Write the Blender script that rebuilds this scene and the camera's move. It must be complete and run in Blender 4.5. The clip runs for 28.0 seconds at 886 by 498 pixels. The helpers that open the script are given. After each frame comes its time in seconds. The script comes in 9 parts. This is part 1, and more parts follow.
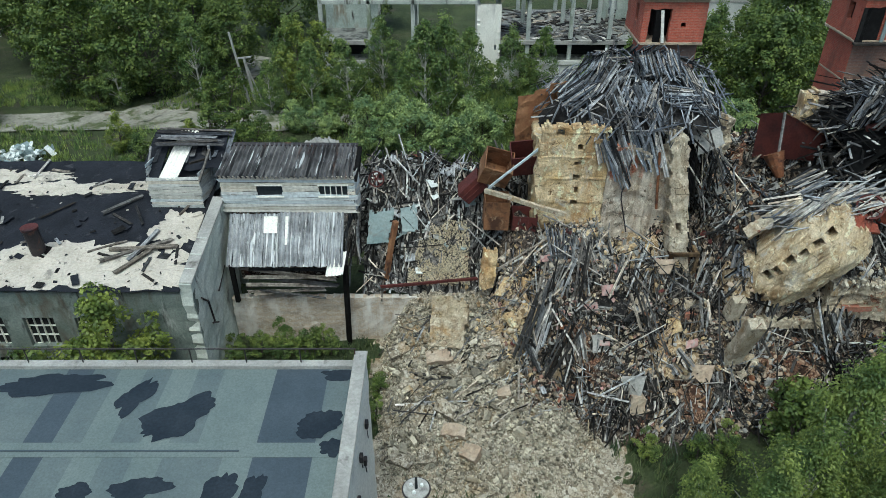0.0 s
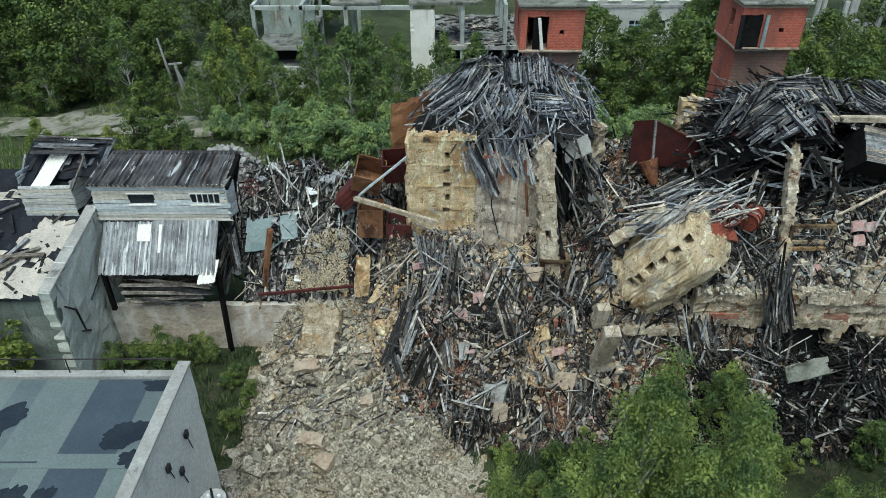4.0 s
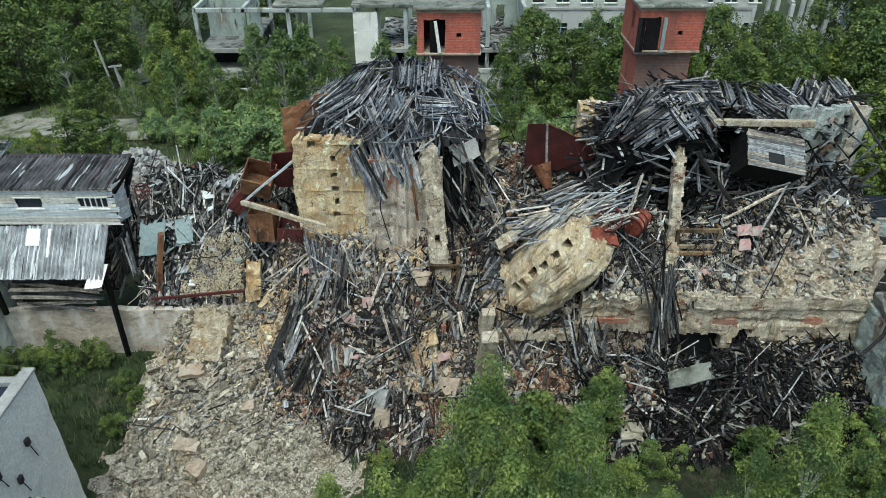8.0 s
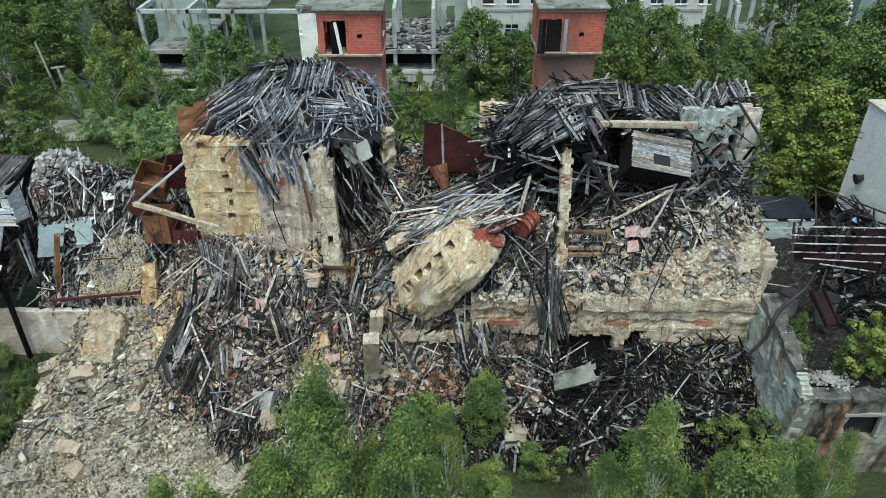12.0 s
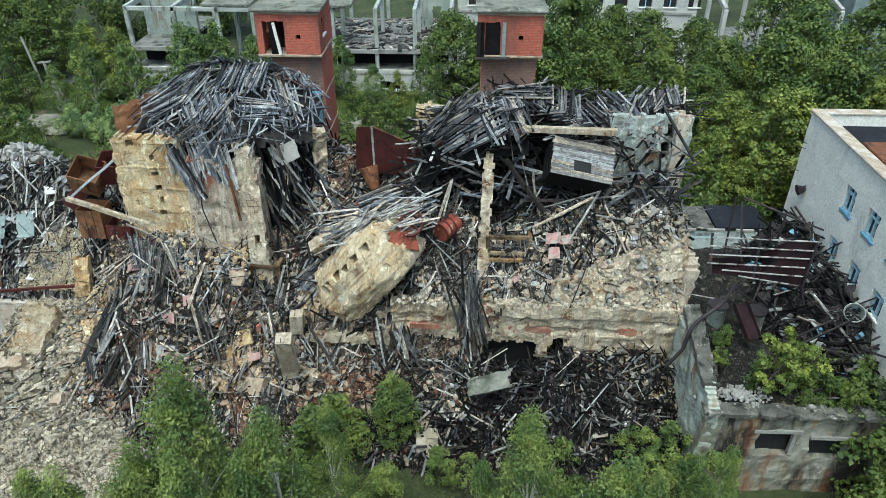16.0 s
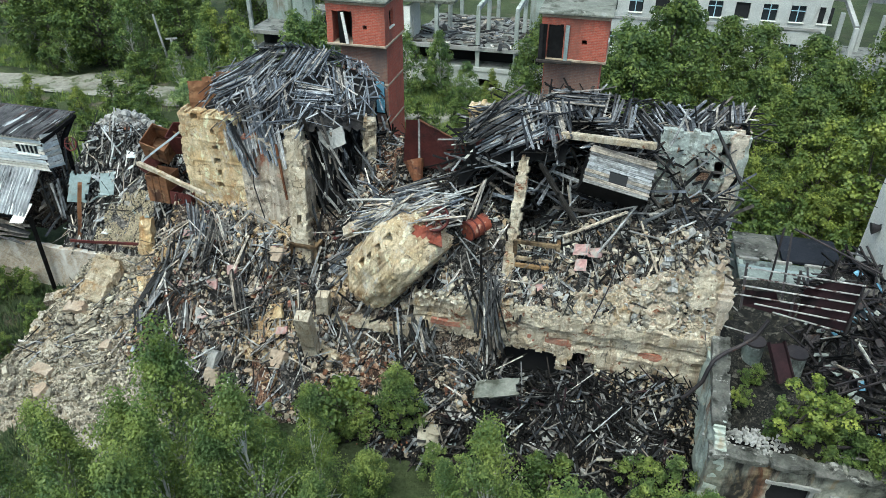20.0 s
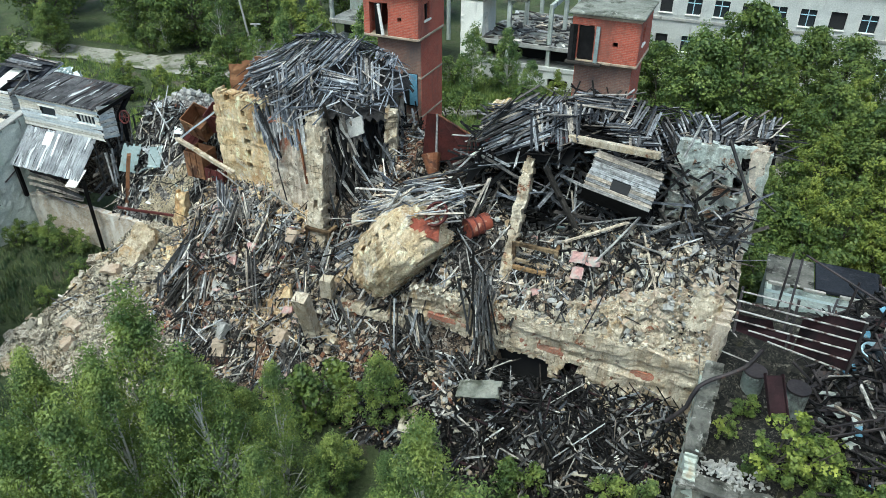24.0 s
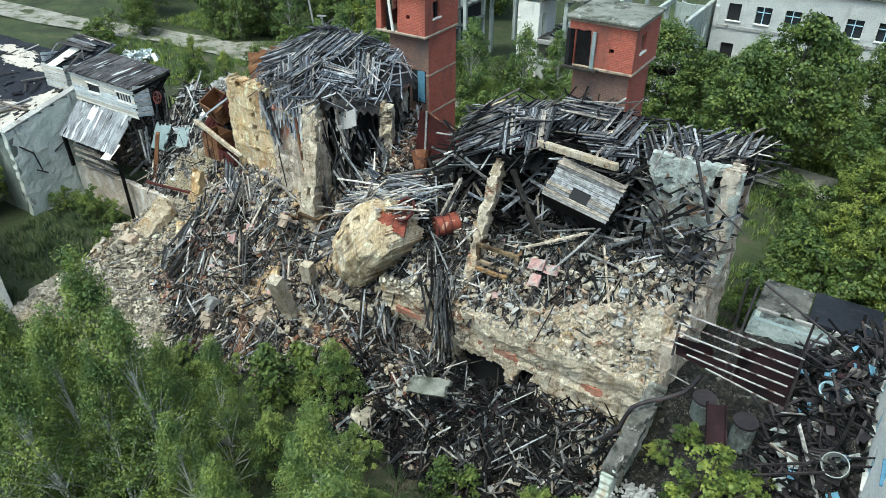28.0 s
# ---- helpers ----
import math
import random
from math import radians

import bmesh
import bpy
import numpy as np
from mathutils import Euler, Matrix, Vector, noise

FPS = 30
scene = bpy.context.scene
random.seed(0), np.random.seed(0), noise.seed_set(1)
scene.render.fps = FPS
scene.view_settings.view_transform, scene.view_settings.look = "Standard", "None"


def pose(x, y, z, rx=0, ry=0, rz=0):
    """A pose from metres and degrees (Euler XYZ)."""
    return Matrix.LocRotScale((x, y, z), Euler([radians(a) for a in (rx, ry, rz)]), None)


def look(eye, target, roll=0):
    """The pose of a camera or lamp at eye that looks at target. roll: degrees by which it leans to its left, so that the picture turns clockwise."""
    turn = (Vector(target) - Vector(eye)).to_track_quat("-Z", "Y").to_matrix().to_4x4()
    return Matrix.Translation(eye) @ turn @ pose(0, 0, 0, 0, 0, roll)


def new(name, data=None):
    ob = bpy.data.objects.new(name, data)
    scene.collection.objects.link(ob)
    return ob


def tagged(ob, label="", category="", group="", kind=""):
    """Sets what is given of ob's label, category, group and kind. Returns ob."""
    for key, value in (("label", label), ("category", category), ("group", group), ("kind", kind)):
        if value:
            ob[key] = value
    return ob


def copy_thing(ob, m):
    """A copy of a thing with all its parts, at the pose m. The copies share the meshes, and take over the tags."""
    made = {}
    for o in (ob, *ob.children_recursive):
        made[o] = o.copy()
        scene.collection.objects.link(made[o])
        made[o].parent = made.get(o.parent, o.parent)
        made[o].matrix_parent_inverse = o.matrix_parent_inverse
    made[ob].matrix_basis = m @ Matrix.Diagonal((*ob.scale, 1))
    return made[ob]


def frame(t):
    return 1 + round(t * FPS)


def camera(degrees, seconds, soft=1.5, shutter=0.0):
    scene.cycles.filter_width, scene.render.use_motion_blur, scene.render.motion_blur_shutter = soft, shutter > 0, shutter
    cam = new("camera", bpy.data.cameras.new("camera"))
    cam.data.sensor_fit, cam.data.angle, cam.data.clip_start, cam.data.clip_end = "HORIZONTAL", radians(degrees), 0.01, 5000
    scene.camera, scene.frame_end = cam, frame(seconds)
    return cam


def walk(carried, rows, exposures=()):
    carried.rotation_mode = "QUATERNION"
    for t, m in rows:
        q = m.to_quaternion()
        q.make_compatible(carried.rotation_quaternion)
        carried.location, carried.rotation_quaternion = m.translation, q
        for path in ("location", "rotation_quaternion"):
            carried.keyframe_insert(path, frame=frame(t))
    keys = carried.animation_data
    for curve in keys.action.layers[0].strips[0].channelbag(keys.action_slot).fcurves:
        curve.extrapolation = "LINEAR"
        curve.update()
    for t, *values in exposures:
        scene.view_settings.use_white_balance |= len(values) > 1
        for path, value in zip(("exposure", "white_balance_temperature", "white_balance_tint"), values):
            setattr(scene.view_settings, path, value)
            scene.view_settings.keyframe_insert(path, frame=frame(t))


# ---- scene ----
cam = camera(63.8, 28.0, 0.8)
METRES, EYE, TILT, LEAN, TURN = 38.0, 26.0, -33.0, 0.0, 0.0
ROWS = [
    (0.0, 0.0, 0.0, 0.0, 0.0, 0.0, -0.0),
    (0.5, 0.0182, -0.0003, 0.0006, 0.0, 0.02, 0.02),
    (1.0, 0.0394, -0.0006, 0.0018, -0.0, 0.06, 0.05),
    (1.5, 0.0628, -0.0011, 0.0026, -0.0, 0.09, 0.1),
    (2.0, 0.0866, -0.0009, 0.0036, -0.02, 0.1, 0.12),
    (2.5, 0.1097, -0.0007, 0.0049, -0.04, 0.14, 0.11),
    (3.0, 0.1318, -0.0008, 0.006, -0.06, 0.16, 0.14),
    (3.5, 0.1523, -0.001, 0.0067, -0.07, 0.18, 0.12),
    (5.5, 0.2278, 0.0006, 0.0073, -0.06, 0.29, 0.11),
    (6.0, 0.2462, 0.002, 0.0083, -0.08, 0.3, 0.13),
    (6.5, 0.2642, 0.0031, 0.009, -0.1, 0.32, 0.14),
    (7.0, 0.2825, 0.0043, 0.0096, -0.1, 0.32, 0.13),
    (7.5, 0.3009, 0.0053, 0.01, -0.08, 0.33, 0.11),
    (8.0, 0.3184, 0.0057, 0.0097, -0.13, 0.36, 0.13),
    (8.5, 0.3361, 0.0063, 0.0099, -0.13, 0.36, 0.13),
    (9.0, 0.3537, 0.0068, 0.0099, -0.15, 0.38, 0.15),
    (9.5, 0.3712, 0.0072, 0.01, -0.16, 0.39, 0.14),
    (10.0, 0.3883, 0.0075, 0.0098, -0.18, 0.41, 0.15),
    (10.5, 0.4057, 0.0077, 0.0097, -0.2, 0.41, 0.14),
    (11.0, 0.423, 0.0075, 0.0097, -0.22, 0.42, 0.13),
    (11.5, 0.4402, 0.0069, 0.0099, -0.23, 0.44, 0.13),
    (12.0, 0.4575, 0.0063, 0.0099, -0.26, 0.45, 0.12),
    (12.5, 0.4744, 0.0057, 0.0101, -0.28, 0.44, 0.12),
    (13.0, 0.491, 0.0054, 0.0105, -0.3, 0.44, 0.12),
    (13.5, 0.5069, 0.0056, 0.0111, -0.22, 0.43, 0.03),
    (15.5, 0.5748, 0.0085, 0.0155, 1.35, 0.38, -0.97),
    (16.0, 0.5918, 0.0095, 0.0161, 1.9, 0.36, -1.34),
    (16.5, 0.6083, 0.0106, 0.017, 2.58, 0.34, -1.81),
    (17.0, 0.6244, 0.0112, 0.0178, 4.32, 0.3, -2.99),
    (17.5, 0.6412, 0.0126, 0.018, 5.9, 0.22, -4.04),
    (18.0, 0.6561, 0.0143, 0.019, 6.93, 0.11, -4.74),
    (18.5, 0.6703, 0.0164, 0.0197, 8.04, 0.01, -5.47),
    (19.0, 0.6841, 0.0189, 0.0209, 9.23, -0.15, -6.23),
    (19.5, 0.6979, 0.0219, 0.022, 10.45, -0.29, -7.01),
    (20.0, 0.7118, 0.0255, 0.0231, 11.81, -0.46, -7.88),
    (20.5, 0.7266, 0.0293, 0.0247, 13.03, -0.67, -8.62),
    (21.0, 0.7412, 0.0332, 0.0266, 14.13, -0.86, -9.3),
    (21.5, 0.7554, 0.0375, 0.0288, 15.27, -1.08, -10.0),
    (23.5, 0.8145, 0.0565, 0.0399, 19.11, -1.91, -12.24),
    (24.0, 0.8296, 0.0612, 0.0432, 20.02, -2.15, -12.76),
    (24.5, 0.8453, 0.0662, 0.0466, 20.88, -2.37, -13.24),
    (25.0, 0.8607, 0.0712, 0.0502, 21.77, -2.59, -13.73),
    (25.5, 0.8781, 0.0771, 0.0545, 22.73, -2.84, -14.26),
    (26.0, 0.8962, 0.0838, 0.0596, 23.75, -3.13, -14.81),
    (26.5, 0.915, 0.0912, 0.0654, 24.85, -3.44, -15.39),
    (27.0, 0.9345, 0.0994, 0.071, 25.93, -3.75, -15.95),
    (27.5, 0.9544, 0.1086, 0.0774, 27.06, -4.09, -16.54),
    (28.0, 0.9744, 0.1178, 0.0842, 28.32, -4.47, -17.19),
]
walk(cam, [(t, pose(0, 0, EYE, TILT, LEAN, TURN) @ pose(METRES * x, METRES * y, METRES * z, 90 + pitch, roll, yaw)) for t, x, y, z, yaw, pitch, roll in ROWS], ((0, -0.18, 5550, -9), (3, -0.18, 5550, -9), (8, -0.02, 5550, -9), (11, 0.1, 5550, -9), (17, 0.26, 5550, -9), (28, 0.45, 5550, -9)))

# ---- light: a bright overcast sky with a veiled sun ----
world = bpy.data.worlds.new("overcast_sky")
scene.world = world
world.use_nodes = True
wn = world.node_tree.nodes
sky = wn.new("ShaderNodeTexSky")
sky.sky_type, sky.sun_disc = "NISHITA", False
sky.sun_elevation, sky.sun_rotation = radians(67), radians(189)
sky.air_density, sky.dust_density, sky.ozone_density = 0.8, 6.0, 0.7
wn["Background"].inputs["Strength"].default_value = 0.2
world.node_tree.links.new(sky.outputs["Color"], wn["Background"].inputs["Color"])
sun = new("sun", bpy.data.lights.new("sun", "SUN"))
sun.data.energy, sun.data.angle, sun.data.color = 1.35, radians(36), (1.0, 0.97, 0.91)
sun.matrix_basis = look((-2, -13, 32), (0, 0, 0))


# ---- materials ----
def nodes_of(name):
    m = bpy.data.materials.new(name)
    m.use_nodes = True
    t = m.node_tree
    return m, t, t.nodes["Principled BSDF"]


def link(t, a, b):
    t.links.new(a, b)


def mixc(t, fac, a, b, mode="MIX"):
    """A colour mix; fac, a and b are numbers, colours or sockets."""
    n = t.nodes.new("ShaderNodeMix")
    n.data_type, n.blend_type = "RGBA", mode
    for key, v in ((0, fac), (6, a), (7, b)):
        if isinstance(v, bpy.types.NodeSocket):
            link(t, v, n.inputs[key])
        elif isinstance(v, (int, float)):
            n.inputs[key].default_value = v
        else:
            n.inputs[key].default_value = (*v, 1)
    return n.outputs[2]


def tex(t, vec, scale, detail=4, rough=0.6, lo=0.35, hi=0.65, distort=0.0):
    """Noise, stretched to 0..1 between lo and hi."""
    n = t.nodes.new("ShaderNodeTexNoise")
    n.inputs["Scale"].default_value, n.inputs["Detail"].default_value = scale, detail
    n.inputs["Roughness"].default_value, n.inputs["Distortion"].default_value = rough, distort
    link(t, vec, n.inputs["Vector"])
    r = t.nodes.new("ShaderNodeMapRange")
    r.inputs["From Min"].default_value, r.inputs["From Max"].default_value = lo, hi
    link(t, n.outputs["Fac"], r.inputs["Value"])
    return r.outputs["Result"]


def stretch(t, vec, sx, sy, sz):
    n = t.nodes.new("ShaderNodeMapping")
    n.inputs["Scale"].default_value = (sx, sy, sz)
    link(t, vec, n.inputs["Vector"])
    return n.outputs["Vector"]


def pick(t):
    """A random number of its own for each piece."""
    o, g = t.nodes.new("ShaderNodeObjectInfo"), t.nodes.new("ShaderNodeNewGeometry")
    a = t.nodes.new("ShaderNodeMath")
    a.operation = "ADD"
    link(t, o.outputs["Random"], a.inputs[0])
    link(t, g.outputs["Random Per Island"], a.inputs[1])
    f = t.nodes.new("ShaderNodeMath")
    f.operation = "FRACT"
    link(t, a.outputs[0], f.inputs[0])
    return f.outputs[0]


def ramp(t, fac, stops):
    n = t.nodes.new("ShaderNodeValToRGB")
    e = n.color_ramp.elements
    while len(e) < len(stops):
        e.new(0.5)
    for el, (p, c) in zip(e, stops):
        el.position, el.color = p, (*c, 1)
    link(t, fac, n.inputs["Fac"])
    return n.outputs["Color"]


def bump(t, bsdf, height, strength, dist=0.03):
    n = t.nodes.new("ShaderNodeBump")
    n.inputs["Strength"].default_value, n.inputs["Distance"].default_value = strength, dist
    link(t, height, n.inputs["Height"])
    link(t, n.outputs["Normal"], bsdf.inputs["Normal"])


def world_vec(t):
    return t.nodes.new("ShaderNodeNewGeometry").outputs["Position"]


def surf(name, c1, c2, scale=0.6, stains=(), rough=0.9, metal=0.0, grain=9.0, bumpy=0.5, dist=0.04, streak=False, vary=0.0, squeeze=None):
    """A weathered surface: two colours in broad patches, fine grain, stains of own colours (colour, scale, lo, hi)."""
    m, t, b = nodes_of(name)
    v = world_vec(t)
    c = mixc(t, tex(t, v, scale, 5), c1, c2)
    g = tex(t, v, grain, 6, 0.7, 0.3, 0.7)
    c = mixc(t, 0.45, c, mixc(t, g, (0.35, 0.35, 0.35), (1.25, 1.25, 1.25)), "MULTIPLY")
    for col, s, lo, hi in stains:
        sv = stretch(t, v, *squeeze) if squeeze else stretch(t, v, 1, 1, 0.25) if streak else v
        c = mixc(t, tex(t, sv, s, 6, 0.65, lo, hi, 0.4), c, col)
    if vary:
        p = pick(t)
        c = mixc(t, 1.0, c, ramp(t, p, [(0, (1 - vary,) * 3), (1, (1 + vary,) * 3)]), "MULTIPLY")
    link(t, c, b.inputs["Base Color"])
    b.inputs["Roughness"].default_value, b.inputs["Metallic"].default_value = rough, metal
    b.inputs["Specular IOR Level"].default_value = 0.25
    bump(t, b, g, bumpy, dist)
    return m


def rubble(name, stops, patch, scale=6.0, mottle=0.5):
    """Ground litter too small to pick apart: chips of many tones in two sizes, with broad patches of another colour."""
    m, t, b = nodes_of(name)
    v = world_vec(t)
    wob = t.nodes.new("ShaderNodeTexNoise")
    wob.inputs["Scale"].default_value, wob.inputs["Detail"].default_value = 3.0, 4
    link(t, v, wob.inputs["Vector"])
    vv = mixc(t, 0.12, v, wob.outputs["Color"])
    cols, dists = [], []
    for k, sc in ((0, scale), (1, scale * 2.7)):
        vo = t.nodes.new("ShaderNodeTexVoronoi")
        vo.inputs["Scale"].default_value = sc
        link(t, stretch(t, vv, 1.0 + 0.5 * k, 1.0, 1.3), vo.inputs["Vector"])
        sp = t.nodes.new("ShaderNodeSeparateColor")
        link(t, vo.outputs["Color"], sp.inputs[0])
        cols.append(ramp(t, sp.outputs[0], stops))
        dists.append(vo.outputs["Distance"])
    c = mixc(t, tex(t, v, 2.2, 4, 0.6, 0.42, 0.58), cols[0], cols[1])
    for col, sc, lo, hi in patch:
        c = mixc(t, tex(t, v, sc, 6, 0.65, lo, hi, 0.4), c, mixc(t, mottle, c, col))
    g = tex(t, v, 14, 5, 0.7, 0.3, 0.7)
    c = mixc(t, 0.5, c, mixc(t, g, (0.35, 0.35, 0.35), (1.3, 1.3, 1.3)), "MULTIPLY")
    link(t, c, b.inputs["Base Color"])
    b.inputs["Roughness"].default_value = 0.92
    b.inputs["Specular IOR Level"].default_value = 0.2
    bump(t, b, mixc(t, 0.4, mixc(t, 0.5, dists[0], dists[1]), g), -1.0, 0.12)
    return m


def timber(name, stops, soot=1.0, grain=0.9):
    """Weathered boards: each board its own tone, grain along its length."""
    m, t, b = nodes_of(name)
    a = t.nodes.new("ShaderNodeAttribute")
    a.attribute_name = "loc"
    p = pick(t)
    c = ramp(t, p, stops)
    k = t.nodes.new("ShaderNodeMath")
    k.operation = "MULTIPLY"
    k.inputs[1].default_value = 13.7
    link(t, p, k.inputs[0])
    fr = t.nodes.new("ShaderNodeMath")
    fr.operation = "FRACT"
    link(t, k.outputs[0], fr.inputs[0])
    c = mixc(t, 1.0, c, ramp(t, fr.outputs[0], [(0, (1.15, 1.0, 0.82)), (0.35, (1.05, 1.0, 0.94)), (1, (0.95, 1.0, 1.06))]), "MULTIPLY")
    g = tex(t, stretch(t, a.outputs["Vector"], 1.1, 20, 20), 1.0, 5, 0.7, 0.34, 0.66)
    c = mixc(t, grain, c, mixc(t, g, (0.25, 0.24, 0.24), (1.4, 1.4, 1.4)), "MULTIPLY")
    c = mixc(t, grain * 0.9, c, mixc(t, tex(t, world_vec(t), 5.0, 4, 0.65, 0.36, 0.6), (0.4, 0.39, 0.38), (1.2, 1.2, 1.2)), "MULTIPLY")
    c = mixc(t, tex(t, world_vec(t), 1.6, 5, 0.7, 0.5 + 0.25 * (1 - soot), 0.7 + 0.3 * (1 - soot)), c, (0.016, 0.015, 0.015))
    c = mixc(t, tex(t, world_vec(t), 0.45, 4, 0.6, 0.5 + 0.2 * (1 - soot), 0.66 + 0.25 * (1 - soot)), c, mixc(t, 1.0, c, (0.3, 0.28, 0.27), "MULTIPLY"))
    link(t, c, b.inputs["Base Color"])
    b.inputs["Roughness"].default_value = 0.85
    b.inputs["Specular IOR Level"].default_value = 0.15
    bump(t, b, g, 0.5, 0.01)
    return m


def leafage(name, stops, gloss=0.5, thin=0.22):
    m, t, b = nodes_of(name)
    p = pick(t)
    c = ramp(t, p, stops)
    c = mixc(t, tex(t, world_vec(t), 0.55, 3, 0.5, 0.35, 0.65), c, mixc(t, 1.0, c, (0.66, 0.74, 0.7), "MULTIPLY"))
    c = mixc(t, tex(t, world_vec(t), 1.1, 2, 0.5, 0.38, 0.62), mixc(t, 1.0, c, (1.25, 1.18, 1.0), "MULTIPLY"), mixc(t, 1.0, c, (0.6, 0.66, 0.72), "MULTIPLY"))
    link(t, c, b.inputs["Base Color"])
    b.inputs["Roughness"].default_value = gloss
    b.inputs["Specular IOR Level"].default_value = 0.25
    tr = t.nodes.new("ShaderNodeBsdfTranslucent")
    link(t, mixc(t, 1.0, c, (1.3, 1.25, 0.5), "MULTIPLY"), tr.inputs["Color"])
    ms = t.nodes.new("ShaderNodeMixShader")
    ms.inputs[0].default_value = thin
    link(t, b.outputs[0], ms.inputs[1])
    link(t, tr.outputs[0], ms.inputs[2])
    link(t, ms.outputs[0], t.nodes["Material Output"].inputs["Surface"])
    return m


def plain(name, c, rough=0.6, metal=0.0):
    m, t, b = nodes_of(name)
    v = world_vec(t)
    g = tex(t, v, 6, 5, 0.7, 0.3, 0.7)
    link(t, mixc(t, g, [x * 0.7 for x in c], [min(1, x * 1.2) for x in c]), b.inputs["Base Color"])
    b.inputs["Roughness"].default_value, b.inputs["Metallic"].default_value = rough, metal
    return m


GREY = (0.24, 0.245, 0.25)
M_WOOD = timber("weathered_wood", [(0, (0.01, 0.0095, 0.009)), (0.28, (0.045, 0.043, 0.042)), (0.58, (0.14, 0.138, 0.136)), (0.87, (0.33, 0.327, 0.32)), (1, (0.72, 0.7, 0.65))], 0.75)
M_ROOFWOOD = timber("grey_roof_boards", [(0, (0.014, 0.015, 0.018)), (0.25, (0.09, 0.097, 0.112)), (0.65, (0.215, 0.23, 0.257)), (1, (0.43, 0.44, 0.455))], 0.6)
M_CHAR = timber("charred_wood", [(0, (0.003, 0.003, 0.003)), (0.55, (0.012, 0.0115, 0.012)), (0.86, (0.06, 0.057, 0.056)), (1, (0.36, 0.35, 0.33))])
M_WHITEWOOD = timber("whitewashed_boards", [(0, (0.42, 0.44, 0.43)), (0.6, (0.58, 0.6, 0.59)), (1, (0.68, 0.69, 0.66))], 0.2, 0.4)
M_TANWOOD = timber("tan_boards", [(0, (0.14, 0.09, 0.05)), (0.6, (0.32, 0.23, 0.13)), (1, (0.45, 0.36, 0.24))])
M_CONC = surf("old_concrete", (0.30, 0.29, 0.27), (0.42, 0.41, 0.38), 0.7, [((0.12, 0.11, 0.1), 1.3, 0.58, 0.72)], bumpy=0.5)
M_STONE = surf("pale_limestone_rubble", (0.34, 0.3, 0.225), (0.54, 0.49, 0.4), 0.5, [((0.3, 0.2, 0.1), 0.4, 0.54, 0.68)], bumpy=0.6, vary=0.5)
M_PILE = surf("dusty_limestone_rubble", (0.285, 0.25, 0.185), (0.48, 0.435, 0.34), 0.5, [((0.26, 0.19, 0.11), 0.4, 0.54, 0.68), ((0.08, 0.075, 0.065), 1.1, 0.56, 0.68)], bumpy=0.6, vary=0.6)
M_STONEBED = rubble("rubble_bed", [(0, (0.07, 0.057, 0.042)), (0.3, (0.215, 0.18, 0.13)), (0.7, (0.375, 0.33, 0.255)), (1, (0.52, 0.48, 0.4))], [((0.3, 0.19, 0.08), 0.35, 0.52, 0.66)])
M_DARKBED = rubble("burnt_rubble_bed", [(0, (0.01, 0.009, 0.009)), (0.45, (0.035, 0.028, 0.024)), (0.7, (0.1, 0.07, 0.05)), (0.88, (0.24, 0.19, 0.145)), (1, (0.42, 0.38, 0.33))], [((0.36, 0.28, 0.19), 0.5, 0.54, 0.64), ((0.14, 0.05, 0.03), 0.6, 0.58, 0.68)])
M_GREYBED = rubble("grey_plaster_rubble", [(0, (0.02, 0.019, 0.019)), (0.4, (0.08, 0.075, 0.07)), (0.75, (0.22, 0.2, 0.18)), (1, (0.46, 0.43, 0.39))], [((0.05, 0.045, 0.045), 0.7, 0.5, 0.66), ((0.4, 0.3, 0.18), 0.6, 0.6, 0.7)])
M_MORTAR = surf("mortar", (0.26, 0.15, 0.115), (0.34, 0.2, 0.15), 1.0, bumpy=0.3)
M_WHITEBRICK = surf("white_silicate_brick", (0.50, 0.50, 0.47), (0.62, 0.62, 0.58), 0.5, [((0.28, 0.26, 0.23), 0.8, 0.58, 0.75)], streak=True)
M_WHITEWALL = surf("whitewashed_wall", (0.8, 0.77, 0.69), (0.88, 0.86, 0.78), 0.4, [((0.42, 0.40, 0.36), 0.7, 0.58, 0.78)], streak=True, bumpy=0.25)
M_MINT = surf("mint_plaster", (0.3, 0.345, 0.31), (0.42, 0.455, 0.41), 0.5, [((0.2, 0.17, 0.12), 0.9, 0.52, 0.68), ((0.55, 0.54, 0.5), 0.5, 0.57, 0.66), ((0.06, 0.055, 0.05), 1.6, 0.6, 0.7)], streak=True, bumpy=0.3)
M_HALLFRONT = surf("grimy_mint_plaster", (0.15, 0.18, 0.16), (0.26, 0.29, 0.26), 0.6, [((0.1, 0.085, 0.06), 0.9, 0.5, 0.66), ((0.4, 0.41, 0.38), 0.7, 0.58, 0.66), ((0.03, 0.028, 0.026), 1.4, 0.56, 0.68)], streak=True, bumpy=0.4)
M_GABLE = surf("pale_green_gable_plaster", (0.5, 0.54, 0.48), (0.64, 0.66, 0.6), 0.5, [((0.3, 0.29, 0.24), 0.8, 0.54, 0.7), ((0.1, 0.09, 0.08), 1.6, 0.6, 0.72)], streak=True, bumpy=0.3)
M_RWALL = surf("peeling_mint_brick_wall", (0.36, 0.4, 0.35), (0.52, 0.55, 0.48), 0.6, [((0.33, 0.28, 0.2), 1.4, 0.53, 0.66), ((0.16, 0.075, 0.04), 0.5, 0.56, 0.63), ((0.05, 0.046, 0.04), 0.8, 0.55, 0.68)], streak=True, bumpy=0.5)
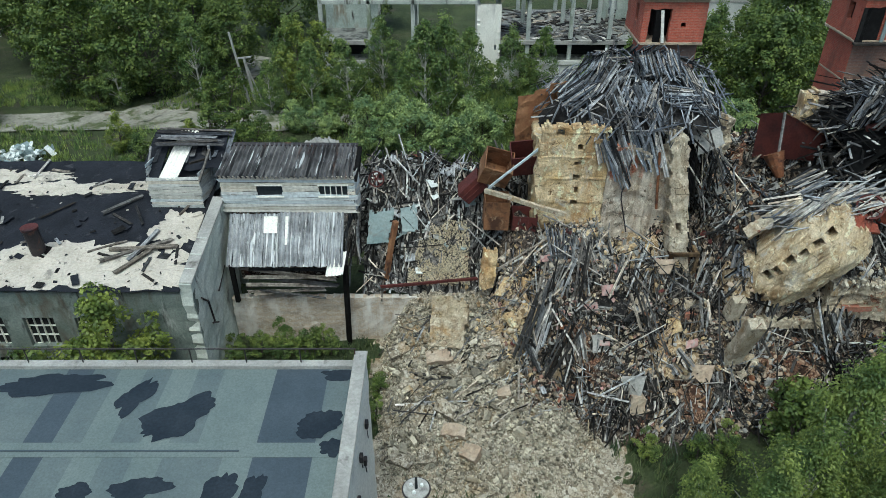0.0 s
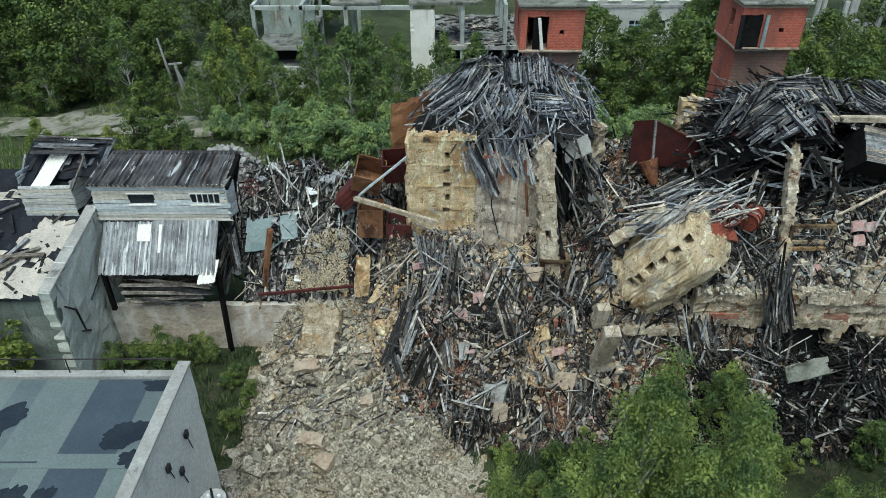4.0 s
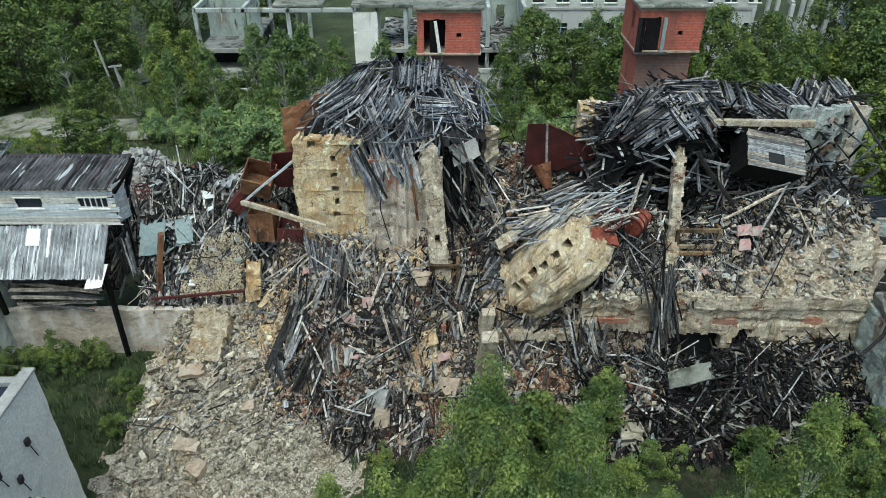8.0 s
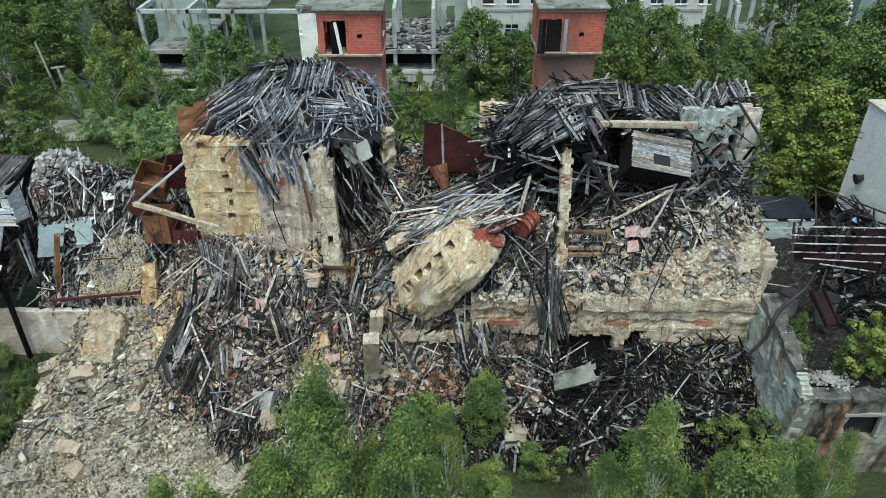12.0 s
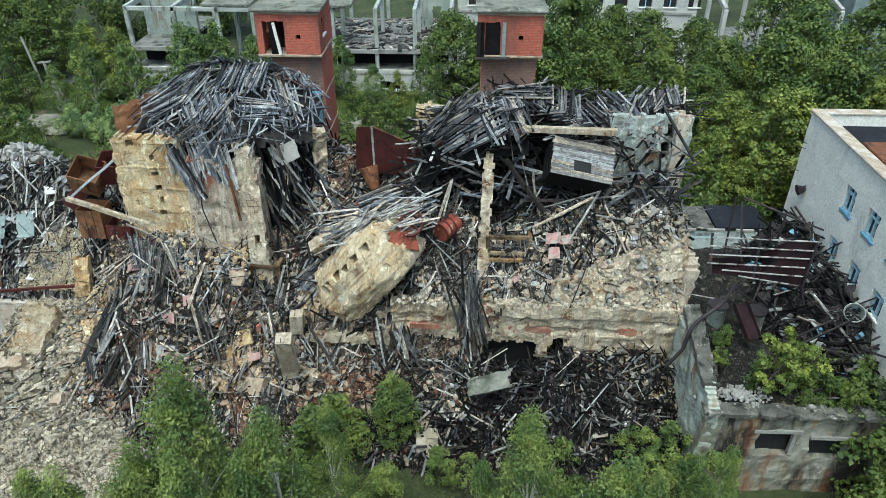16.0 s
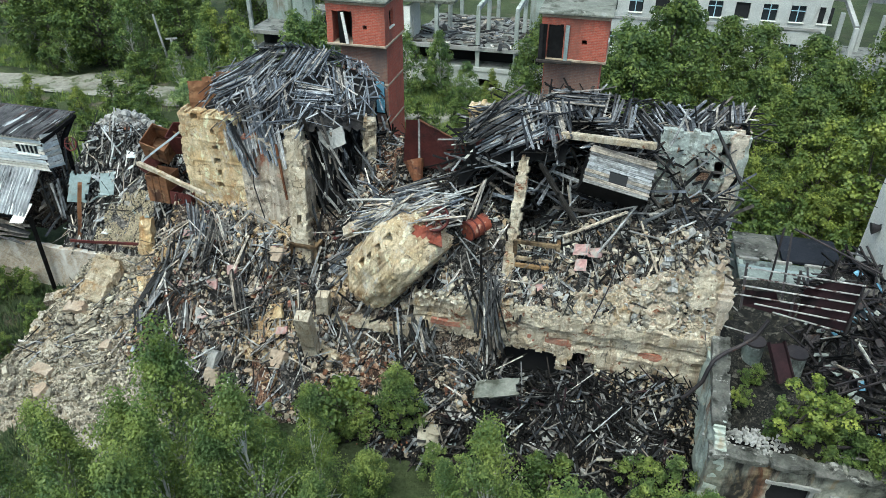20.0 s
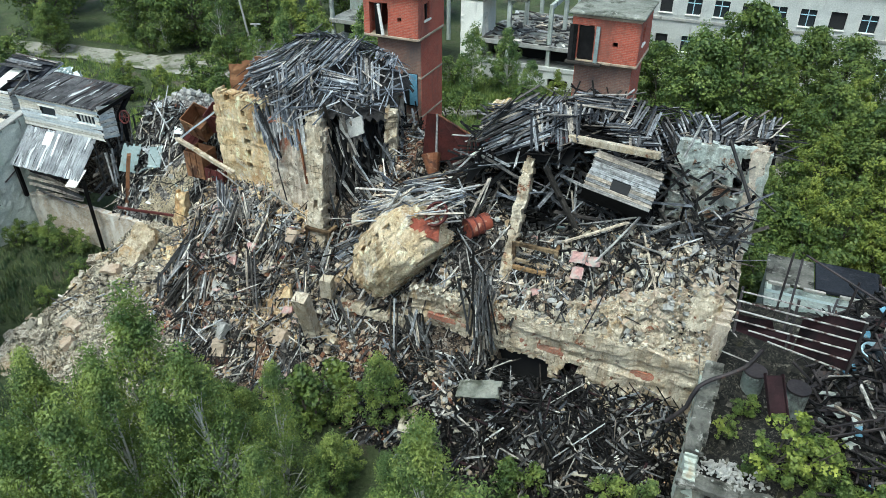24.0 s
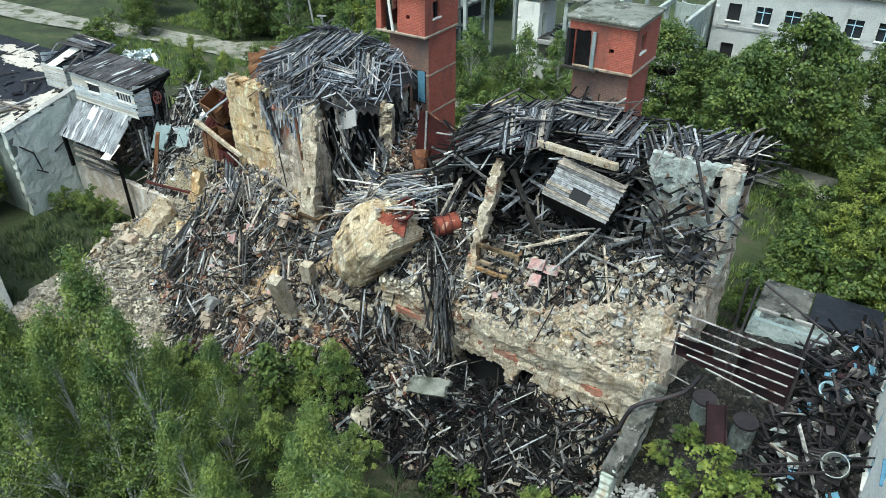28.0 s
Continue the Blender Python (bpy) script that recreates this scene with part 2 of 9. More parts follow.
# stained front; base also darkened to offset the sun on this face
M_RFRONT = surf("sun_offset_stained_mint_front", (0.2, 0.2, 0.16), (0.38, 0.37, 0.31), 0.5, [((0.2, 0.085, 0.04), 0.45, 0.5, 0.6), ((0.03, 0.027, 0.023), 0.6, 0.47, 0.6), ((0.26, 0.2, 0.12), 1.6, 0.56, 0.68)], streak=True, bumpy=0.5)
M_DIRTYTOP = surf("mossy_wall_top", (0.1, 0.1, 0.085), (0.22, 0.21, 0.185), 1.4, [((0.03, 0.03, 0.024), 1.2, 0.5, 0.62), ((0.42, 0.41, 0.37), 1.8, 0.58, 0.66)], bumpy=0.9, dist=0.08)
M_DECK = surf("stained_mint_deck", (0.15, 0.18, 0.165), (0.27, 0.3, 0.28), 0.7, [((0.05, 0.05, 0.05), 0.9, 0.5, 0.64), ((0.38, 0.4, 0.37), 1.6, 0.6, 0.68)], bumpy=0.4)
M_LICHEN = surf("lichen_concrete", (0.14, 0.145, 0.12), (0.27, 0.27, 0.23), 0.9, [((0.06, 0.062, 0.045), 1.1, 0.52, 0.64), ((0.36, 0.36, 0.32), 1.6, 0.6, 0.7)], bumpy=0.6)
M_TAR = surf("black_roofing_felt", (0.008, 0.009, 0.013), (0.02, 0.022, 0.03), 0.5, [((0.06, 0.06, 0.066), 1.6, 0.6, 0.75)], rough=0.85, bumpy=0.5)
M_CREAM = surf("cream_insulation_screed", (0.46, 0.415, 0.35), (0.56, 0.51, 0.44), 0.7, [((0.24, 0.22, 0.19), 1.2, 0.57, 0.67), ((0.05, 0.05, 0.055), 2.2, 0.62, 0.68)], bumpy=0.4)
M_ASBEST = surf("grey_asbestos_sheet", (0.2, 0.204, 0.21), (0.5, 0.51, 0.52), 0.9, [((0.03, 0.028, 0.028), 1.0, 0.5, 0.6), ((0.68, 0.69, 0.69), 1.0, 0.56, 0.61), ((0.02, 0.02, 0.022), 2.4, 0.58, 0.64)], rough=0.85, bumpy=0.3, squeeze=(5, 0.25, 0.25))
M_SOOTSHEET = surf("sooty_asbestos_sheet", (0.05, 0.048, 0.05), (0.16, 0.155, 0.155), 0.9, [((0.015, 0.014, 0.015), 1.0, 0.5, 0.6), ((0.6, 0.61, 0.61), 1.1, 0.6, 0.64), ((0.13, 0.07, 0.05), 0.8, 0.6, 0.7)], rough=0.85, bumpy=0.3, squeeze=(5, 0.25, 0.25))
M_RUST = surf("rusted_steel", (0.15, 0.06, 0.03), (0.27, 0.115, 0.055), 1.0, [((0.06, 0.03, 0.024), 1.4, 0.48, 0.62), ((0.3, 0.2, 0.13), 2.2, 0.6, 0.7)], rough=0.7, metal=0.2, bumpy=0.3)
M_RUSTORANGE = surf("orange_rusted_sheet", (0.2, 0.085, 0.04), (0.3, 0.16, 0.08), 0.8, [((0.07, 0.035, 0.022), 0.9, 0.5, 0.64), ((0.42, 0.3, 0.19), 1.6, 0.58, 0.7)], rough=0.8, metal=0.1, bumpy=0.3)
M_REDSTEEL = surf("dark_red_steel", (0.075, 0.025, 0.024), (0.13, 0.036, 0.03), 1.0, [((0.03, 0.02, 0.021), 1.1, 0.55, 0.7)], rough=0.65, metal=0.2, bumpy=0.3)
M_RUSTRED = surf("rust_red_plate", (0.2, 0.05, 0.03), (0.3, 0.085, 0.05), 1.2, [((0.07, 0.03, 0.024), 1.6, 0.52, 0.64), ((0.42, 0.28, 0.2), 2.6, 0.6, 0.7)], rough=0.7, metal=0.1, bumpy=0.3)
M_DARKSTEEL = surf("sooty_steel", (0.03, 0.027, 0.03), (0.06, 0.05, 0.05), 1.0, [((0.13, 0.06, 0.035), 1.1, 0.6, 0.7)], rough=0.6, metal=0.3, bumpy=0.2)
M_TEAL = surf("faded_teal_sheet", (0.2, 0.26, 0.26), (0.31, 0.36, 0.35), 0.7, [((0.2, 0.19, 0.17), 1.0, 0.56, 0.7)], rough=0.6, bumpy=0.2)
M_TAN = surf("tan_insulation_chips", (0.48, 0.40, 0.27), (0.58, 0.51, 0.37), 1.2, bumpy=0.5, vary=0.3)
M_PINK = surf("faded_pink_plaster", (0.40, 0.22, 0.2), (0.5, 0.34, 0.31), 3.0, [((0.35, 0.32, 0.28), 3.0, 0.5, 0.62)], bumpy=0.3)
M_BLUE = plain("faded_blue_paint", (0.16, 0.33, 0.46), 0.5)
M_LIGHTBLUE = plain("pale_blue_paint", (0.42, 0.58, 0.66), 0.5)
M_WHITE = plain("white_plastic", (0.72, 0.74, 0.72), 0.5)
# near black painted for unlit windows, openings and insides; also the spindle's own colour
M_DARK = plain("unlit_inside_and_black_part", (0.012, 0.012, 0.013), 0.9)
M_GLASS = plain("dusty_dark_glass", (0.03, 0.035, 0.04), 0.15)
M_GROUND = surf("grassy_ground", (0.05, 0.066, 0.026), (0.085, 0.105, 0.042), 0.25, [((0.12, 0.1, 0.07), 0.3, 0.56, 0.68), ((0.035, 0.042, 0.02), 0.12, 0.5, 0.62)], grain=4, bumpy=1.0, dist=0.15)
M_ROAD = surf("dusty_dirt_road", (0.2, 0.19, 0.155), (0.32, 0.305, 0.26), 0.35, [((0.07, 0.085, 0.035), 0.45, 0.5, 0.6), ((0.13, 0.115, 0.085), 0.9, 0.56, 0.68)], grain=3, bumpy=0.4)
M_GRASS = leafage("grass_blades", [(0, (0.051, 0.078, 0.037)), (0.7, (0.093, 0.126, 0.062)), (1, (0.177, 0.199, 0.112))], 0.6)
M_MEADOW = leafage("meadow_grass_blades", [(0, (0.17, 0.23, 0.085)), (0.7, (0.26, 0.33, 0.125)), (1, (0.38, 0.42, 0.19))], 0.6, 0.35)
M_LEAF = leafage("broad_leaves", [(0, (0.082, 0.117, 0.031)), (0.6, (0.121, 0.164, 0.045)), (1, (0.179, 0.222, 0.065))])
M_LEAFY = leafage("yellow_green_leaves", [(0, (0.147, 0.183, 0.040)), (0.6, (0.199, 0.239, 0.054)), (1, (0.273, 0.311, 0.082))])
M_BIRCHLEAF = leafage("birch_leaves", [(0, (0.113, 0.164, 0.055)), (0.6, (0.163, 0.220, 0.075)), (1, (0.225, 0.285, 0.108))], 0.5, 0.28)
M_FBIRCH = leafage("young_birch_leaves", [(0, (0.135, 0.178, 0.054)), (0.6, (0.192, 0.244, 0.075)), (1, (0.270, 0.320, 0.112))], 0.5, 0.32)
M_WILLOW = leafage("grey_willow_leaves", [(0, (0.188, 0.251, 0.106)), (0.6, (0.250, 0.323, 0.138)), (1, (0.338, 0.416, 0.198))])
M_BARK = surf("grey_bark", (0.06, 0.05, 0.04), (0.11, 0.095, 0.08), 3.0, bumpy=0.6)
M_BIRCHBARK = surf("birch_bark", (0.45, 0.43, 0.38), (0.56, 0.54, 0.48), 3.0, [((0.05, 0.045, 0.04), 5.0, 0.58, 0.64)], bumpy=0.3)
M_ROOFGREY = surf("grey_green_roofing_felt", (0.098, 0.124, 0.13), (0.13, 0.155, 0.155), 0.5, rough=0.6, bumpy=0.15, grain=14)
M_ROOFDARK = surf("blue_grey_roofing_felt", (0.05, 0.066, 0.082), (0.065, 0.082, 0.1), 0.5, rough=0.55, bumpy=0.15, grain=14)
M_ROOFPALE = surf("pale_roofing_felt", (0.13, 0.16, 0.156), (0.162, 0.192, 0.184), 0.5, rough=0.6, bumpy=0.15, grain=14)
M_WET = surf("standing_rain_water", (0.02, 0.026, 0.034), (0.03, 0.037, 0.046), 0.8, rough=0.25, bumpy=0.02)


def brickwork(name, c1, c2, mortar, soot):
    """Courses of brick 25 by 7.5 cm with sunk joints, stained in broad patches."""
    m, t, b = nodes_of(name)
    v = world_vec(t)
    sp = t.nodes.new("ShaderNodeSeparateXYZ")
    link(t, v, sp.inputs[0])
    ad = t.nodes.new("ShaderNodeMath")
    link(t, sp.outputs[0], ad.inputs[0])
    link(t, sp.outputs[1], ad.inputs[1])
    cb = t.nodes.new("ShaderNodeCombineXYZ")
    link(t, ad.outputs[0], cb.inputs[0])
    link(t, sp.outputs[2], cb.inputs[1])
    br = t.nodes.new("ShaderNodeTexBrick")
    br.inputs["Scale"].default_value, br.inputs["Mortar Size"].default_value = 1.0, 0.008
    br.inputs["Brick Width"].default_value, br.inputs["Row Height"].default_value = 0.26, 0.085
    br.inputs["Color1"].default_value, br.inputs["Color2"].default_value, br.inputs["Mortar"].default_value = (*c1, 1), (*c2, 1), (*mortar, 1)
    link(t, cb.outputs[0], br.inputs["Vector"])
    c = mixc(t, 0.5, br.outputs["Color"], mixc(t, tex(t, v, 7, 6, 0.7, 0.3, 0.7), (0.4, 0.4, 0.4), (1.3, 1.3, 1.3)), "MULTIPLY")
    c = mixc(t, tex(t, stretch(t, v, 1, 1, 0.4), 0.8, 6, 0.65, 0.5, 0.72), c, soot)
    link(t, c, b.inputs["Base Color"])
    b.inputs["Roughness"].default_value = 0.9
    bump(t, b, br.outputs["Fac"], -0.4, 0.02)
    return m


M_TOWER = brickwork("red_tower_brick", (0.46, 0.105, 0.06), (0.36, 0.075, 0.045), (0.36, 0.2, 0.15), (0.17, 0.07, 0.05))
M_SOOTBRICK = brickwork("sooty_tower_brick", (0.26, 0.14, 0.1), (0.2, 0.11, 0.085), (0.26, 0.21, 0.17), (0.12, 0.1, 0.09))
M_REDBAND = brickwork("faded_red_brick", (0.36, 0.13, 0.075), (0.3, 0.12, 0.08), (0.34, 0.25, 0.18), (0.36, 0.28, 0.2))
M_OLDBRICK = brickwork("whitewashed_old_brick", (0.36, 0.28, 0.2), (0.46, 0.38, 0.29), (0.5, 0.47, 0.42), (0.66, 0.65, 0.61))


def old_wall(name, c1, c2, under1, under2, stains, bare=0.56, block=(0.5, 0.2)):
    """Decayed plaster: rain streaks, fine cracks, and courses of masonry where the coat has gone."""
    m, t, b = nodes_of(name)
    v = world_vec(t)
    sp = t.nodes.new("ShaderNodeSeparateXYZ")
    link(t, v, sp.inputs[0])
    ad = t.nodes.new("ShaderNodeMath")
    link(t, sp.outputs[0], ad.inputs[0])
    link(t, sp.outputs[1], ad.inputs[1])
    cb = t.nodes.new("ShaderNodeCombineXYZ")
    link(t, ad.outputs[0], cb.inputs[0])
    link(t, sp.outputs[2], cb.inputs[1])
    br = t.nodes.new("ShaderNodeTexBrick")
    br.inputs["Scale"].default_value, br.inputs["Mortar Size"].default_value = 1.0, 0.018
    br.inputs["Brick Width"].default_value, br.inputs["Row Height"].default_value = block
    br.inputs["Color1"].default_value, br.inputs["Color2"].default_value = (*under1, 1), (*under2, 1)
    br.inputs["Mortar"].default_value = (*[q * 0.45 for q in under1], 1)
    link(t, cb.outputs[0], br.inputs["Vector"])
    coat = mixc(t, tex(t, v, 0.9, 6, 0.65), c1, c2)
    coat = mixc(t, tex(t, stretch(t, v, 2.6, 2.6, 0.3), 1.0, 5, 0.65, 0.45, 0.7), coat, mixc(t, 1.0, coat, (0.55, 0.48, 0.42), "MULTIPLY"))
    for col, sc, lo, hi in stains:
        coat = mixc(t, tex(t, stretch(t, v, 1, 1, 0.5), sc, 6, 0.7, lo, hi, 0.5), coat, col)
    vo = t.nodes.new("ShaderNodeTexVoronoi")
    vo.feature = "DISTANCE_TO_EDGE"
    vo.inputs["Scale"].default_value = 1.3
    wob = t.nodes.new("ShaderNodeTexNoise")
    wob.inputs["Scale"].default_value, wob.inputs["Detail"].default_value = 2.5, 6
    link(t, v, wob.inputs["Vector"])
    link(t, mixc(t, 0.35, v, wob.outputs["Color"]), vo.inputs["Vector"])
    cr = t.nodes.new("ShaderNodeMapRange")
    cr.inputs["From Min"].default_value, cr.inputs["From Max"].default_value = 0.02, 0.0
    link(t, vo.outputs["Distance"], cr.inputs["Value"])
    few = t.nodes.new("ShaderNodeMath")
    few.operation = "MULTIPLY"
    link(t, cr.outputs["Result"], few.inputs[0])
    link(t, tex(t, v, 0.7, 3, 0.5, 0.52, 0.62), few.inputs[1])
    coat = mixc(t, few.outputs[0], coat, [q * 0.25 for q in c1])
    gone = tex(t, v, 0.75, 7, 0.7, bare, bare + 0.03, 0.3)
    c = mixc(t, gone, coat, br.outputs["Color"])
    g = tex(t, v, 11, 7, 0.75, 0.3, 0.7)
    c = mixc(t, tex(t, v, 2.6, 6, 0.65, 0.6, 0.66, 0.4), c, [q * 0.5 for q in under1])
    c = mixc(t, tex(t, stretch(t, v, 1, 1, 0.6), 3.0, 6, 0.65, 0.57, 0.64, 0.4), c, [min(0.85, q * 1.25) for q in c2])
    c = mixc(t, tex(t, v, 8.5, 5, 0.6, 0.66, 0.72), c, [q * 0.2 for q in under1])
    c = mixc(t, 0.6, c, mixc(t, g, (0.4, 0.4, 0.4), (1.4, 1.4, 1.4)), "MULTIPLY")
    link(t, c, b.inputs["Base Color"])
    b.inputs["Roughness"].default_value = 0.92
    b.inputs["Specular IOR Level"].default_value = 0.2
    hgt = mixc(t, gone, mixc(t, 0.5, g, (1, 1, 1)), mixc(t, 0.6, mixc(t, br.outputs["Fac"], (0.4, 0.4, 0.4), (0, 0, 0)), g))
    bump(t, b, hgt, 1.0, 0.09)
    return m


M_YELLOW = old_wall("ochre_plaster", (0.66, 0.46, 0.22), (0.77, 0.64, 0.43), (0.47, 0.31, 0.16), (0.57, 0.43, 0.26), [((0.34, 0.19, 0.08), 0.55, 0.52, 0.68), ((0.44, 0.22, 0.08), 0.9, 0.57, 0.72), ((0.6, 0.54, 0.44), 1.0, 0.58, 0.68), ((0.06, 0.045, 0.035), 2.2, 0.64, 0.74)], 0.62)
M_PALEWALL = old_wall("pale_stained_plaster", (0.57, 0.48, 0.375), (0.7, 0.62, 0.51), (0.38, 0.29, 0.21), (0.48, 0.39, 0.3), [((0.34, 0.2, 0.12), 1.1, 0.54, 0.69), ((0.42, 0.14, 0.08), 0.5, 0.58, 0.66), ((0.05, 0.04, 0.036), 1.8, 0.6, 0.72)], 0.6)
M_LEDGE = old_wall("spalled_render", (0.5, 0.42, 0.3), (0.63, 0.56, 0.44), (0.42, 0.19, 0.11), (0.48, 0.35, 0.24), [((0.42, 0.29, 0.15), 1.0, 0.54, 0.69), ((0.06, 0.052, 0.045), 1.6, 0.6, 0.7)], 0.6, (0.26, 0.085))
M_BLOCK = old_wall("eroded_ochre_masonry", (0.62, 0.47, 0.27), (0.74, 0.63, 0.45), (0.5, 0.35, 0.18), (0.62, 0.49, 0.31), [((0.3, 0.16, 0.06), 0.5, 0.53, 0.66), ((0.66, 0.6, 0.5), 1.4, 0.56, 0.66), ((0.1, 0.065, 0.04), 2.6, 0.6, 0.7)], 0.63, (0.5, 0.2))
M_PALEPIER = old_wall("pale_pier_masonry", (0.5, 0.42, 0.3), (0.64, 0.57, 0.45), (0.4, 0.32, 0.22), (0.5, 0.42, 0.31), [((0.34, 0.22, 0.11), 1.1, 0.56, 0.7), ((0.06, 0.05, 0.04), 1.8, 0.62, 0.74)], 0.55, (0.5, 0.3))
M_CROSS = old_wall("mint_plaster_on_brick", (0.42, 0.46, 0.42), (0.56, 0.59, 0.54), (0.42, 0.24, 0.15), (0.5, 0.36, 0.25), [((0.3, 0.2, 0.13), 1.2, 0.55, 0.7), ((0.05, 0.045, 0.04), 1.4, 0.6, 0.72)], 0.57, (0.26, 0.085))
M_DARKBOARD = timber("smoked_roof_boards", [(0, (0.008, 0.008, 0.009)), (0.3, (0.045, 0.047, 0.053)), (0.7, (0.16, 0.167, 0.182)), (1, (0.38, 0.385, 0.39))], 0.75)
M_HUTBOARD = timber("grey_lapped_boards", [(0, (0.15, 0.148, 0.145)), (0.5, (0.23, 0.228, 0.22)), (1, (0.32, 0.315, 0.3))], 0.45)
M_PALEBOARD = timber("pale_grey_boards", [(0, (0.28, 0.275, 0.26)), (0.5, (0.42, 0.41, 0.39)), (1, (0.6, 0.58, 0.54))], 0.4)
M_DIRTYCONC = surf("mildewed_concrete", (0.34, 0.36, 0.33), (0.5, 0.52, 0.48), 0.8, [((0.1, 0.1, 0.09), 1.2, 0.54, 0.66), ((0.16, 0.19, 0.11), 0.6, 0.58, 0.7)], bumpy=0.5, streak=True)
M_TANWALL = surf("tan_concrete", (0.36, 0.27, 0.19), (0.46, 0.38, 0.29), 0.9, [((0.2, 0.15, 0.11), 1.4, 0.56, 0.7)], bumpy=0.4)
M_OCHREDUST = old_wall("dusty_ochre_masonry", (0.42, 0.34, 0.22), (0.54, 0.47, 0.35), (0.34, 0.25, 0.14), (0.46, 0.37, 0.24), [((0.36, 0.22, 0.09), 0.7, 0.54, 0.68), ((0.12, 0.09, 0.06), 1.6, 0.6, 0.72)], 0.62, (0.5, 0.2))
M_OCHREBED = rubble("ochre_rubble_earth", [(0, (0.07, 0.045, 0.025)), (0.35, (0.26, 0.18, 0.095)), (0.75, (0.42, 0.32, 0.2)), (1, (0.6, 0.5, 0.36))], [((0.36, 0.2, 0.08), 0.7, 0.56, 0.66)])
M_BROWNBED = rubble("rusty_brown_earth", [(0, (0.015, 0.01, 0.008)), (0.4, (0.075, 0.038, 0.024)), (0.75, (0.2, 0.115, 0.07)), (1, (0.42, 0.32, 0.23))], [((0.14, 0.05, 0.03), 1.2, 0.56, 0.66)])
M_SOOTBED = rubble("soot_black_bed", [(0, (0.006, 0.006, 0.006)), (0.6, (0.02, 0.018, 0.017)), (0.85, (0.06, 0.052, 0.046)), (1, (0.2, 0.18, 0.16))], [((0.1, 0.07, 0.045), 0.8, 0.6, 0.72)])


# ---- shape tools ----
def mesh_from(name, verts, faces, mat, loc=None, smooth=False):
    me = bpy.data.meshes.new(name)
    me.from_pydata([tuple(v) for v in verts], [], [tuple(int(i) for i in f) for f in faces])
    for m in mat if isinstance(mat, (list, tuple)) else [mat]:
        me.materials.append(m)
    if loc is not None:
        a = me.attributes.new("loc", "FLOAT_VECTOR", "POINT")
        a.data.foreach_set("vector", np.asarray(loc, dtype=np.float32).ravel())
    if smooth:
        me.polygons.foreach_set("use_smooth", [True] * len(me.polygons))
    me.update()
    return me


def quads(name, v, mat, loc=None):
    """Many loose quads, from an array (n, 4, 3)."""
    n = len(v)
    me = bpy.data.meshes.new(name)
    me.vertices.add(4 * n)
    me.vertices.foreach_set("co", np.asarray(v, dtype=np.float32).ravel())
    me.loops.add(4 * n)
    me.loops.foreach_set("vertex_index", np.arange(4 * n, dtype=np.int32))
    me.polygons.add(n)
    me.polygons.foreach_set("loop_start", np.arange(0, 4 * n, 4, dtype=np.int32))
    me.materials.append(mat)
    me.update(calc_edges=True)
    return me


def thing(name, label, category, group="", kind="", at=(0, 0, 0)):
    e = new(name)
    e.empty_display_size = 0.3
    e.location = at
    return tagged(e, label, category, group, kind)


def child(name, me, parent, label="", m=None):
    """A mesh object as a part; m is its place in the world."""
    o = new(name, me)
    o.parent = parent
    top, back = parent, Matrix()
    while top is not None:
        back = top.matrix_basis @ back if top.parent is None else top.matrix_parent_inverse @ top.matrix_basis @ back
        top = top.parent
    o.matrix_parent_inverse = back.inverted()
    if m is not None:
        o.matrix_basis = m
    if label:
        o["label"] = label
    return o


def part(name, bm, material, parent, label=""):
    me = bpy.data.meshes.new(name)
    bm.to_mesh(me)
    bm.free()
    me.materials.append(material)
    return child(name, me, parent, label)


def bm_box(x0, x1, y0, y1, z0, z1, bevel=0.0, bm=None):
    bm = bm or bmesh.new()
    r = bmesh.ops.create_cube(bm, size=1, matrix=Matrix.LocRotScale(((x0 + x1) / 2, (y0 + y1) / 2, (z0 + z1) / 2), None, (x1 - x0, y1 - y0, z1 - z0)))
    if bevel:
        es = list({e for v in r["verts"] for e in v.link_edges})
        bmesh.ops.bevel(bm, geom=es, offset=bevel, segments=1, affect="EDGES")
    return bm


def bm_tube(p, q, r, r2=None, seg=10, bm=None):
    """A round bar from p to q."""
    bm = bm or bmesh.new()
    p, q = Vector(p), Vector(q)
    m = Matrix.Translation((p + q) / 2) @ (q - p).to_track_quat("Z", "Y").to_matrix().to_4x4()
    bmesh.ops.create_cone(bm, cap_ends=True, segments=seg, radius1=r, radius2=r if r2 is None else r2, depth=(q - p).length, matrix=m)
    return bm


def bar(p, q, w, h, up=(0, 0, 1)):
    """The matrix of a unit cube stretched to a bar from p to q."""
    p, q, up = Vector(p), Vector(q), Vector(up)
    d = (q - p).normalized()
    s = d.cross(up).normalized()
    n = s.cross(d)
    m = Matrix((d, s, n)).transposed().to_4x4()
    return Matrix.Translation((p + q) / 2) @ m @ Matrix.Diagonal(((q - p).length, w, h, 1))


def bm_bar(p, q, w, h, up=(0, 0, 1), bm=None, bevel=0.0):
    bm = bm or bmesh.new()
    r = bmesh.ops.create_cube(bm, size=1, matrix=bar(p, q, w, h, up))
    if bevel:
        bmesh.ops.bevel(bm, geom=list({e for v in r["verts"] for e in v.link_edges}), offset=bevel, segments=1, affect="EDGES")
    return bm


def fbm(x, y, z=0.0, s=1.0, o=4):
    return noise.fractal((x * s, y * s, z * s), 0.7, 2.1, o)


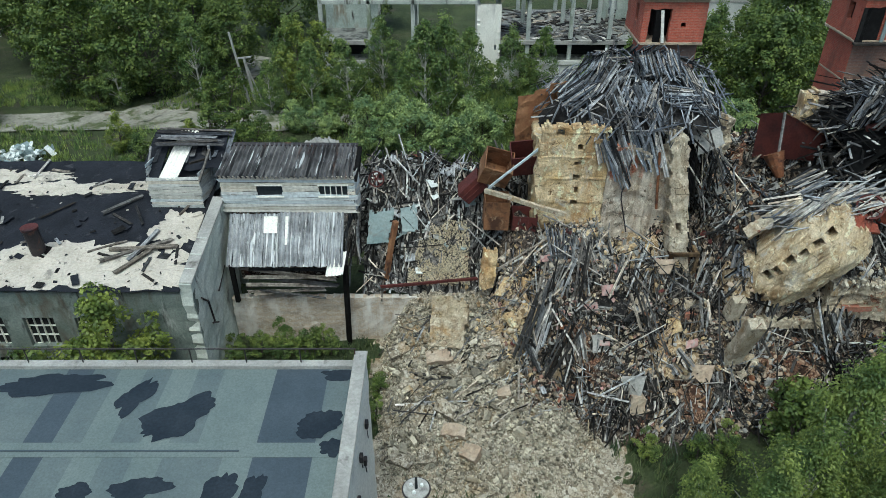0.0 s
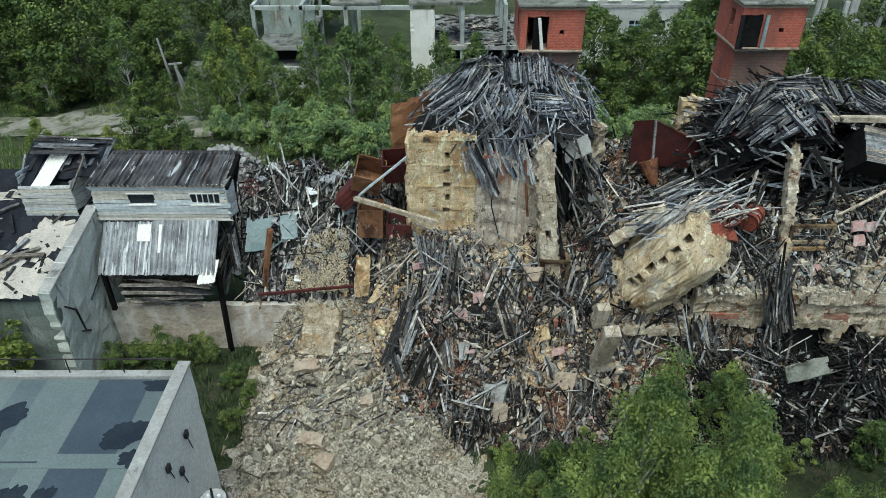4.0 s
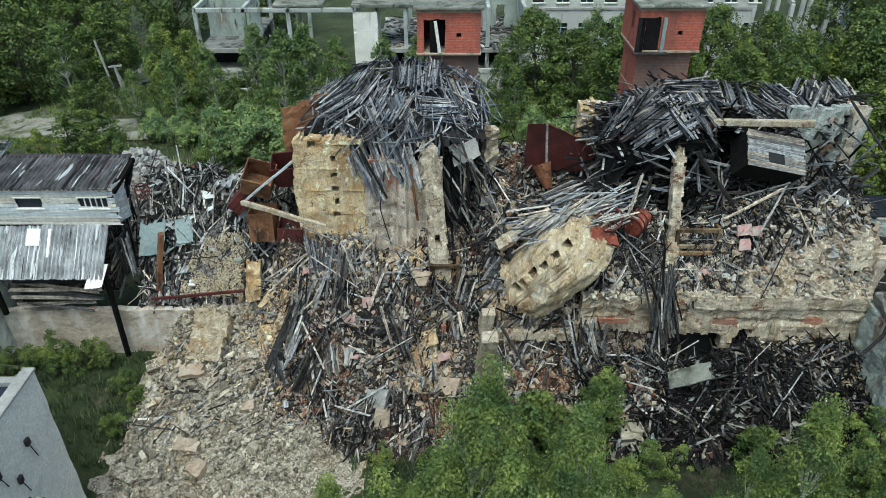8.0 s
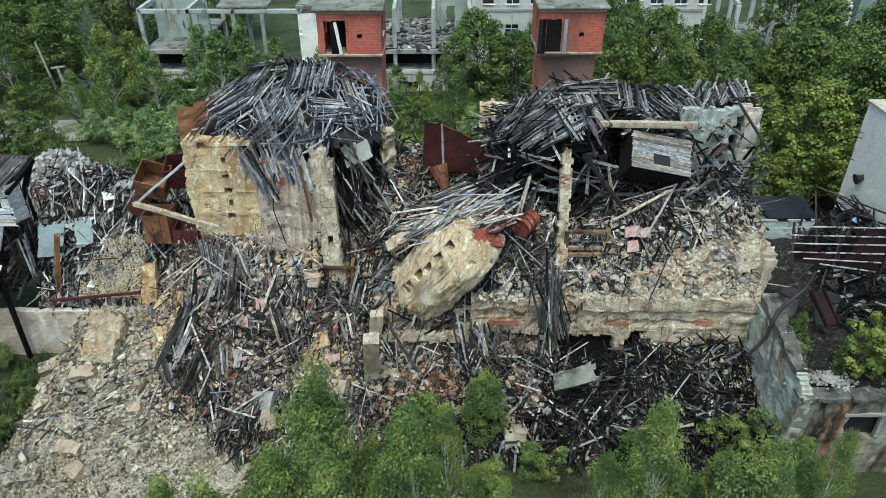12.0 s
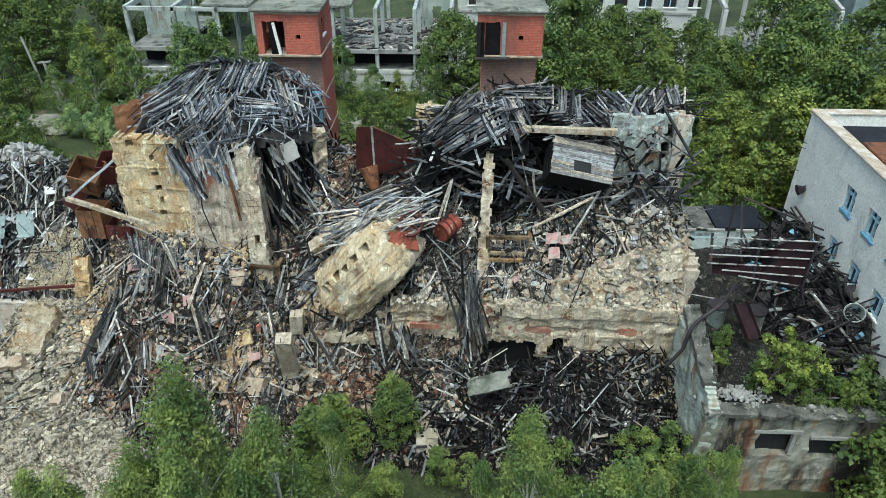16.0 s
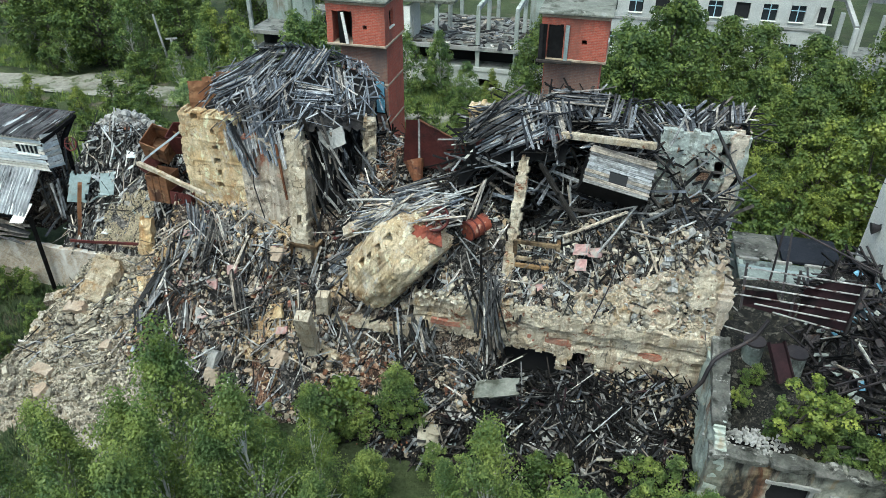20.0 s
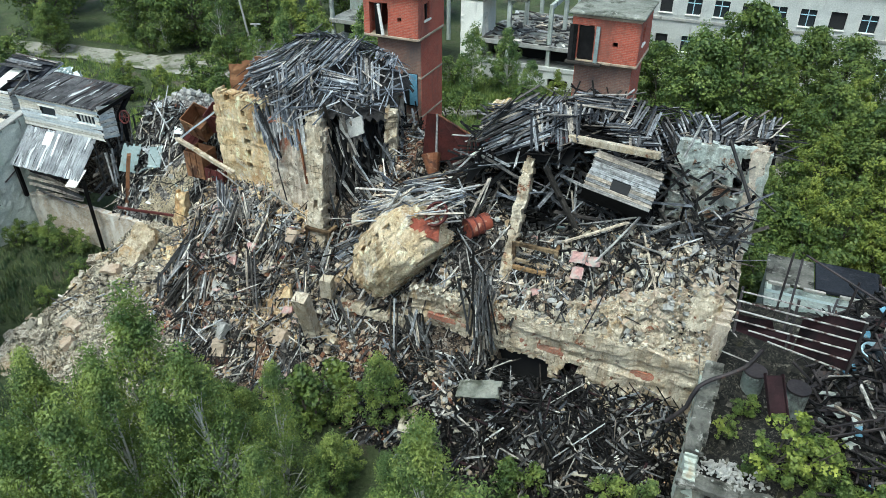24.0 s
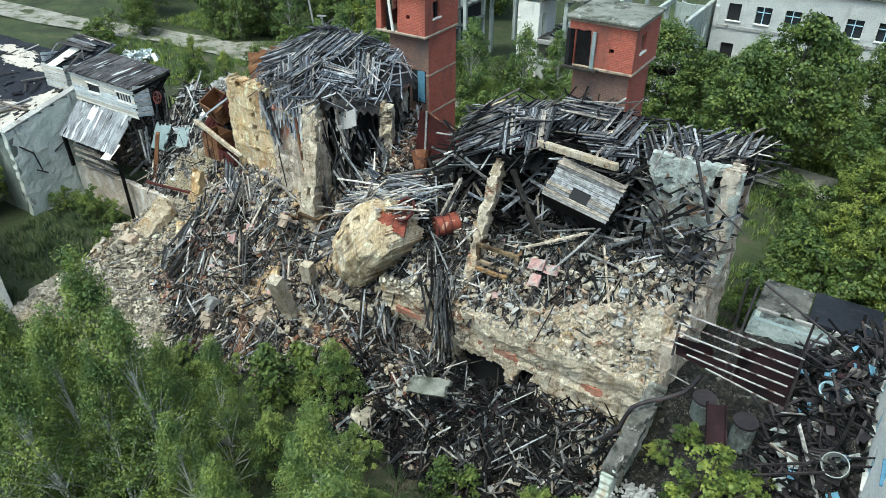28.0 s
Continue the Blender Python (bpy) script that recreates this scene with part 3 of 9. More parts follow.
# ---- boards ----
def board_template(rng):
    """A bowed board of unit size with splintered ends: four cross-sections."""
    xs = np.array([-0.5, -0.17, 0.17, 0.5])
    v = []
    bow = rng.uniform(-0.25, 0.25, 4)
    for i, x in enumerate(xs):
        for j, (y, z) in enumerate(((-0.5, -0.5), (0.5, -0.5), (0.5, 0.5), (-0.5, 0.5))):
            e = rng.uniform(-0.03, 0.01) * (1 if x > 0 else -1) if abs(x) > 0.4 else 0
            e += (0.025 if j in (1, 2) else -0.025) * rng.uniform(-1, 1) if abs(x) > 0.4 else 0
            v.append((x + e, y * rng.uniform(0.85, 1.05), z + bow[i]))
    f = [(3, 2, 1, 0), (12, 13, 14, 15)]
    for i in range(3):
        a = 4 * i
        for j in range(4):
            k = (j + 1) % 4
            f.append((a + j, a + k, a + 4 + k, a + 4 + j))
    return np.array(v), f


_rng = np.random.default_rng(5)
BOARDS = [board_template(_rng) for _ in range(10)]
_board_mesh = {}


def board_mesh(i, mat):
    key = (i, mat.name)
    if key not in _board_mesh:
        v, f = BOARDS[i]
        _board_mesh[key] = mesh_from("board", v, f, mat, v * np.array([3, 0.15, 0.05]))
    return _board_mesh[key]


def frame_of(d, up):
    """Turn matrices from rows of directions and rough normals."""
    d = d / np.linalg.norm(d, axis=1, keepdims=True)
    s = np.cross(up, d)
    s /= np.linalg.norm(s, axis=1, keepdims=True) + 1e-9
    n = np.cross(d, s)
    return np.stack([d, s, n], axis=2)


def lay_boards(parent, specs, mat, singles=250, name="plank"):
    """Boards from rows of (centre, direction, normal, length, width, thickness): some as parts, the rest joined."""
    if not specs:
        return
    c = np.array([s[0] for s in specs], float)
    turn = frame_of(np.array([s[1] for s in specs], float), np.array([s[2] for s in specs], float))
    size = np.array([[s[3], s[4], s[5]] for s in specs], float)
    pickrow = np.random.default_rng(len(specs))
    which = pickrow.integers(0, len(BOARDS), len(specs))
    order = np.argsort(c[:, 1] - 0.9 * c[:, 2])
    singles = singles if singles <= 60 else int(60 + (singles - 60) * 0.72)
    for i in order[:singles]:
        m = Matrix(np.vstack([np.hstack([turn[i] * size[i], c[i][:, None]]), [0, 0, 0, 1]]).tolist())
        child(name, board_mesh(int(which[i]), mat), parent, "", m)
    rest = order[singles:]
    if len(rest) == 0:
        return
    vs, fs, ls = [], [], []
    for k, i in enumerate(rest):
        v, f = BOARDS[which[i]]
        p = v * size[i]
        vs.append(p @ turn[i].T + c[i])
        ls.append(p + np.array([0, 0, k * 0.7]))
        fs.extend([[q + 16 * k for q in g] for g in f])
    me = mesh_from("timber_debris", np.concatenate(vs), fs, mat, np.concatenate(ls))
    tagged(child("timber_debris", me, parent), kind="stuff")


def panel_boards(origin, along, across, n, length, width, rng, jit=0.12, gap=0.0, thick=0.035, miss=0.06):
    """A sheet of n parallel boards laid side by side."""
    o, a, b = np.array(origin, float), np.array(along, float), np.array(across, float)
    a, b = a / np.linalg.norm(a), b / np.linalg.norm(b)
    nn = np.cross(a, b)
    if nn[2] < 0:
        nn = -nn
    out = []
    for i in range(n):
        if rng.random() < miss:
            continue
        L = length * rng.uniform(0.75, 1.05)
        d = a + b * rng.normal(0, 0.03 + jit * 0.25) + nn * rng.normal(0, 0.03 + jit * 0.15)
        cc = o + b * (i + 0.5) * (width + gap) + a * (length / 2 + rng.normal(0, jit)) + nn * rng.normal(0, 0.03 + jit * 0.1)
        out.append((cc, d, nn + rng.normal(0, 0.06 + jit * 0.4, 3), L, width * rng.uniform(0.75, 1.0), thick))
    return out


# ---- worn walls ----
def slab(name, origin, u, v, W, H, thick, mat, parent, keep=None, bulge=None, cell=0.22, rough=0.05, label="", seed=0, m=None, wander=0.45):
    """A worn wall or block: a sheet W by H in the directions u and v, thick along u x v; keep(a, b) tells which cells stand."""
    o, u, v = Vector(origin), Vector(u).normalized(), Vector(v).normalized()
    n = u.cross(v).normalized()
    nu, nv = max(1, int(round(W / cell))), max(1, int(round(H / cell)))
    du, dv = W / nu, H / nv
    on = [[keep is None or keep((i + 0.5) * du, (j + 0.5) * dv) for j in range(nv)] for i in range(nu)]
    verts, idx, faces = [], {}, []

    def vert(i, j, side):
        key = (i, j, side)
        if key not in idx:
            a, b = i * du, j * dv
            s = seed * 7.3
            ja, jb = fbm(a + s, b, 3 + s, 2.2, 2) * cell * wander, fbm(a, b + s, 9 + s, 2.2, 2) * cell * wander
            d = (bulge(a, b) if bulge else 0.0) + fbm(a + s, b - s, side * 4.0, 1.1, 5) * rough * 2.2
            idx[key] = len(verts)
            verts.append(o + u * (a + ja) + v * (b + jb) + n * (d + (0 if side else -thick)))
        return idx[key]

    for i in range(nu):
        for j in range(nv):
            if not on[i][j]:
                continue
            faces.append((vert(i, j, 1), vert(i + 1, j, 1), vert(i + 1, j + 1, 1), vert(i, j + 1, 1)))
            faces.append((vert(i, j + 1, 0), vert(i + 1, j + 1, 0), vert(i + 1, j, 0), vert(i, j, 0)))
            for di, dj, p, q in ((-1, 0, (i, j + 1), (i, j)), (1, 0, (i + 1, j), (i + 1, j + 1)), (0, -1, (i, j), (i + 1, j)), (0, 1, (i + 1, j + 1), (i, j + 1))):
                a, b = i + di, j + dj
                if not (0 <= a < nu and 0 <= b < nv and on[a][b]):
                    faces.append((vert(*q, 1), vert(*p, 1), vert(*p, 0), vert(*q, 0)))
    return child(name, mesh_from(name, verts, faces, mat), parent, label, m)


def jag(seed, amp=0.6, s=0.9):
    """A broken top edge: how far it lies below the full height."""
    return lambda a: amp * (0.5 + 0.5 * noise.noise((a * s, seed * 3.7, 0))) + 0.35 * amp * noise.noise((a * s * 4, seed, 5))


# ---- lumps of stone ----
def stone_template(rng):
    bm = bmesh.new()
    if rng.random() < 0.5:
        bmesh.ops.create_icosphere(bm, subdivisions=1, radius=0.5)
        for w in bm.verts:
            w.co *= rng.uniform(0.65, 1.2)
            for k in range(3):
                w.co[k] = max(-0.3, min(0.34, w.co[k]))
    else:
        bmesh.ops.create_cube(bm, size=0.75)
        bmesh.ops.subdivide_edges(bm, edges=bm.edges[:3], cuts=1)
        for w in bm.verts:
            w.co = Vector([q * rng.uniform(0.55, 1.25) for q in w.co])
        bmesh.ops.triangulate(bm, faces=bm.faces[:])
    v = np.array([w.co[:] for w in bm.verts])
    f = [[w.index for w in g.verts] for g in bm.faces]
    bm.free()
    return v, f


STONES = [stone_template(_rng) for _ in range(12)]
_stone_mesh = {}


def random_turn(rng, n):
    q = rng.normal(size=(n, 4))
    q /= np.linalg.norm(q, axis=1, keepdims=True)
    w, x, y, z = q.T
    return np.stack([np.stack([1 - 2 * (y * y + z * z), 2 * (x * y - z * w), 2 * (x * z + y * w)], 1),
                     np.stack([2 * (x * y + z * w), 1 - 2 * (x * x + z * z), 2 * (y * z - x * w)], 1),
                     np.stack([2 * (x * z - y * w), 2 * (y * z + x * w), 1 - 2 * (x * x + y * y)], 1)], 1)


def lay_stones(parent, c, size, mat, rng, singles=200, name="stone", flat=0.7):
    """Stones at the rows of c; the largest as parts, the rest joined."""
    c, size = np.asarray(c, float), np.asarray(size, float)
    n = len(c)
    dims = size[:, None] * np.stack([np.ones(n), rng.uniform(0.6, 1, n), rng.uniform(flat * 0.6, flat * 1.2, n)], 1)
    turn = random_turn(rng, n)
    which = rng.integers(0, len(STONES), n)
    order = np.argsort(-size)
    singles = int(singles * 0.8)
    for i in order[:singles]:
        key = (int(which[i]), mat.name)
        if key not in _stone_mesh:
            v, f = STONES[key[0]]
            _stone_mesh[key] = mesh_from("stone", v, f, mat)
        m = Matrix(np.vstack([np.hstack([turn[i] * dims[i], c[i][:, None]]), [0, 0, 0, 1]]).tolist())
        child(name, _stone_mesh[key], parent, "", m)
    vs, fs, base = [], [], 0
    for i in order[singles:]:
        v, f = STONES[which[i]]
        vs.append((v * dims[i]) @ turn[i].T + c[i])
        fs.extend([[q + base for q in g] for g in f])
        base += len(v)
    if vs:
        tagged(child("gravel", mesh_from("gravel", np.concatenate(vs), fs, mat), parent), kind="stuff")


def limb_mesh(paths, mat, name):
    """Tapered round limbs along paths of (point, radius)."""
    v, f = [], []
    for path in paths:
        base = len(v)
        for i, (p, r) in enumerate(path):
            d = (path[min(i + 1, len(path) - 1)][0] - path[max(i - 1, 0)][0]).normalized()
            s = d.cross(Vector((0.3, 1, 0.1))).normalized()
            t = d.cross(s)
            for k in range(6):
                a = k / 6 * math.tau
                v.append(p + s * (r * math.cos(a)) + t * (r * math.sin(a)))
        for i in range(len(path) - 1):
            for k in range(6):
                a, b = base + 6 * i + k, base + 6 * i + (k + 1) % 6
                f.append((a, b, b + 6, a + 6))
    return mesh_from(name, v, f, mat, smooth=True)


# ---- lie of the land and the rubble heaps ----
def ramp01(v, a, b):
    return np.clip((np.asarray(v, float) - a) / (b - a), 0, 1)


def smooth(v, a, b):
    t = ramp01(v, a, b)
    return t * t * (3 - 2 * t)


def h_ground(x, y):
    return 0.18 * np.sin(x * 0.21 + 1) * np.sin(y * 0.17) + 0.08 * np.sin(x * 0.7) * np.sin(y * 0.9 + 2)


def lump(x, y, k=0.0):
    """Humps and hollows of tumbled rubble."""
    return 0.42 * np.sin(1.15 * x + 0.5 * y + k) * np.sin(1.05 * y - 0.4 * x + 2 * k) + 0.24 * np.sin(2.6 * x - 1.1 * y + 3 * k) * np.sin(2.3 * y + 0.9 * x) + 0.12 * np.sin(5.2 * x + y) * np.sin(4.7 * y - x + k)


def h_stones(x, y):
    side = smooth(x, -3.6, -1.5) * (1 - smooth(x, 5.0, 8.5))
    return 2.7 * ramp01(y - 0.22 * np.abs(x - 1.5), 19.6, 30.5) ** 1.1 * side + 0.35 * smooth(y, 19.3, 21.5) * side - 0.05


def h_centre(x, y):
    side = smooth(x, 1.0, 4.2) * (1 - smooth(x, 13.5, 17.5))
    lobe = 1.6 * lump(x, y)
    return (6.5 * ramp01(y, 23.3, 32.2) ** 0.95 + lobe * ramp01(y, 23.5, 26)) * side - 0.3 * (1 - side)


def h_block(x, y):
    side = smooth(x, 12.0, 14.5) * (1 - smooth(x, 22.5, 24.5))
    return (0.4 + 1.9 * ramp01(y, 24.2, 26.5) + 1.4 * ramp01(y, 27.6, 28.4) + 4.1 * ramp01(y, 28.0, 31.5) + 1.6 * ramp01(y, 33, 35) + 1.2 * lump(x, y, 1.3) * ramp01(y, 24.2, 26)) * side - 0.3 * (1 - side)


def h_front(x, y):
    side = smooth(x, 16.5, 19) * (1 - smooth(x, 32.4, 33.4))
    return ((1.7 + 0.7 * smooth(x, 25, 28)) * ramp01(y, 22.6, 26.6) ** 0.9 + 0.9 * lump(x, y, 2.1) * ramp01(y, 23, 25)) * side - 0.3 * (1 - side)


def h_slope(x, y):
    side = smooth(x, 18.4, 20.0) * (1 - smooth(x, 32.9, 33.3))
    top = (3.4 - 0.5 * smooth(x, 24, 19)) * (1 - 0.45 * np.exp(-((x - 23.9) / 1.2) ** 2))
    return np.where(y < 28.0, -1, (5.6 + top * ramp01(y, 28.15, 30.4) + 0.8 * lump(x, y, 0.7) * ramp01(y, 28.2, 29.5)) * side)


def h_mid(x, y):
    side = smooth(x, -5.0, -4.0) * (1 - smooth(x, 4.6, 5.4))
    return np.where(y < 30.9, -1, (3.0 + 5.2 * ramp01(y, 31.2, 35.4) + 0.8 * lump(x, y, 4.0) * ramp01(y, 31.0, 32)) * side)


def height(x, y):
    return np.maximum.reduce([h_ground(x, y), h_stones(x, y), h_centre(x, y), h_block(x, y), h_front(x, y), h_slope(x, y), h_mid(x, y)])


def hz(x, y):
    return float(height(np.float64(x), np.float64(y)))


def grid_sheet(name, xs, ys, fn, mat, rough=0.0, s=1.0, parent=None, drop=None):
    nx, ny = len(xs), len(ys)
    gx, gy = np.meshgrid(xs, ys, indexing="ij")
    z = fn(gx, gy)
    v = []
    for i in range(nx):
        for j in range(ny):
            dz = rough * fbm(gx[i, j], gy[i, j], 0, s, 4) if rough else 0
            v.append((gx[i, j], gy[i, j], z[i, j] + dz))
    f = [(i * ny + j, (i + 1) * ny + j, (i + 1) * ny + j + 1, i * ny + j + 1) for i in range(nx - 1) for j in range(ny - 1)
         if drop is None or not drop((xs[i] + xs[i + 1]) / 2, (ys[j] + ys[j + 1]) / 2)]
    me = mesh_from(name, v, f, mat, smooth=True)
    return child(name, me, parent) if parent else new(name, me)


def steps(*runs):
    out = []
    for a, b, d in runs:
        out.extend(np.arange(a, b, d))
    return np.array(out + [runs[-1][1]])


ground = grid_sheet("ground", steps((-1500, -100, 200), (-100, -60, 5), (-60, 90, 0.75), (90, 130, 5), (130, 1600, 200)),
                    steps((-400, -40, 60), (-40, 5, 5), (5, 90, 0.75), (90, 130, 5), (130, 2500, 200)), h_ground, M_GROUND, 0.12, 0.6)
tagged(ground, "overgrown grassy waste ground with bare earth patches", "ground", kind="structure")


def road_z(x, y):
    return h_ground(x, y) + 0.05


def bent_strip(name, pts, width, mat, label):
    """A dirt track along a smooth line."""
    v, f = [], []
    n = 60
    P = np.array(pts, float)
    tt = np.linspace(0, len(P) - 1, n)
    line = np.stack([np.interp(tt, range(len(P)), P[:, k]) for k in (0, 1)], 1)
    for _ in range(4):
        line[1:-1] = (line[:-2] + 2 * line[1:-1] + line[2:]) / 4
    for i in range(n):
        d = line[min(i + 1, n - 1)] - line[max(i - 1, 0)]
        d /= np.linalg.norm(d)
        s = np.array([-d[1], d[0]])
        for k in range(7):
            w = (k / 6 - 0.5) * width * (1 + 0.25 * noise.noise((i * 0.3, k, 4)))
            p = line[i] + s * w
            v.append((p[0], p[1], float(road_z(p[0], p[1])) + 0.03 * abs(k - 3)))
    for i in range(n - 1):
        for k in range(6):
            a = i * 7 + k
            f.append((a, a + 1, a + 8, a + 7))
    return tagged(new(name, mesh_from(name, v, f, mat, smooth=True)), label, "road", kind="structure")


bent_strip("road", [(-90, 56), (-50, 59), (-30, 62.5), (-15, 61.5), (0, 61.5), (20, 63.5), (36, 63), (60, 58), (90, 50)], 4.4, M_ROAD, "pale dusty dirt road with potholes and grassy edges")
bent_strip("road_branch", [(-30, 62.5), (-25, 67), (-22, 72), (-20, 80)], 3.6, M_ROAD, "pale dirt track branching between trees")

heap_stone = thing("rubble_pile", "pale limestone rubble pile with broken slabs", "rubble", at=(1.5, 24, 0))
grid_sheet("rubble_bed", steps((-3.9, 8.6, 0.25)), steps((19, 31.2, 0.25)), h_stones, M_STONEBED, 0.22, 1.3, heap_stone)
heap_centre = thing("debris_heap", "collapsed building debris, planks, plaster and scrap", "rubble", at=(8, 27, 0))
grid_sheet("debris_bed", steps((0.8, 17.6, 0.25)), steps((23, 33.2, 0.25)), h_centre, M_DARKBED, 0.4, 1.1, heap_centre)
heap_block = thing("debris_heap", "burnt debris between the two ruined mill blocks", "rubble", at=(18, 30, 0))
grid_sheet("debris_bed", steps((12, 24.4, 0.25)), steps((24, 37.4, 0.25)), h_block, M_DARKBED, 0.4, 1.1, heap_block)
heap_front = thing("debris_heap", "heap of charred timbers in front of the cracked wall", "rubble", at=(26, 25, 0))
grid_sheet("debris_bed", steps((16.4, 33.2, 0.25)), steps((22.4, 28.3, 0.25)), h_front, M_SOOTBED, 0.35, 1.1, heap_front)
heap_slope = thing("debris_heap", "plaster and rubbish sliding over the broken upper floor", "rubble", at=(27, 29.5, 5.5))
grid_sheet("debris_bed", steps((18.4, 33.3, 0.22)), steps((28.02, 37.2, 0.22)), h_slope, M_GREYBED, 0.35, 1.2, heap_slope)
heap_mid = thing("debris_heap", "collapsed roof debris between annex and mill", "rubble", at=(0, 33, 3))
grid_sheet("debris_bed", steps((-4.9, 5.3, 0.22)), steps((31.0, 36.6, 0.22)), h_mid, M_GREYBED, 0.35, 1.2, heap_mid)


# ---- flat-roofed building in the left foreground ----
def box_part(name, x0, x1, y0, y1, z0, z1, mat, parent, label="", bevel=0.02):
    return part(name, bm_box(x0, x1, y0, y1, z0, z1, bevel), mat, parent, label)


flat = thing("workshop_building", "flat-roofed workshop with patched grey felt roof", "building", at=(-20, 8, 0))
GX0, GX1, GY0, GY1, GZ = -48.0, -2.85, -6.0, 20.0, 7.95
slab("wall", (GX1, GY0, -0.3), (0, 1, 0), (0, 0, 1), GY1 - GY0, 8.7, 0.35, M_WHITEWALL, flat, cell=0.5, rough=0.015, label="whitewashed end wall with wires", wander=0.06)
box_part("wall", GX0, GX1 - 0.35, GY1 - 0.35, GY1, -0.3, GZ + 0.15, M_CONC, flat)
box_part("wall", GX0, GX0 + 0.3, GY0, GY1 - 0.35, -0.3, GZ + 0.2, M_WHITEWALL, flat)
box_part("wall", GX0 + 0.3, GX1 - 0.35, GY0, GY0 + 0.3, -0.3, GZ + 0.2, M_WHITEWALL, flat)
box_part("coping", GX1 - 0.42, GX1 + 0.06, GY0, GY1 + 0.05, 8.4, 8.5, M_CONC, flat)
box_part("roof", GX0 + 0.3, GX1 - 0.35, GY0 + 0.3, GY1 - 0.35, GZ - 0.3, GZ, M_ROOFGREY, flat)
rngG = np.random.default_rng(2)
x, k = GX1 - 0.36, 0
while x > GX0 + 2:
    for y0, y1 in ((GY0 + 0.4, 9.0), (9.0, 15.6), (16.0, 19.62)):
        w = 0.98
        m = (M_ROOFDARK if k in (1, 2) else M_ROOFPALE if rngG.random() < 0.4 else M_ROOFGREY if rngG.random() < 0.8 else M_ROOFDARK)
        z = GZ + 0.004 + 0.004 * (k % 2)
        box_part("felt_strip", x - w, x - 0.02, y0, y1, z, z + 0.006, m, flat, bevel=0)
    x -= 0.96
    k += 1
    if k > 26:
        break
box_part("felt_strip", -30, -3.3, 15.5, 16.1, GZ + 0.02, GZ + 0.028, M_ROOFPALE, flat, bevel=0)
part("seam", bm_bar((-30, 15.75, GZ + 0.04), (-6.6, 15.75, GZ + 0.04), 0.05, 0.03), M_ROOFDARK, flat)


def puddle(cx, cy, rx, ry, seed, turn=0.0):
    """A shallow pool with a ragged edge on the roof."""
    bm = bmesh.new()
    vs = []
    for i in range(56):
        a = i / 56 * math.tau
        r = 1 + 0.45 * noise.noise((math.cos(a) * 1.3 + seed, math.sin(a) * 1.3, 0)) + 0.22 * noise.noise((math.cos(a) * 4, math.sin(a) * 4 + seed, 2))
        px, py = rx * r * math.cos(a), ry * r * math.sin(a)
        vs.append(bm.verts.new((cx + px * math.cos(turn) - py * math.sin(turn), min(19.6, cy + px * math.sin(turn) + py * math.cos(turn)), GZ + 0.034)))
    bm.faces.new(vs)
    part("puddle", bm, M_WET, flat, "dark rainwater pool")


for args in ((-9.1, 17.2, 1.35, 0.75, 1, 0.75), (-10.8, 18.2, 0.45, 1.0, 5, -0.3), (-14.0, 18.8, 2.0, 0.55, 9, 0.1), (-18.5, 18.7, 2.2, 0.6, 3, 0.0), (-4.2, 16.9, 0.75, 0.6, 4, 0.4),
             (-3.6, 15.9, 0.4, 0.35, 8, 0.0), (-3.7, 19.3, 0.7, 0.3, 6, 0), (-6.9, 14.0, 0.5, 0.9, 12, -0.2), (-5.8, 14.2, 0.35, 0.7, 14, -0.2), (-9.3, 14.3, 0.9, 0.4, 15, 0.2), (-11.2, 14.1, 0.5, 0.35, 16, 0), (-16.5, 14.0, 1.6, 0.5, 17, 0), (-22, 16.6, 1.8, 1.0, 18, 0)):
    puddle(*args)
rail = thing("roof_railing", "thin black steel railing along the roof edge", "railing", at=(-15, 19.9, 8.1))
part("rail", bm_tube((-40, 19.85, 8.75), (-3.2, 19.85, 8.75), 0.025, seg=6), M_DARKSTEEL, rail)
for i in range(19):
    part("post", bm_tube((-39.6 + 2.02 * i, 19.85, 8.08), (-39.6 + 2.02 * i, 19.85, 8.75), 0.025, seg=6), M_DARKSTEEL, rail)
for y, z, L in ((18.2, 6.6, 0.5), (16.4, 6.9, 0.4), (17.2, 5.8, 0.45), (15.2, 6.2, 0.4)):
    part("cable_bracket", bm_box(GX1 + 0.02, GX1 + 0.14, y - 0.12, y + 0.12, z - 0.15, z + 0.15, 0.02), M_DARKSTEEL, flat)
    part("cable", bm_tube((GX1 + 0.06, y, z), (GX1 + 0.06, y + 0.25, z - L * 2), 0.02, seg=6), M_DARKSTEEL, flat)
vent = thing("vent_pipe", "capped ventilation stack with metal disc top", "vent", at=(-0.86, 15.0, 0))
part("pipe", bm_tube((-0.86, 15, -0.2), (-0.86, 15, 6.95), 0.28, 0.26, 18), M_DARKSTEEL, vent)
part("disc", bm_tube((-0.86, 15, 6.95), (-0.86, 15, 7.1), 0.44, 0.42, 28), M_CONC, vent)
part("rim", bm_tube((-0.86, 15, 7.02), (-0.86, 15, 7.06), 0.47, 0.47, 28), M_DARKSTEEL, vent)
part("spindle", bm_tube((-0.86, 15, 7.1), (-0.86, 15.05, 7.55), 0.05, 0.04, 8), M_DARK, vent)
for a in (0.5, 2.6, 4.4):
    part("bolt", bm_tube((-0.86 + 0.2 * math.cos(a), 15 + 0.2 * math.sin(a), 7.1), (-0.86 + 0.2 * math.cos(a), 15 + 0.2 * math.sin(a), 7.18), 0.06, 0.05, 8), M_WHITE, vent)

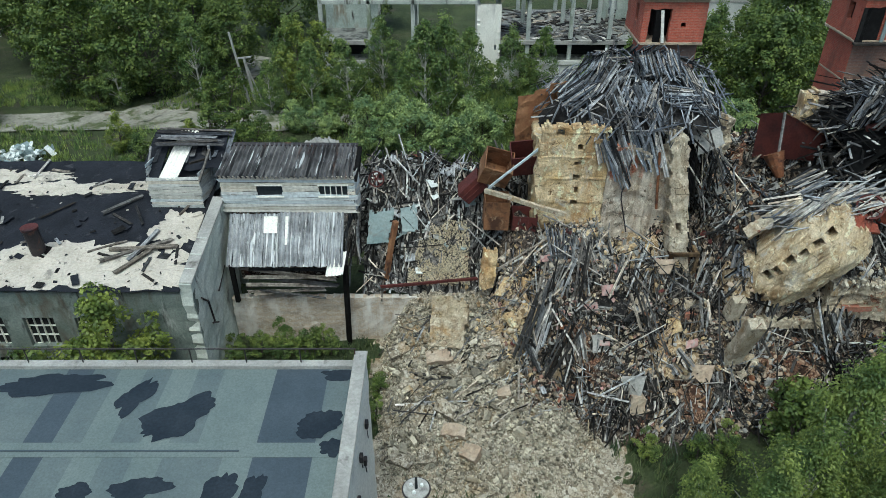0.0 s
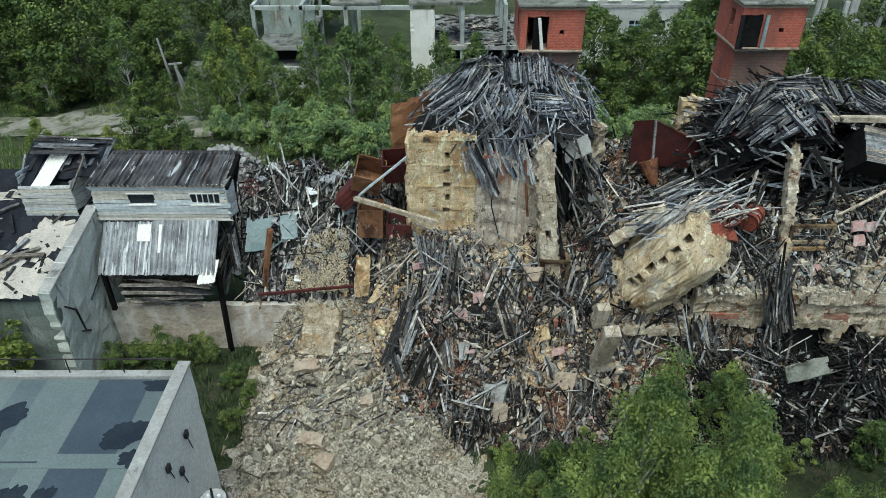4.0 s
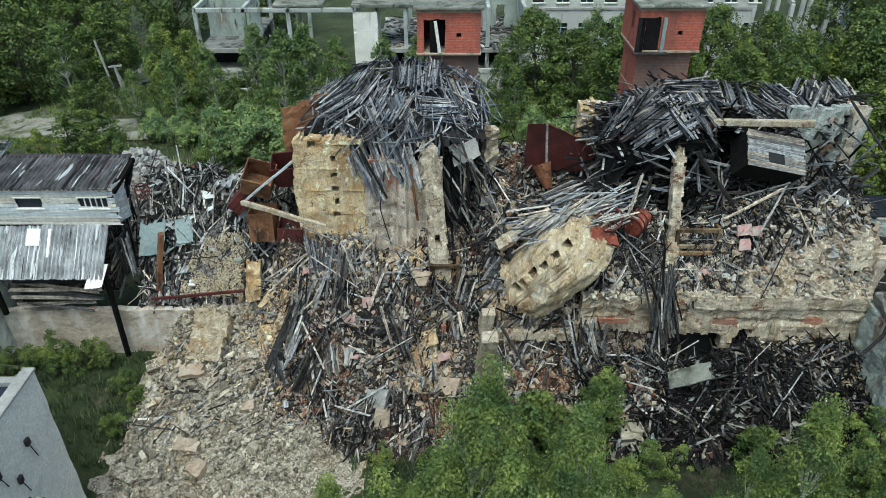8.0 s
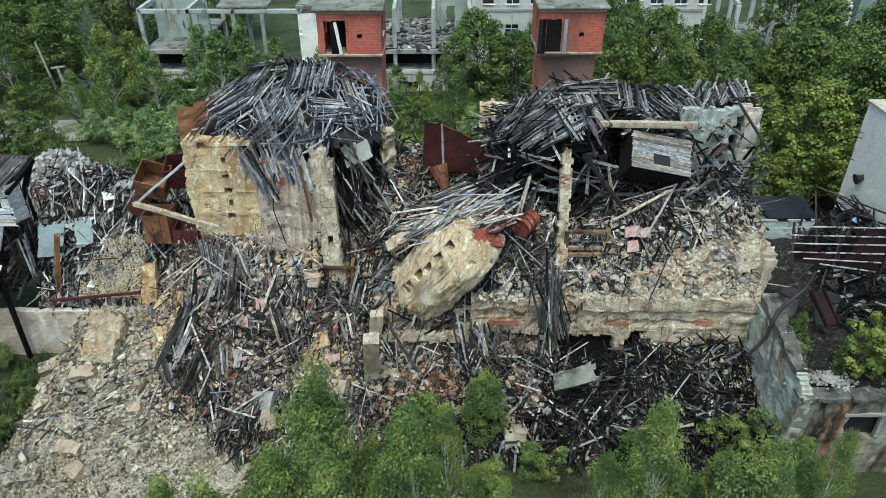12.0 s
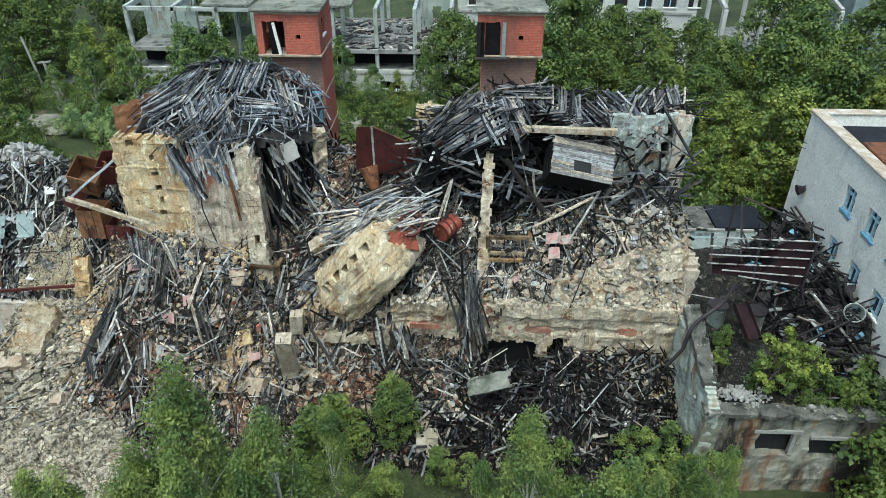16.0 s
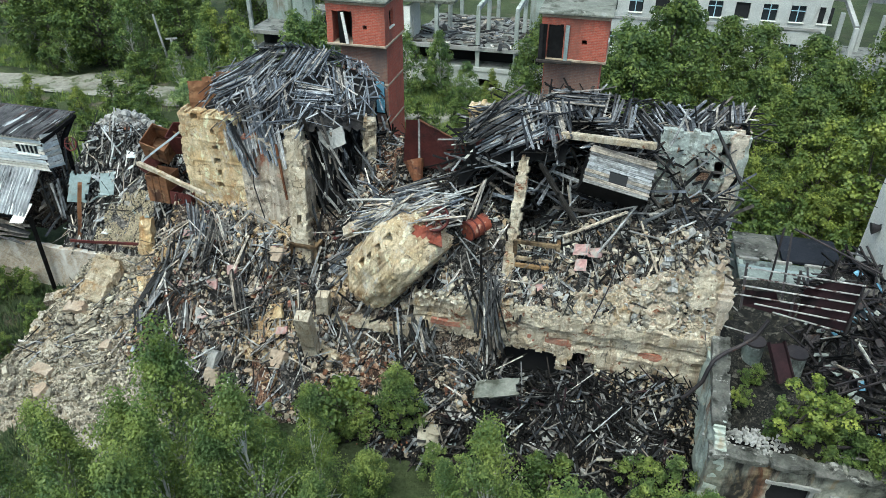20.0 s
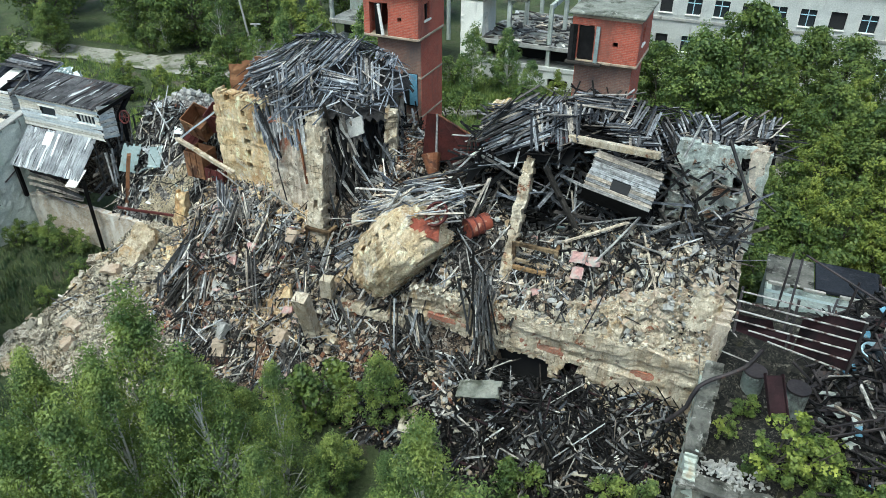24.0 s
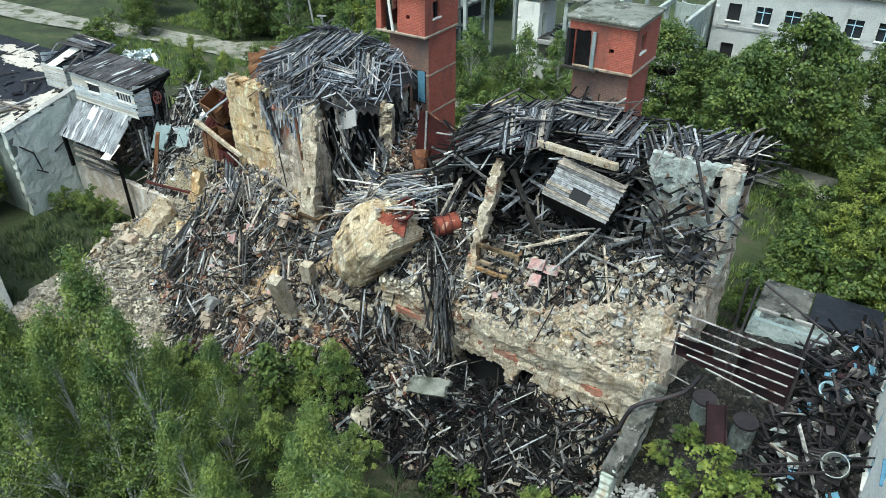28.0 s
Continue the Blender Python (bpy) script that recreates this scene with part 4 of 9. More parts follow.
# ---- long hall with the burnt black roof ----
hall = thing("burnt_hall", "low brick hall with charred black felt roof", "building", at=(-20, 31, 0))


def a_front(a, b):
    for wx in (0.8, 3.0, 6.1, 9.5, 12.0, 14.5, 17, 19.5, 22):
        if wx < a < wx + 1.45 and (3.0 < b < 4.7 or 0.7 < b < 2.2):
            return False
    return b < 6.3 - 0.15 * noise.noise((a, 2, 0))


HX1 = -11.75
slab("wall", (HX1 - 28, 26.9, -0.2), (1, 0, 0), (0, 0, 1), 28, 6.8, 0.4, M_HALLFRONT, hall, keep=a_front, cell=0.25, rough=0.02, label="peeling mint plaster over brick", wander=0.06)
for i, wx in enumerate((0.8, 3.0, 6.1, 9.5, 12.0, 14.5, 17, 19.5, 22)):
    x0 = HX1 - 28 + wx
    for z0, z1 in ((2.8, 4.5), (0.5, 2.0)):
        win = part("window", bm_box(x0 - 0.1, x0 + 1.55, 27.2, 27.26, z0 - 0.05, z1 + 0.05), M_DARK, hall)
        for k in range(5):
            part("glazing_bar", bm_box(x0 + 0.36 * k - 0.025, x0 + 0.36 * k + 0.025, 27.1, 27.18, z0, z1), M_WHITEWALL, win)
        for k in range(4):
            zz = z0 + (z1 - z0) * k / 3
            part("glazing_bar", bm_box(x0, x0 + 1.5, 27.1, 27.17, zz - 0.025, zz + 0.025), M_WHITEWALL, win)
slab("end_wall", (HX1, 26.85, -0.2), (0.06, 1, 0), (0, 0, 1), 5.8, 8.6, 0.55, M_GABLE, hall, keep=lambda a, b: b < 6.75 + a * 0.26 - 0.12 * abs(noise.noise((a * 2, 0, 1))), cell=0.25, rough=0.03, label="pale green gable wall")
part("coping", bm_bar((HX1 - 0.25, 26.9, 6.62), (HX1 + 0.1, 32.5, 8.12), 0.62, 0.12, bevel=0.03), M_CONC, hall)
for p, q in (((HX1 + 0.12, 28.2, 4.6), (HX1 + 0.15, 27.4, 5.4)), ((HX1 + 0.12, 28.2, 4.6), (HX1 + 0.14, 28.4, 3.2)), ((HX1 + 0.2, 29.6, 4.2), (HX1 + 0.25, 30.9, 4.9)), ((HX1 + 0.2, 28.0, 3.4), (HX1 + 0.2, 28.7, 2.9))):
    part("pipe", bm_tube(p, q, 0.05, seg=8), M_DARKSTEEL, hall)


def roof_a(x, y):
    return 6.35 + (y - 26.9) * 0.205


grid_sheet("roof", steps((-40, HX1 - 0.5, 0.4)), steps((26.7, 36.4, 0.35)), lambda x, y: roof_a(x, y), M_TAR, 0.1, 0.8, hall)
box_part("wall", -40, HX1 - 0.4, 36.0, 36.4, -0.2, 8.1, M_MINT, hall)


def patch(cx, cy, rx, ry, seed, mat, lift=0.08, name="screed_patch", fn=roof_a, parent=None):
    """A ragged sheet of another covering that follows the roof."""
    bm = bmesh.new()
    rings = []
    for r0 in (0.0, 0.35, 0.7, 1.0):
        ring = []
        for i in range(110):
            a = i / 110 * math.tau
            r = r0 * (1 + 0.38 * noise.noise((math.cos(a) * 1.4 + seed, math.sin(a) * 1.4, 0)) + 0.3 * noise.noise((math.cos(a) * 4, math.sin(a) * 4 + seed, 2)) + 0.22 * noise.noise((math.cos(a) * 11, math.sin(a) * 11 + seed, 3)) + 0.12 * noise.noise((math.cos(a) * 27, math.sin(a) * 27 + seed, 4)))
            px, py = cx + rx * r * math.cos(a), cy + ry * r * math.sin(a)
            px = min(px, HX1 - 0.6) if fn is roof_a else px
            py = max(py, 26.75) if fn is roof_a else py
            ring.append(bm.verts.new((px, py, float(fn(px, py)) + 0.1 * fbm(px, py, 0, 0.8) + lift - (0.05 if r0 == 1 else 0))))
        rings.append(ring)
    for a, b in zip(rings, rings[1:]):
        for i in range(110):
            j = (i + 1) % 110
            try:
                bm.faces.new((a[i], b[i], b[j], a[j]))
            except ValueError:
                pass
    return part(name, bm, mat, parent or hall, "exposed cream screed" if mat is M_CREAM else "")


for args in ((-18.2, 28.3, 3.6, 1.6, 3), (-14.1, 28.0, 2.3, 1.35, 8), (-22.0, 28.3, 2.4, 1.5, 5), (-13.3, 31.0, 1.4, 1.3, 11), (-20.0, 34.0, 3.4, 0.6, 13), (-16.0, 34.2, 1.8, 0.35, 17), (-23.5, 35.0, 2.5, 0.5, 19), (-22, 34.9, 1.5, 0.3, 23), (-21.5, 28.0, 1.0, 0.9, 29)):
    patch(*args, M_CREAM)
rngA = np.random.default_rng(11)
specs = []
for i in range(24):
    px, py = rngA.uniform(-24, HX1 - 1), rngA.uniform(27.2, 35.5)
    a = rngA.uniform(0, 3.14)
    specs.append(((px, py, roof_a(px, py) + 0.14), (math.cos(a), math.sin(a), 0.2 * math.sin(a)), (0, -0.2, 1), rngA.uniform(0.5, 2.2), 0.14, 0.05))
for p, q in (((-16.6, 28.4), (-13.4, 29.9)), ((-16.4, 29.2), (-13.0, 29.4)), ((-15.2, 28.4), (-14.3, 30.6)), ((-17.6, 31.8), (-15.9, 33.2)), ((-15.6, 27.6), (-14.2, 29.2))):
    p, q = np.array(p), np.array(q)
    d = q - p
    c = (p + q) / 2
    specs.append(((c[0], c[1], roof_a(*c) + 0.2), (d[0], d[1], d[1] * 0.205), (0, -0.2, 1), float(np.linalg.norm(d)), 0.2, 0.12))
roof_boards = thing("fallen_boards", "loose grey boards scattered on the burnt roof", "planks", at=(-16, 30, 7))
lay_boards(roof_boards, specs, M_WOOD, 300)
flakes = []
for i in range(140):
    px, py = rngA.uniform(-27, HX1 - 0.8), rngA.uniform(26.9, 35.8)
    a = rngA.uniform(0, 3.14)
    L = 0.12 + 0.7 * rngA.random() ** 3
    flakes.append(((px, py, roof_a(px, py) + 0.13), (math.cos(a), math.sin(a), 0.2 * math.sin(a) + rngA.normal(0, 0.08)), (rngA.normal(0, 0.15), -0.2, 1), L, L * rngA.uniform(0.25, 0.8), 0.03))
felt_scraps = thing("roofing_scraps", "torn scraps of charred roofing felt", "debris", at=(-18, 31, 7))
lay_boards(felt_scraps, flakes[:60], M_TAR, 30, "scrap")
lay_boards(felt_scraps, flakes[60:80], M_CREAM, 20, "scrap")
lay_boards(felt_scraps, flakes[80:], M_CHAR, 20, "scrap")
stack = thing("chimney_pipe", "short sooty steel flue pipe on the roof", "chimney", at=(-19.8, 29.2, 6.8))
part("pipe", bm_tube((-19.8, 29.2, 6.7), (-19.8, 29.1, 8.3), 0.36, 0.36, 18), M_DARKSTEEL, stack)
part("rim", bm_tube((-19.8, 29.1, 8.25), (-19.8, 29.1, 8.35), 0.4, 0.4, 18), M_REDSTEEL, stack)


# ---- board-clad dormer and annex ----
def clad_wall(parent, p, q, z0, z1, mat, n, holes=(), up=None, name="cladding_board"):
    """Lapped boards between p and q, one above the other, with gaps at the openings (a0, a1, z0, z1)."""
    p, q = Vector(p), Vector(q)
    L = (q - p).length
    d = (q - p) / L
    h = (z1 - z0) / n
    out = d.cross(Vector((0, 0, 1)))
    for i in range(n):
        za = z0 + i * h
        cuts = sorted([(a, b) for a, b, c, e in holes if c < za + h / 2 < e])
        s = 0.0
        for a, b in cuts + [(L, L)]:
            if a - s > 0.08:
                m = bar(p + d * s + Vector((0, 0, za + h / 2)) + out * 0.02, p + d * a + Vector((0, 0, za + h / 2)) + out * 0.02, 0.03, h * 0.97)
                child(name, board_mesh(i % 10, mat), parent, "", m @ Matrix.Rotation(0.06, 4, "X"))
            s = b


dormer = thing("roof_dormer", "white boarded dormer with broken black roof", "dormer", at=(-13.8, 34, 7.6))
clad_wall(dormer, (-15.2, 32.5, 0), (-12.5, 32.5, 0), 7.5, 9.25, M_WHITEWOOD, 10)
clad_wall(dormer, (-12.5, 32.5, 0), (-12.4, 36, 0), 7.5, 9.2, M_WHITEWOOD, 9)
clad_wall(dormer, (-15.3, 36, 0), (-15.2, 32.5, 0), 7.5, 9.6, M_WHITEWOOD, 10)
# solid black box, stands in for the shade inside the dormer
part("core", bm_box(-15.1, -12.55, 32.7, 35.9, 7.0, 8.9), M_DARK, dormer)
rngC = np.random.default_rng(4)
sp = panel_boards((-15.5, 33.6, 9.5), (0, 1, 0.28), (1, 0, 0.0), 9, 2.7, 0.3, rngC, 0.1, miss=0.2)
sp += panel_boards((-12.9, 34.0, 9.6), (0, 1, 0.25), (1, 0, 0), 6, 2.3, 0.26, rngC, 0.2, miss=0.3)
sp += panel_boards((-15.4, 34.2, 10.2), (1, 0, 0), (0, 1, 0.1), 7, 3.9, 0.26, rngC, 0.12)
lay_boards(dormer, sp, M_DARKBOARD, 60, "roof_board")
for x0, x1, y0, y1, k in ((-15.6, -14.6, 32.5, 35.9, 0.0), (-13.6, -11.6, 33.4, 35.9, 0.15)):
    bm = bmesh.new()
    bm.faces.new([bm.verts.new(v) for v in ((x0, y0, 9.1 + k), (x1, y0, 9.15 + k), (x1, y1, 10.35), (x0, y1, 10.3))])
    bmesh.ops.subdivide_edges(bm, edges=bm.edges[:], cuts=10, use_grid_fill=True)
    for v in bm.verts:
        v.co += Vector((0.06, 0.06, 0.12)) * noise.noise(v.co * 1.7)
    bmesh.ops.solidify(bm, geom=bm.faces[:], thickness=0.05)
    part("roof_felt", bm, M_TAR, dormer, "sagging black felt sheet")


def corrugated(name, origin, along, across, length, width, mat, parent, pitch=0.17, amp=0.03, seed=0, label=""):
    """A wavy roofing sheet with a worn edge."""
    o, a, b = Vector(origin), Vector(along).normalized(), Vector(across).normalized()
    n = a.cross(b).normalized()
    if n.z < 0:
        n = -n
    nb, na = max(2, int(width / pitch * 6)), max(2, int(length / 0.5))
    v, f = [], []
    for i in range(nb + 1):
        for j in range(na + 1):
            w = i / nb * width
            e = 0.08 * noise.noise((w * 3 + seed, j * 5.0, 0)) if j in (0, na) else 0
            v.append(o + b * w + a * (j / na * length + e) + n * (amp * math.cos(w / pitch * math.tau) + 0.05 * noise.noise((w * 0.6 + seed, j * 0.4, 0))))
    for i in range(nb):
        for j in range(na):
            k = i * (na + 1) + j
            f.append((k, k + na + 1, k + na + 2, k + 1))
    return child(name, mesh_from(name, v, f, mat, smooth=True), parent, label)


corrugated("corrugated_sheet", (-14.55, 32.45, 9.15), (0.12, 1, 0.36), (1, 0, 0.03), 3.6, 0.95, M_WHITEWALL, dormer, 0.2, 0.04, label="white corrugated sheet")
for p, q in (((-15.2, 32.5, 9.0), (-15.3, 34.2, 10.2)), ((-12.5, 32.5, 9.0), (-12.2, 34.0, 10.1)), ((-12.3, 34, 8.6), (-12.25, 34.1, 10.3)), ((-15.4, 36.0, 10.3), (-11.3, 36.0, 10.35)), ((-13.0, 33, 9.8), (-12.0, 34.6, 9.5))):
    part("rafter", bm_bar(p, q, 0.1, 0.1), M_WOOD, dormer)

annex = thing("roofed_annex", "white boarded annex with two corrugated roofs", "building", at=(-8, 33, 0))
clad_wall(annex, (-11.4, 32.25, 0), (-4.5, 32.25, 0), 7.35, 9.45, M_WHITEWOOD, 12, [(1.85, 3.15, 8.35, 8.9), (5.05, 6.5, 8.4, 8.95)])
clad_wall(annex, (-4.55, 32.3, 0), (-4.45, 33.4, 0), 7.35, 9.5, M_WHITEWOOD, 12)
# dark filler box, stands in for the unlit inside of the annex
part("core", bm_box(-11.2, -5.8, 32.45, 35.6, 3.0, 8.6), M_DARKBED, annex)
endb = panel_boards((-4.6, 31.2, 4.0), (0.0, 0.05, 1), (0, 1, 0), 26, 2.6, 0.15, rngC, 0.35, miss=0.35)
endb += panel_boards((-4.7, 32.4, 6.6), (0.05, 0.0, 1), (0, 1, 0), 18, 2.0, 0.15, rngC, 0.3, miss=0.4)
endb += panel_boards((-5.0, 31.0, 3.4), (0, 1, 0.2), (-0.1, 0, 1), 16, 3.6, 0.17, rngC, 0.4, miss=0.4)
lay_boards(annex, endb, M_WOOD, 70, "board")
for x0, x1 in ((-9.55, -8.25), (-6.35, -4.9)):
    w = part("window", bm_box(x0, x1, 32.34, 32.38, 8.3, 8.95), M_GLASS, annex)
    part("frame", bm_box(x0 - 0.06, x1 + 0.06, 32.16, 32.3, 8.25, 8.33), M_WHITEWALL, w)
    part("frame", bm_box(x0 - 0.06, x1 + 0.06, 32.16, 32.3, 8.93, 9.0), M_WHITEWALL, w)
for k in range(1, 5):
    part("glazing_bar", bm_box(-6.35 + 0.29 * k - 0.02, -6.35 + 0.29 * k + 0.02, 32.22, 32.3, 8.33, 8.93), M_WHITEWALL, w)
corrugated("upper_roof", (-11.5, 32.05, 9.48), (0, 3.3, 0.3), (1, 0, 0), 3.35, 6.9, M_SOOTSHEET, annex, 0.24, 0.08, 3, "sooty upper roof sheets")
corrugated("lower_roof", (-11.1, 30.1, 5.35), (0, 2.1, 2.0), (1, 0, 0), 2.85, 2.6, M_ASBEST, annex, 0.23, 0.08, 5)
corrugated("lower_roof", (-8.45, 30.05, 5.4), (0, 2.1, 2.0), (1, 0, 0), 2.9, 3.3, M_ASBEST, annex, 0.23, 0.08, 9)
corrugated("loose_sheet", (-6.0, 29.7, 5.05), (0.3, 2.1, 1.6), (1, 0, 0.1), 1.3, 0.9, M_WHITEWALL, annex, 0.17, 0.035, 12, "bent pale corrugated sheet")
part("ridge", bm_bar((-11.5, 35.4, 9.78), (-4.6, 35.4, 9.74), 0.35, 0.08), M_DARKSTEEL, annex)
part("white_patch", bm_box(-9.3, -8.6, 0, 0.04, 0, 0.9, 0.01), M_WHITEWALL, annex).matrix_basis = Matrix.Translation((0, 31.35, 6.62)) @ Matrix.Rotation(radians(-44), 4, "X")
part("white_patch", bm_box(-8.2, -7.95, 0, 0.04, 0, 1.5, 0.01), M_WHITEWALL, annex).matrix_basis = Matrix.Translation((0, 30.9, 6.2)) @ Matrix.Rotation(radians(-44), 4, "X")
sp = panel_boards((-10.6, 30.35, 3.9), (1, 0, 0), (0, 0.25, 1), 6, 5.2, 0.22, rngC, 0.15, miss=0.1)
sp += panel_boards((-10.5, 30.2, 3.3), (1, 0.05, 0), (0, 1, 0.3), 5, 4.6, 0.2, rngC, 0.3, miss=0.2)
lay_boards(annex, sp, M_WOOD, 40, "board")
for p, q in (((-10.9, 30.3, 3.0), (-10.9, 30.25, 5.4)), ((-5.2, 30.4, -0.2), (-5.05, 30.3, 5.3)), ((-4.6, 33.3, 8.0), (-4.5, 35.2, 9.7)), ((-4.5, 32.3, 9.2), (-4.5, 35.3, 9.6))):
    part("post", bm_bar(p, q, 0.22, 0.22), M_CHAR, annex)
low = thing("low_brick_wall", "low whitewashed brick wall below the annex", "wall", at=(-4, 30.8, 0))
slab("wall", (-11.4, 30.75, -0.3), (1, 0, 0), (0, 0, 1), 13.0, 3.4, 0.4, M_OLDBRICK, low, keep=lambda a, b: b < 3.25 - 0.2 * abs(noise.noise((a, 4, 0))), cell=0.22, rough=0.03)


# ---- first ruined mill block ----
def pit(a, b, rows, half=0.13):
    return any(abs(a - p) < half and abs(b - q) < half for p, q in rows)


mill = thing("ruined_mill_block", "ochre plastered ruin with collapsed plank roof", "ruin", at=(8.5, 34, 0))
beam_holes = [(2.05, 5.6), (2.0, 4.7), (2.0, 3.9), (2.05, 3.2), (2.0, 2.5), (1.0, 6.3), (3.1, 6.2)]
j1, j2 = jag(3, 0.9), jag(8, 1.1)
slab("wall", (4.75, 32.25, 5.5), (1, -0.03, 0), (0, 0, 1), 3.5, 7.2, 0.7, M_YELLOW, mill, keep=lambda a, b: b < 6.9 - j1(a) * 0.7 and a > 0.12 * noise.noise((b * 2, 1, 0)) + 0.1 and not pit(a, b, beam_holes, 0.16),
     bulge=lambda a, b: 0.1 * noise.noise((a * 0.6, b * 0.8, 2)) - 0.1 * max(0.0, noise.noise((a * 1.1, b * 1.3, 6)) - 0.2) + 0.03 * (1 if b % 1.25 < 0.15 else 0), rough=0.025, cell=0.12, label="ochre plastered wall with beam holes", seed=1)
slab("wall", (8.25, 32.05, 4.6), (1, -0.04, 0), (0, 0, 1), 3.9, 7.0, 0.6, M_PALEWALL, mill, keep=lambda a, b: b < 6.7 - j2(a) * 0.6, bulge=lambda a, b: 0.12 * noise.noise((a * 0.6, b * 0.6, 3)) - 0.2 * max(0.0, noise.noise((a * 1.0, b * 1.2, 9)) - 0.25) + (0.16 if abs(a - 1.9) < 0.2 else 0), rough=0.03, cell=0.12, label="stained inner wall with torn plaster", seed=2)
slab("pier", (11.75, 29.75, 4.0), (1, 0.1, 0), (-0.1, 0.28, 1), 1.0, 8.7, 0.8, M_PALEPIER, mill, keep=lambda a, b: b < 8.5 - 0.9 * abs(noise.noise((a * 3, 1, 0))) and 0.3 * abs(noise.noise((b * 1.2, 7, 0))) < a < 1.0 - 0.22 * abs(noise.noise((b * 1.5, 3, 0))) and not (abs(a - 0.5) < 0.12 and 3.2 < b < 3.7), bulge=lambda a, b: 0.14 * noise.noise((a * 1.2, b * 0.9, 3)) + 0.08 * noise.noise((a * 3, b * 2.2, 5)), rough=0.04, cell=0.09, wander=0.25, label="cracked pale masonry corner pier", seed=3)
slab("side_wall", (4.75, 36.5, 5.0), (0, -1, 0), (0, 0, 1), 4.3, 7.8, 0.5, M_YELLOW, mill, keep=lambda a, b: b < 6.3 - 0.5 * abs(noise.noise((a, 5, 0))), rough=0.08, seed=4)
slab("rear_wall", (14.0, 37.6, 0), (-1, 0, 0), (0, 0, 1), 9.2, 12.2, 0.5, M_PALEWALL, mill, keep=lambda a, b: b < 11.5 - abs(noise.noise((a, 5, 2))), rough=0.08, cell=0.35, seed=5)
slab("rust_panel", (3.8, 35.0, 9.6), (1, 0.22, 0), (0.02, 0, 1), 2.6, 3.9, 0.08, M_RUSTORANGE, mill, keep=lambda a, b: b < 2.9 + 0.33 * a, rough=0.05, cell=0.3, label="orange rusted steel sheet", seed=6)
# black box fills the ruin, its shade put into the colour
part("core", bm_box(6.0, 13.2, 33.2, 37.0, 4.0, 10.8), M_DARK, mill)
slab("side_pier", (14.2, 34.2, 6.0), (0.9, 0.3, 0), (0.05, 0, 1), 0.7, 6.2, 0.6, M_PALEPIER, mill, keep=lambda a, b: b < 5.8 - abs(noise.noise((a * 2, 9, 0))), rough=0.14, cell=0.18, seed=7)


def roof1(x, y):
    """The sagging dome of roof boards."""
    x, y = np.asarray(x, float), np.asarray(y, float)
    z = 14.0 - 0.52 * np.maximum(0, 36.2 - y) - 0.13 * np.maximum(0, 10.0 - x) ** 1.6 - 0.28 * np.maximum(0, x - 11.6) ** 1.5 - 0.5 * np.maximum(0, y - 36.6)
    return z + 0.3 * np.sin(x * 1.3) * np.sin(y * 1.1 + 1)


deck = grid_sheet("roof_deck", steps((5.0, 14.6, 0.3)), steps((32.3, 38.6, 0.3)), lambda x, y: roof1(x, y) - 0.25, M_CHAR, 0.2, 1.0, mill, drop=lambda x, y: ((x - 9.8) / 5.2) ** 2 + ((y - 36) / 4.3) ** 2 > 0.98)
rng1 = np.random.default_rng(21)


def on_roof(fn, x, y):
    e = 0.15
    z = float(fn(x, y))
    gx, gy = (float(fn(x + e, y)) - z) / e, (float(fn(x, y + e)) - z) / e
    return z, gx, gy


def draped_panel(fn, x, y, ang, n, L, w, rng, jit=0.1, lift=0.05, steep=1.0, miss=0.06):
    """A sheet of boards laid on a curved roof, boards running along the angle."""
    z, gx, gy = on_roof(fn, x, y)
    ca, sa = math.cos(ang), math.sin(ang)
    lim = lambda g: max(-1.3, min(1.3, g)) * steep
    a = np.array((ca, sa, lim(gx * ca + gy * sa)))
    b = np.array((-sa, ca, lim(-gx * sa + gy * ca)))
    an, bn = a / np.linalg.norm(a), b / np.linalg.norm(b)
    o = np.array((x, y, z + lift)) - an * L / 2 - bn * n * w / 2
    return panel_boards(o, a, b, n, L, w, rng, jit, miss=miss)


sp = []
for x, y, deg, n, L in ((10.9, 35.4, 88, 22, 2.6), (8.3, 35.4, 48, 16, 2.6), (12.9, 35.2, 118, 12, 2.4), (9.6, 33.7, 66, 18, 2.2), (7.0, 34.4, 36, 14, 2.4), (11.4, 37.3, 88, 20, 2.2), (8.6, 37.2, 78, 18, 2.4), (13.2, 36.8, 112, 12, 2.4), (6.4, 35.8, 46, 12, 2.4), (12.0, 33.8, 20, 12, 2.2), (10.4, 36.6, 95, 16, 2.0), (7.8, 36.4, 62, 12, 2.0)):
    sp += draped_panel(roof1, x, y, radians(deg), n + 4, L, 0.095, rng1, 0.12, 0.25 + 0.3 * rng1.random(), 0.85)
for i in range(330):
    a, r = rng1.uniform(0, math.tau), rng1.uniform(0, 1) ** 0.5
    x, y = 9.8 + 5.0 * r * math.cos(a), 35.6 + 3.9 * r * math.sin(a)
    z, gx, gy = on_roof(roof1, x, y)
    ang = rng1.normal(1.3, 0.6) if rng1.random() < 0.55 else rng1.uniform(0, 3.14)
    ca, sa = math.cos(ang), math.sin(ang)
    d = (ca, sa, max(-1.2, min(1.2, gx * ca + gy * sa)) + rng1.normal(0, 0.15))
    sp.append(((x, y, z + rng1.uniform(0.1, 0.6)), d, (-gx + rng1.normal(0, 0.3), -gy + rng1.normal(0, 0.3), 1), rng1.uniform(0.6, 2.6), rng1.uniform(0.04, 0.1), 0.03))
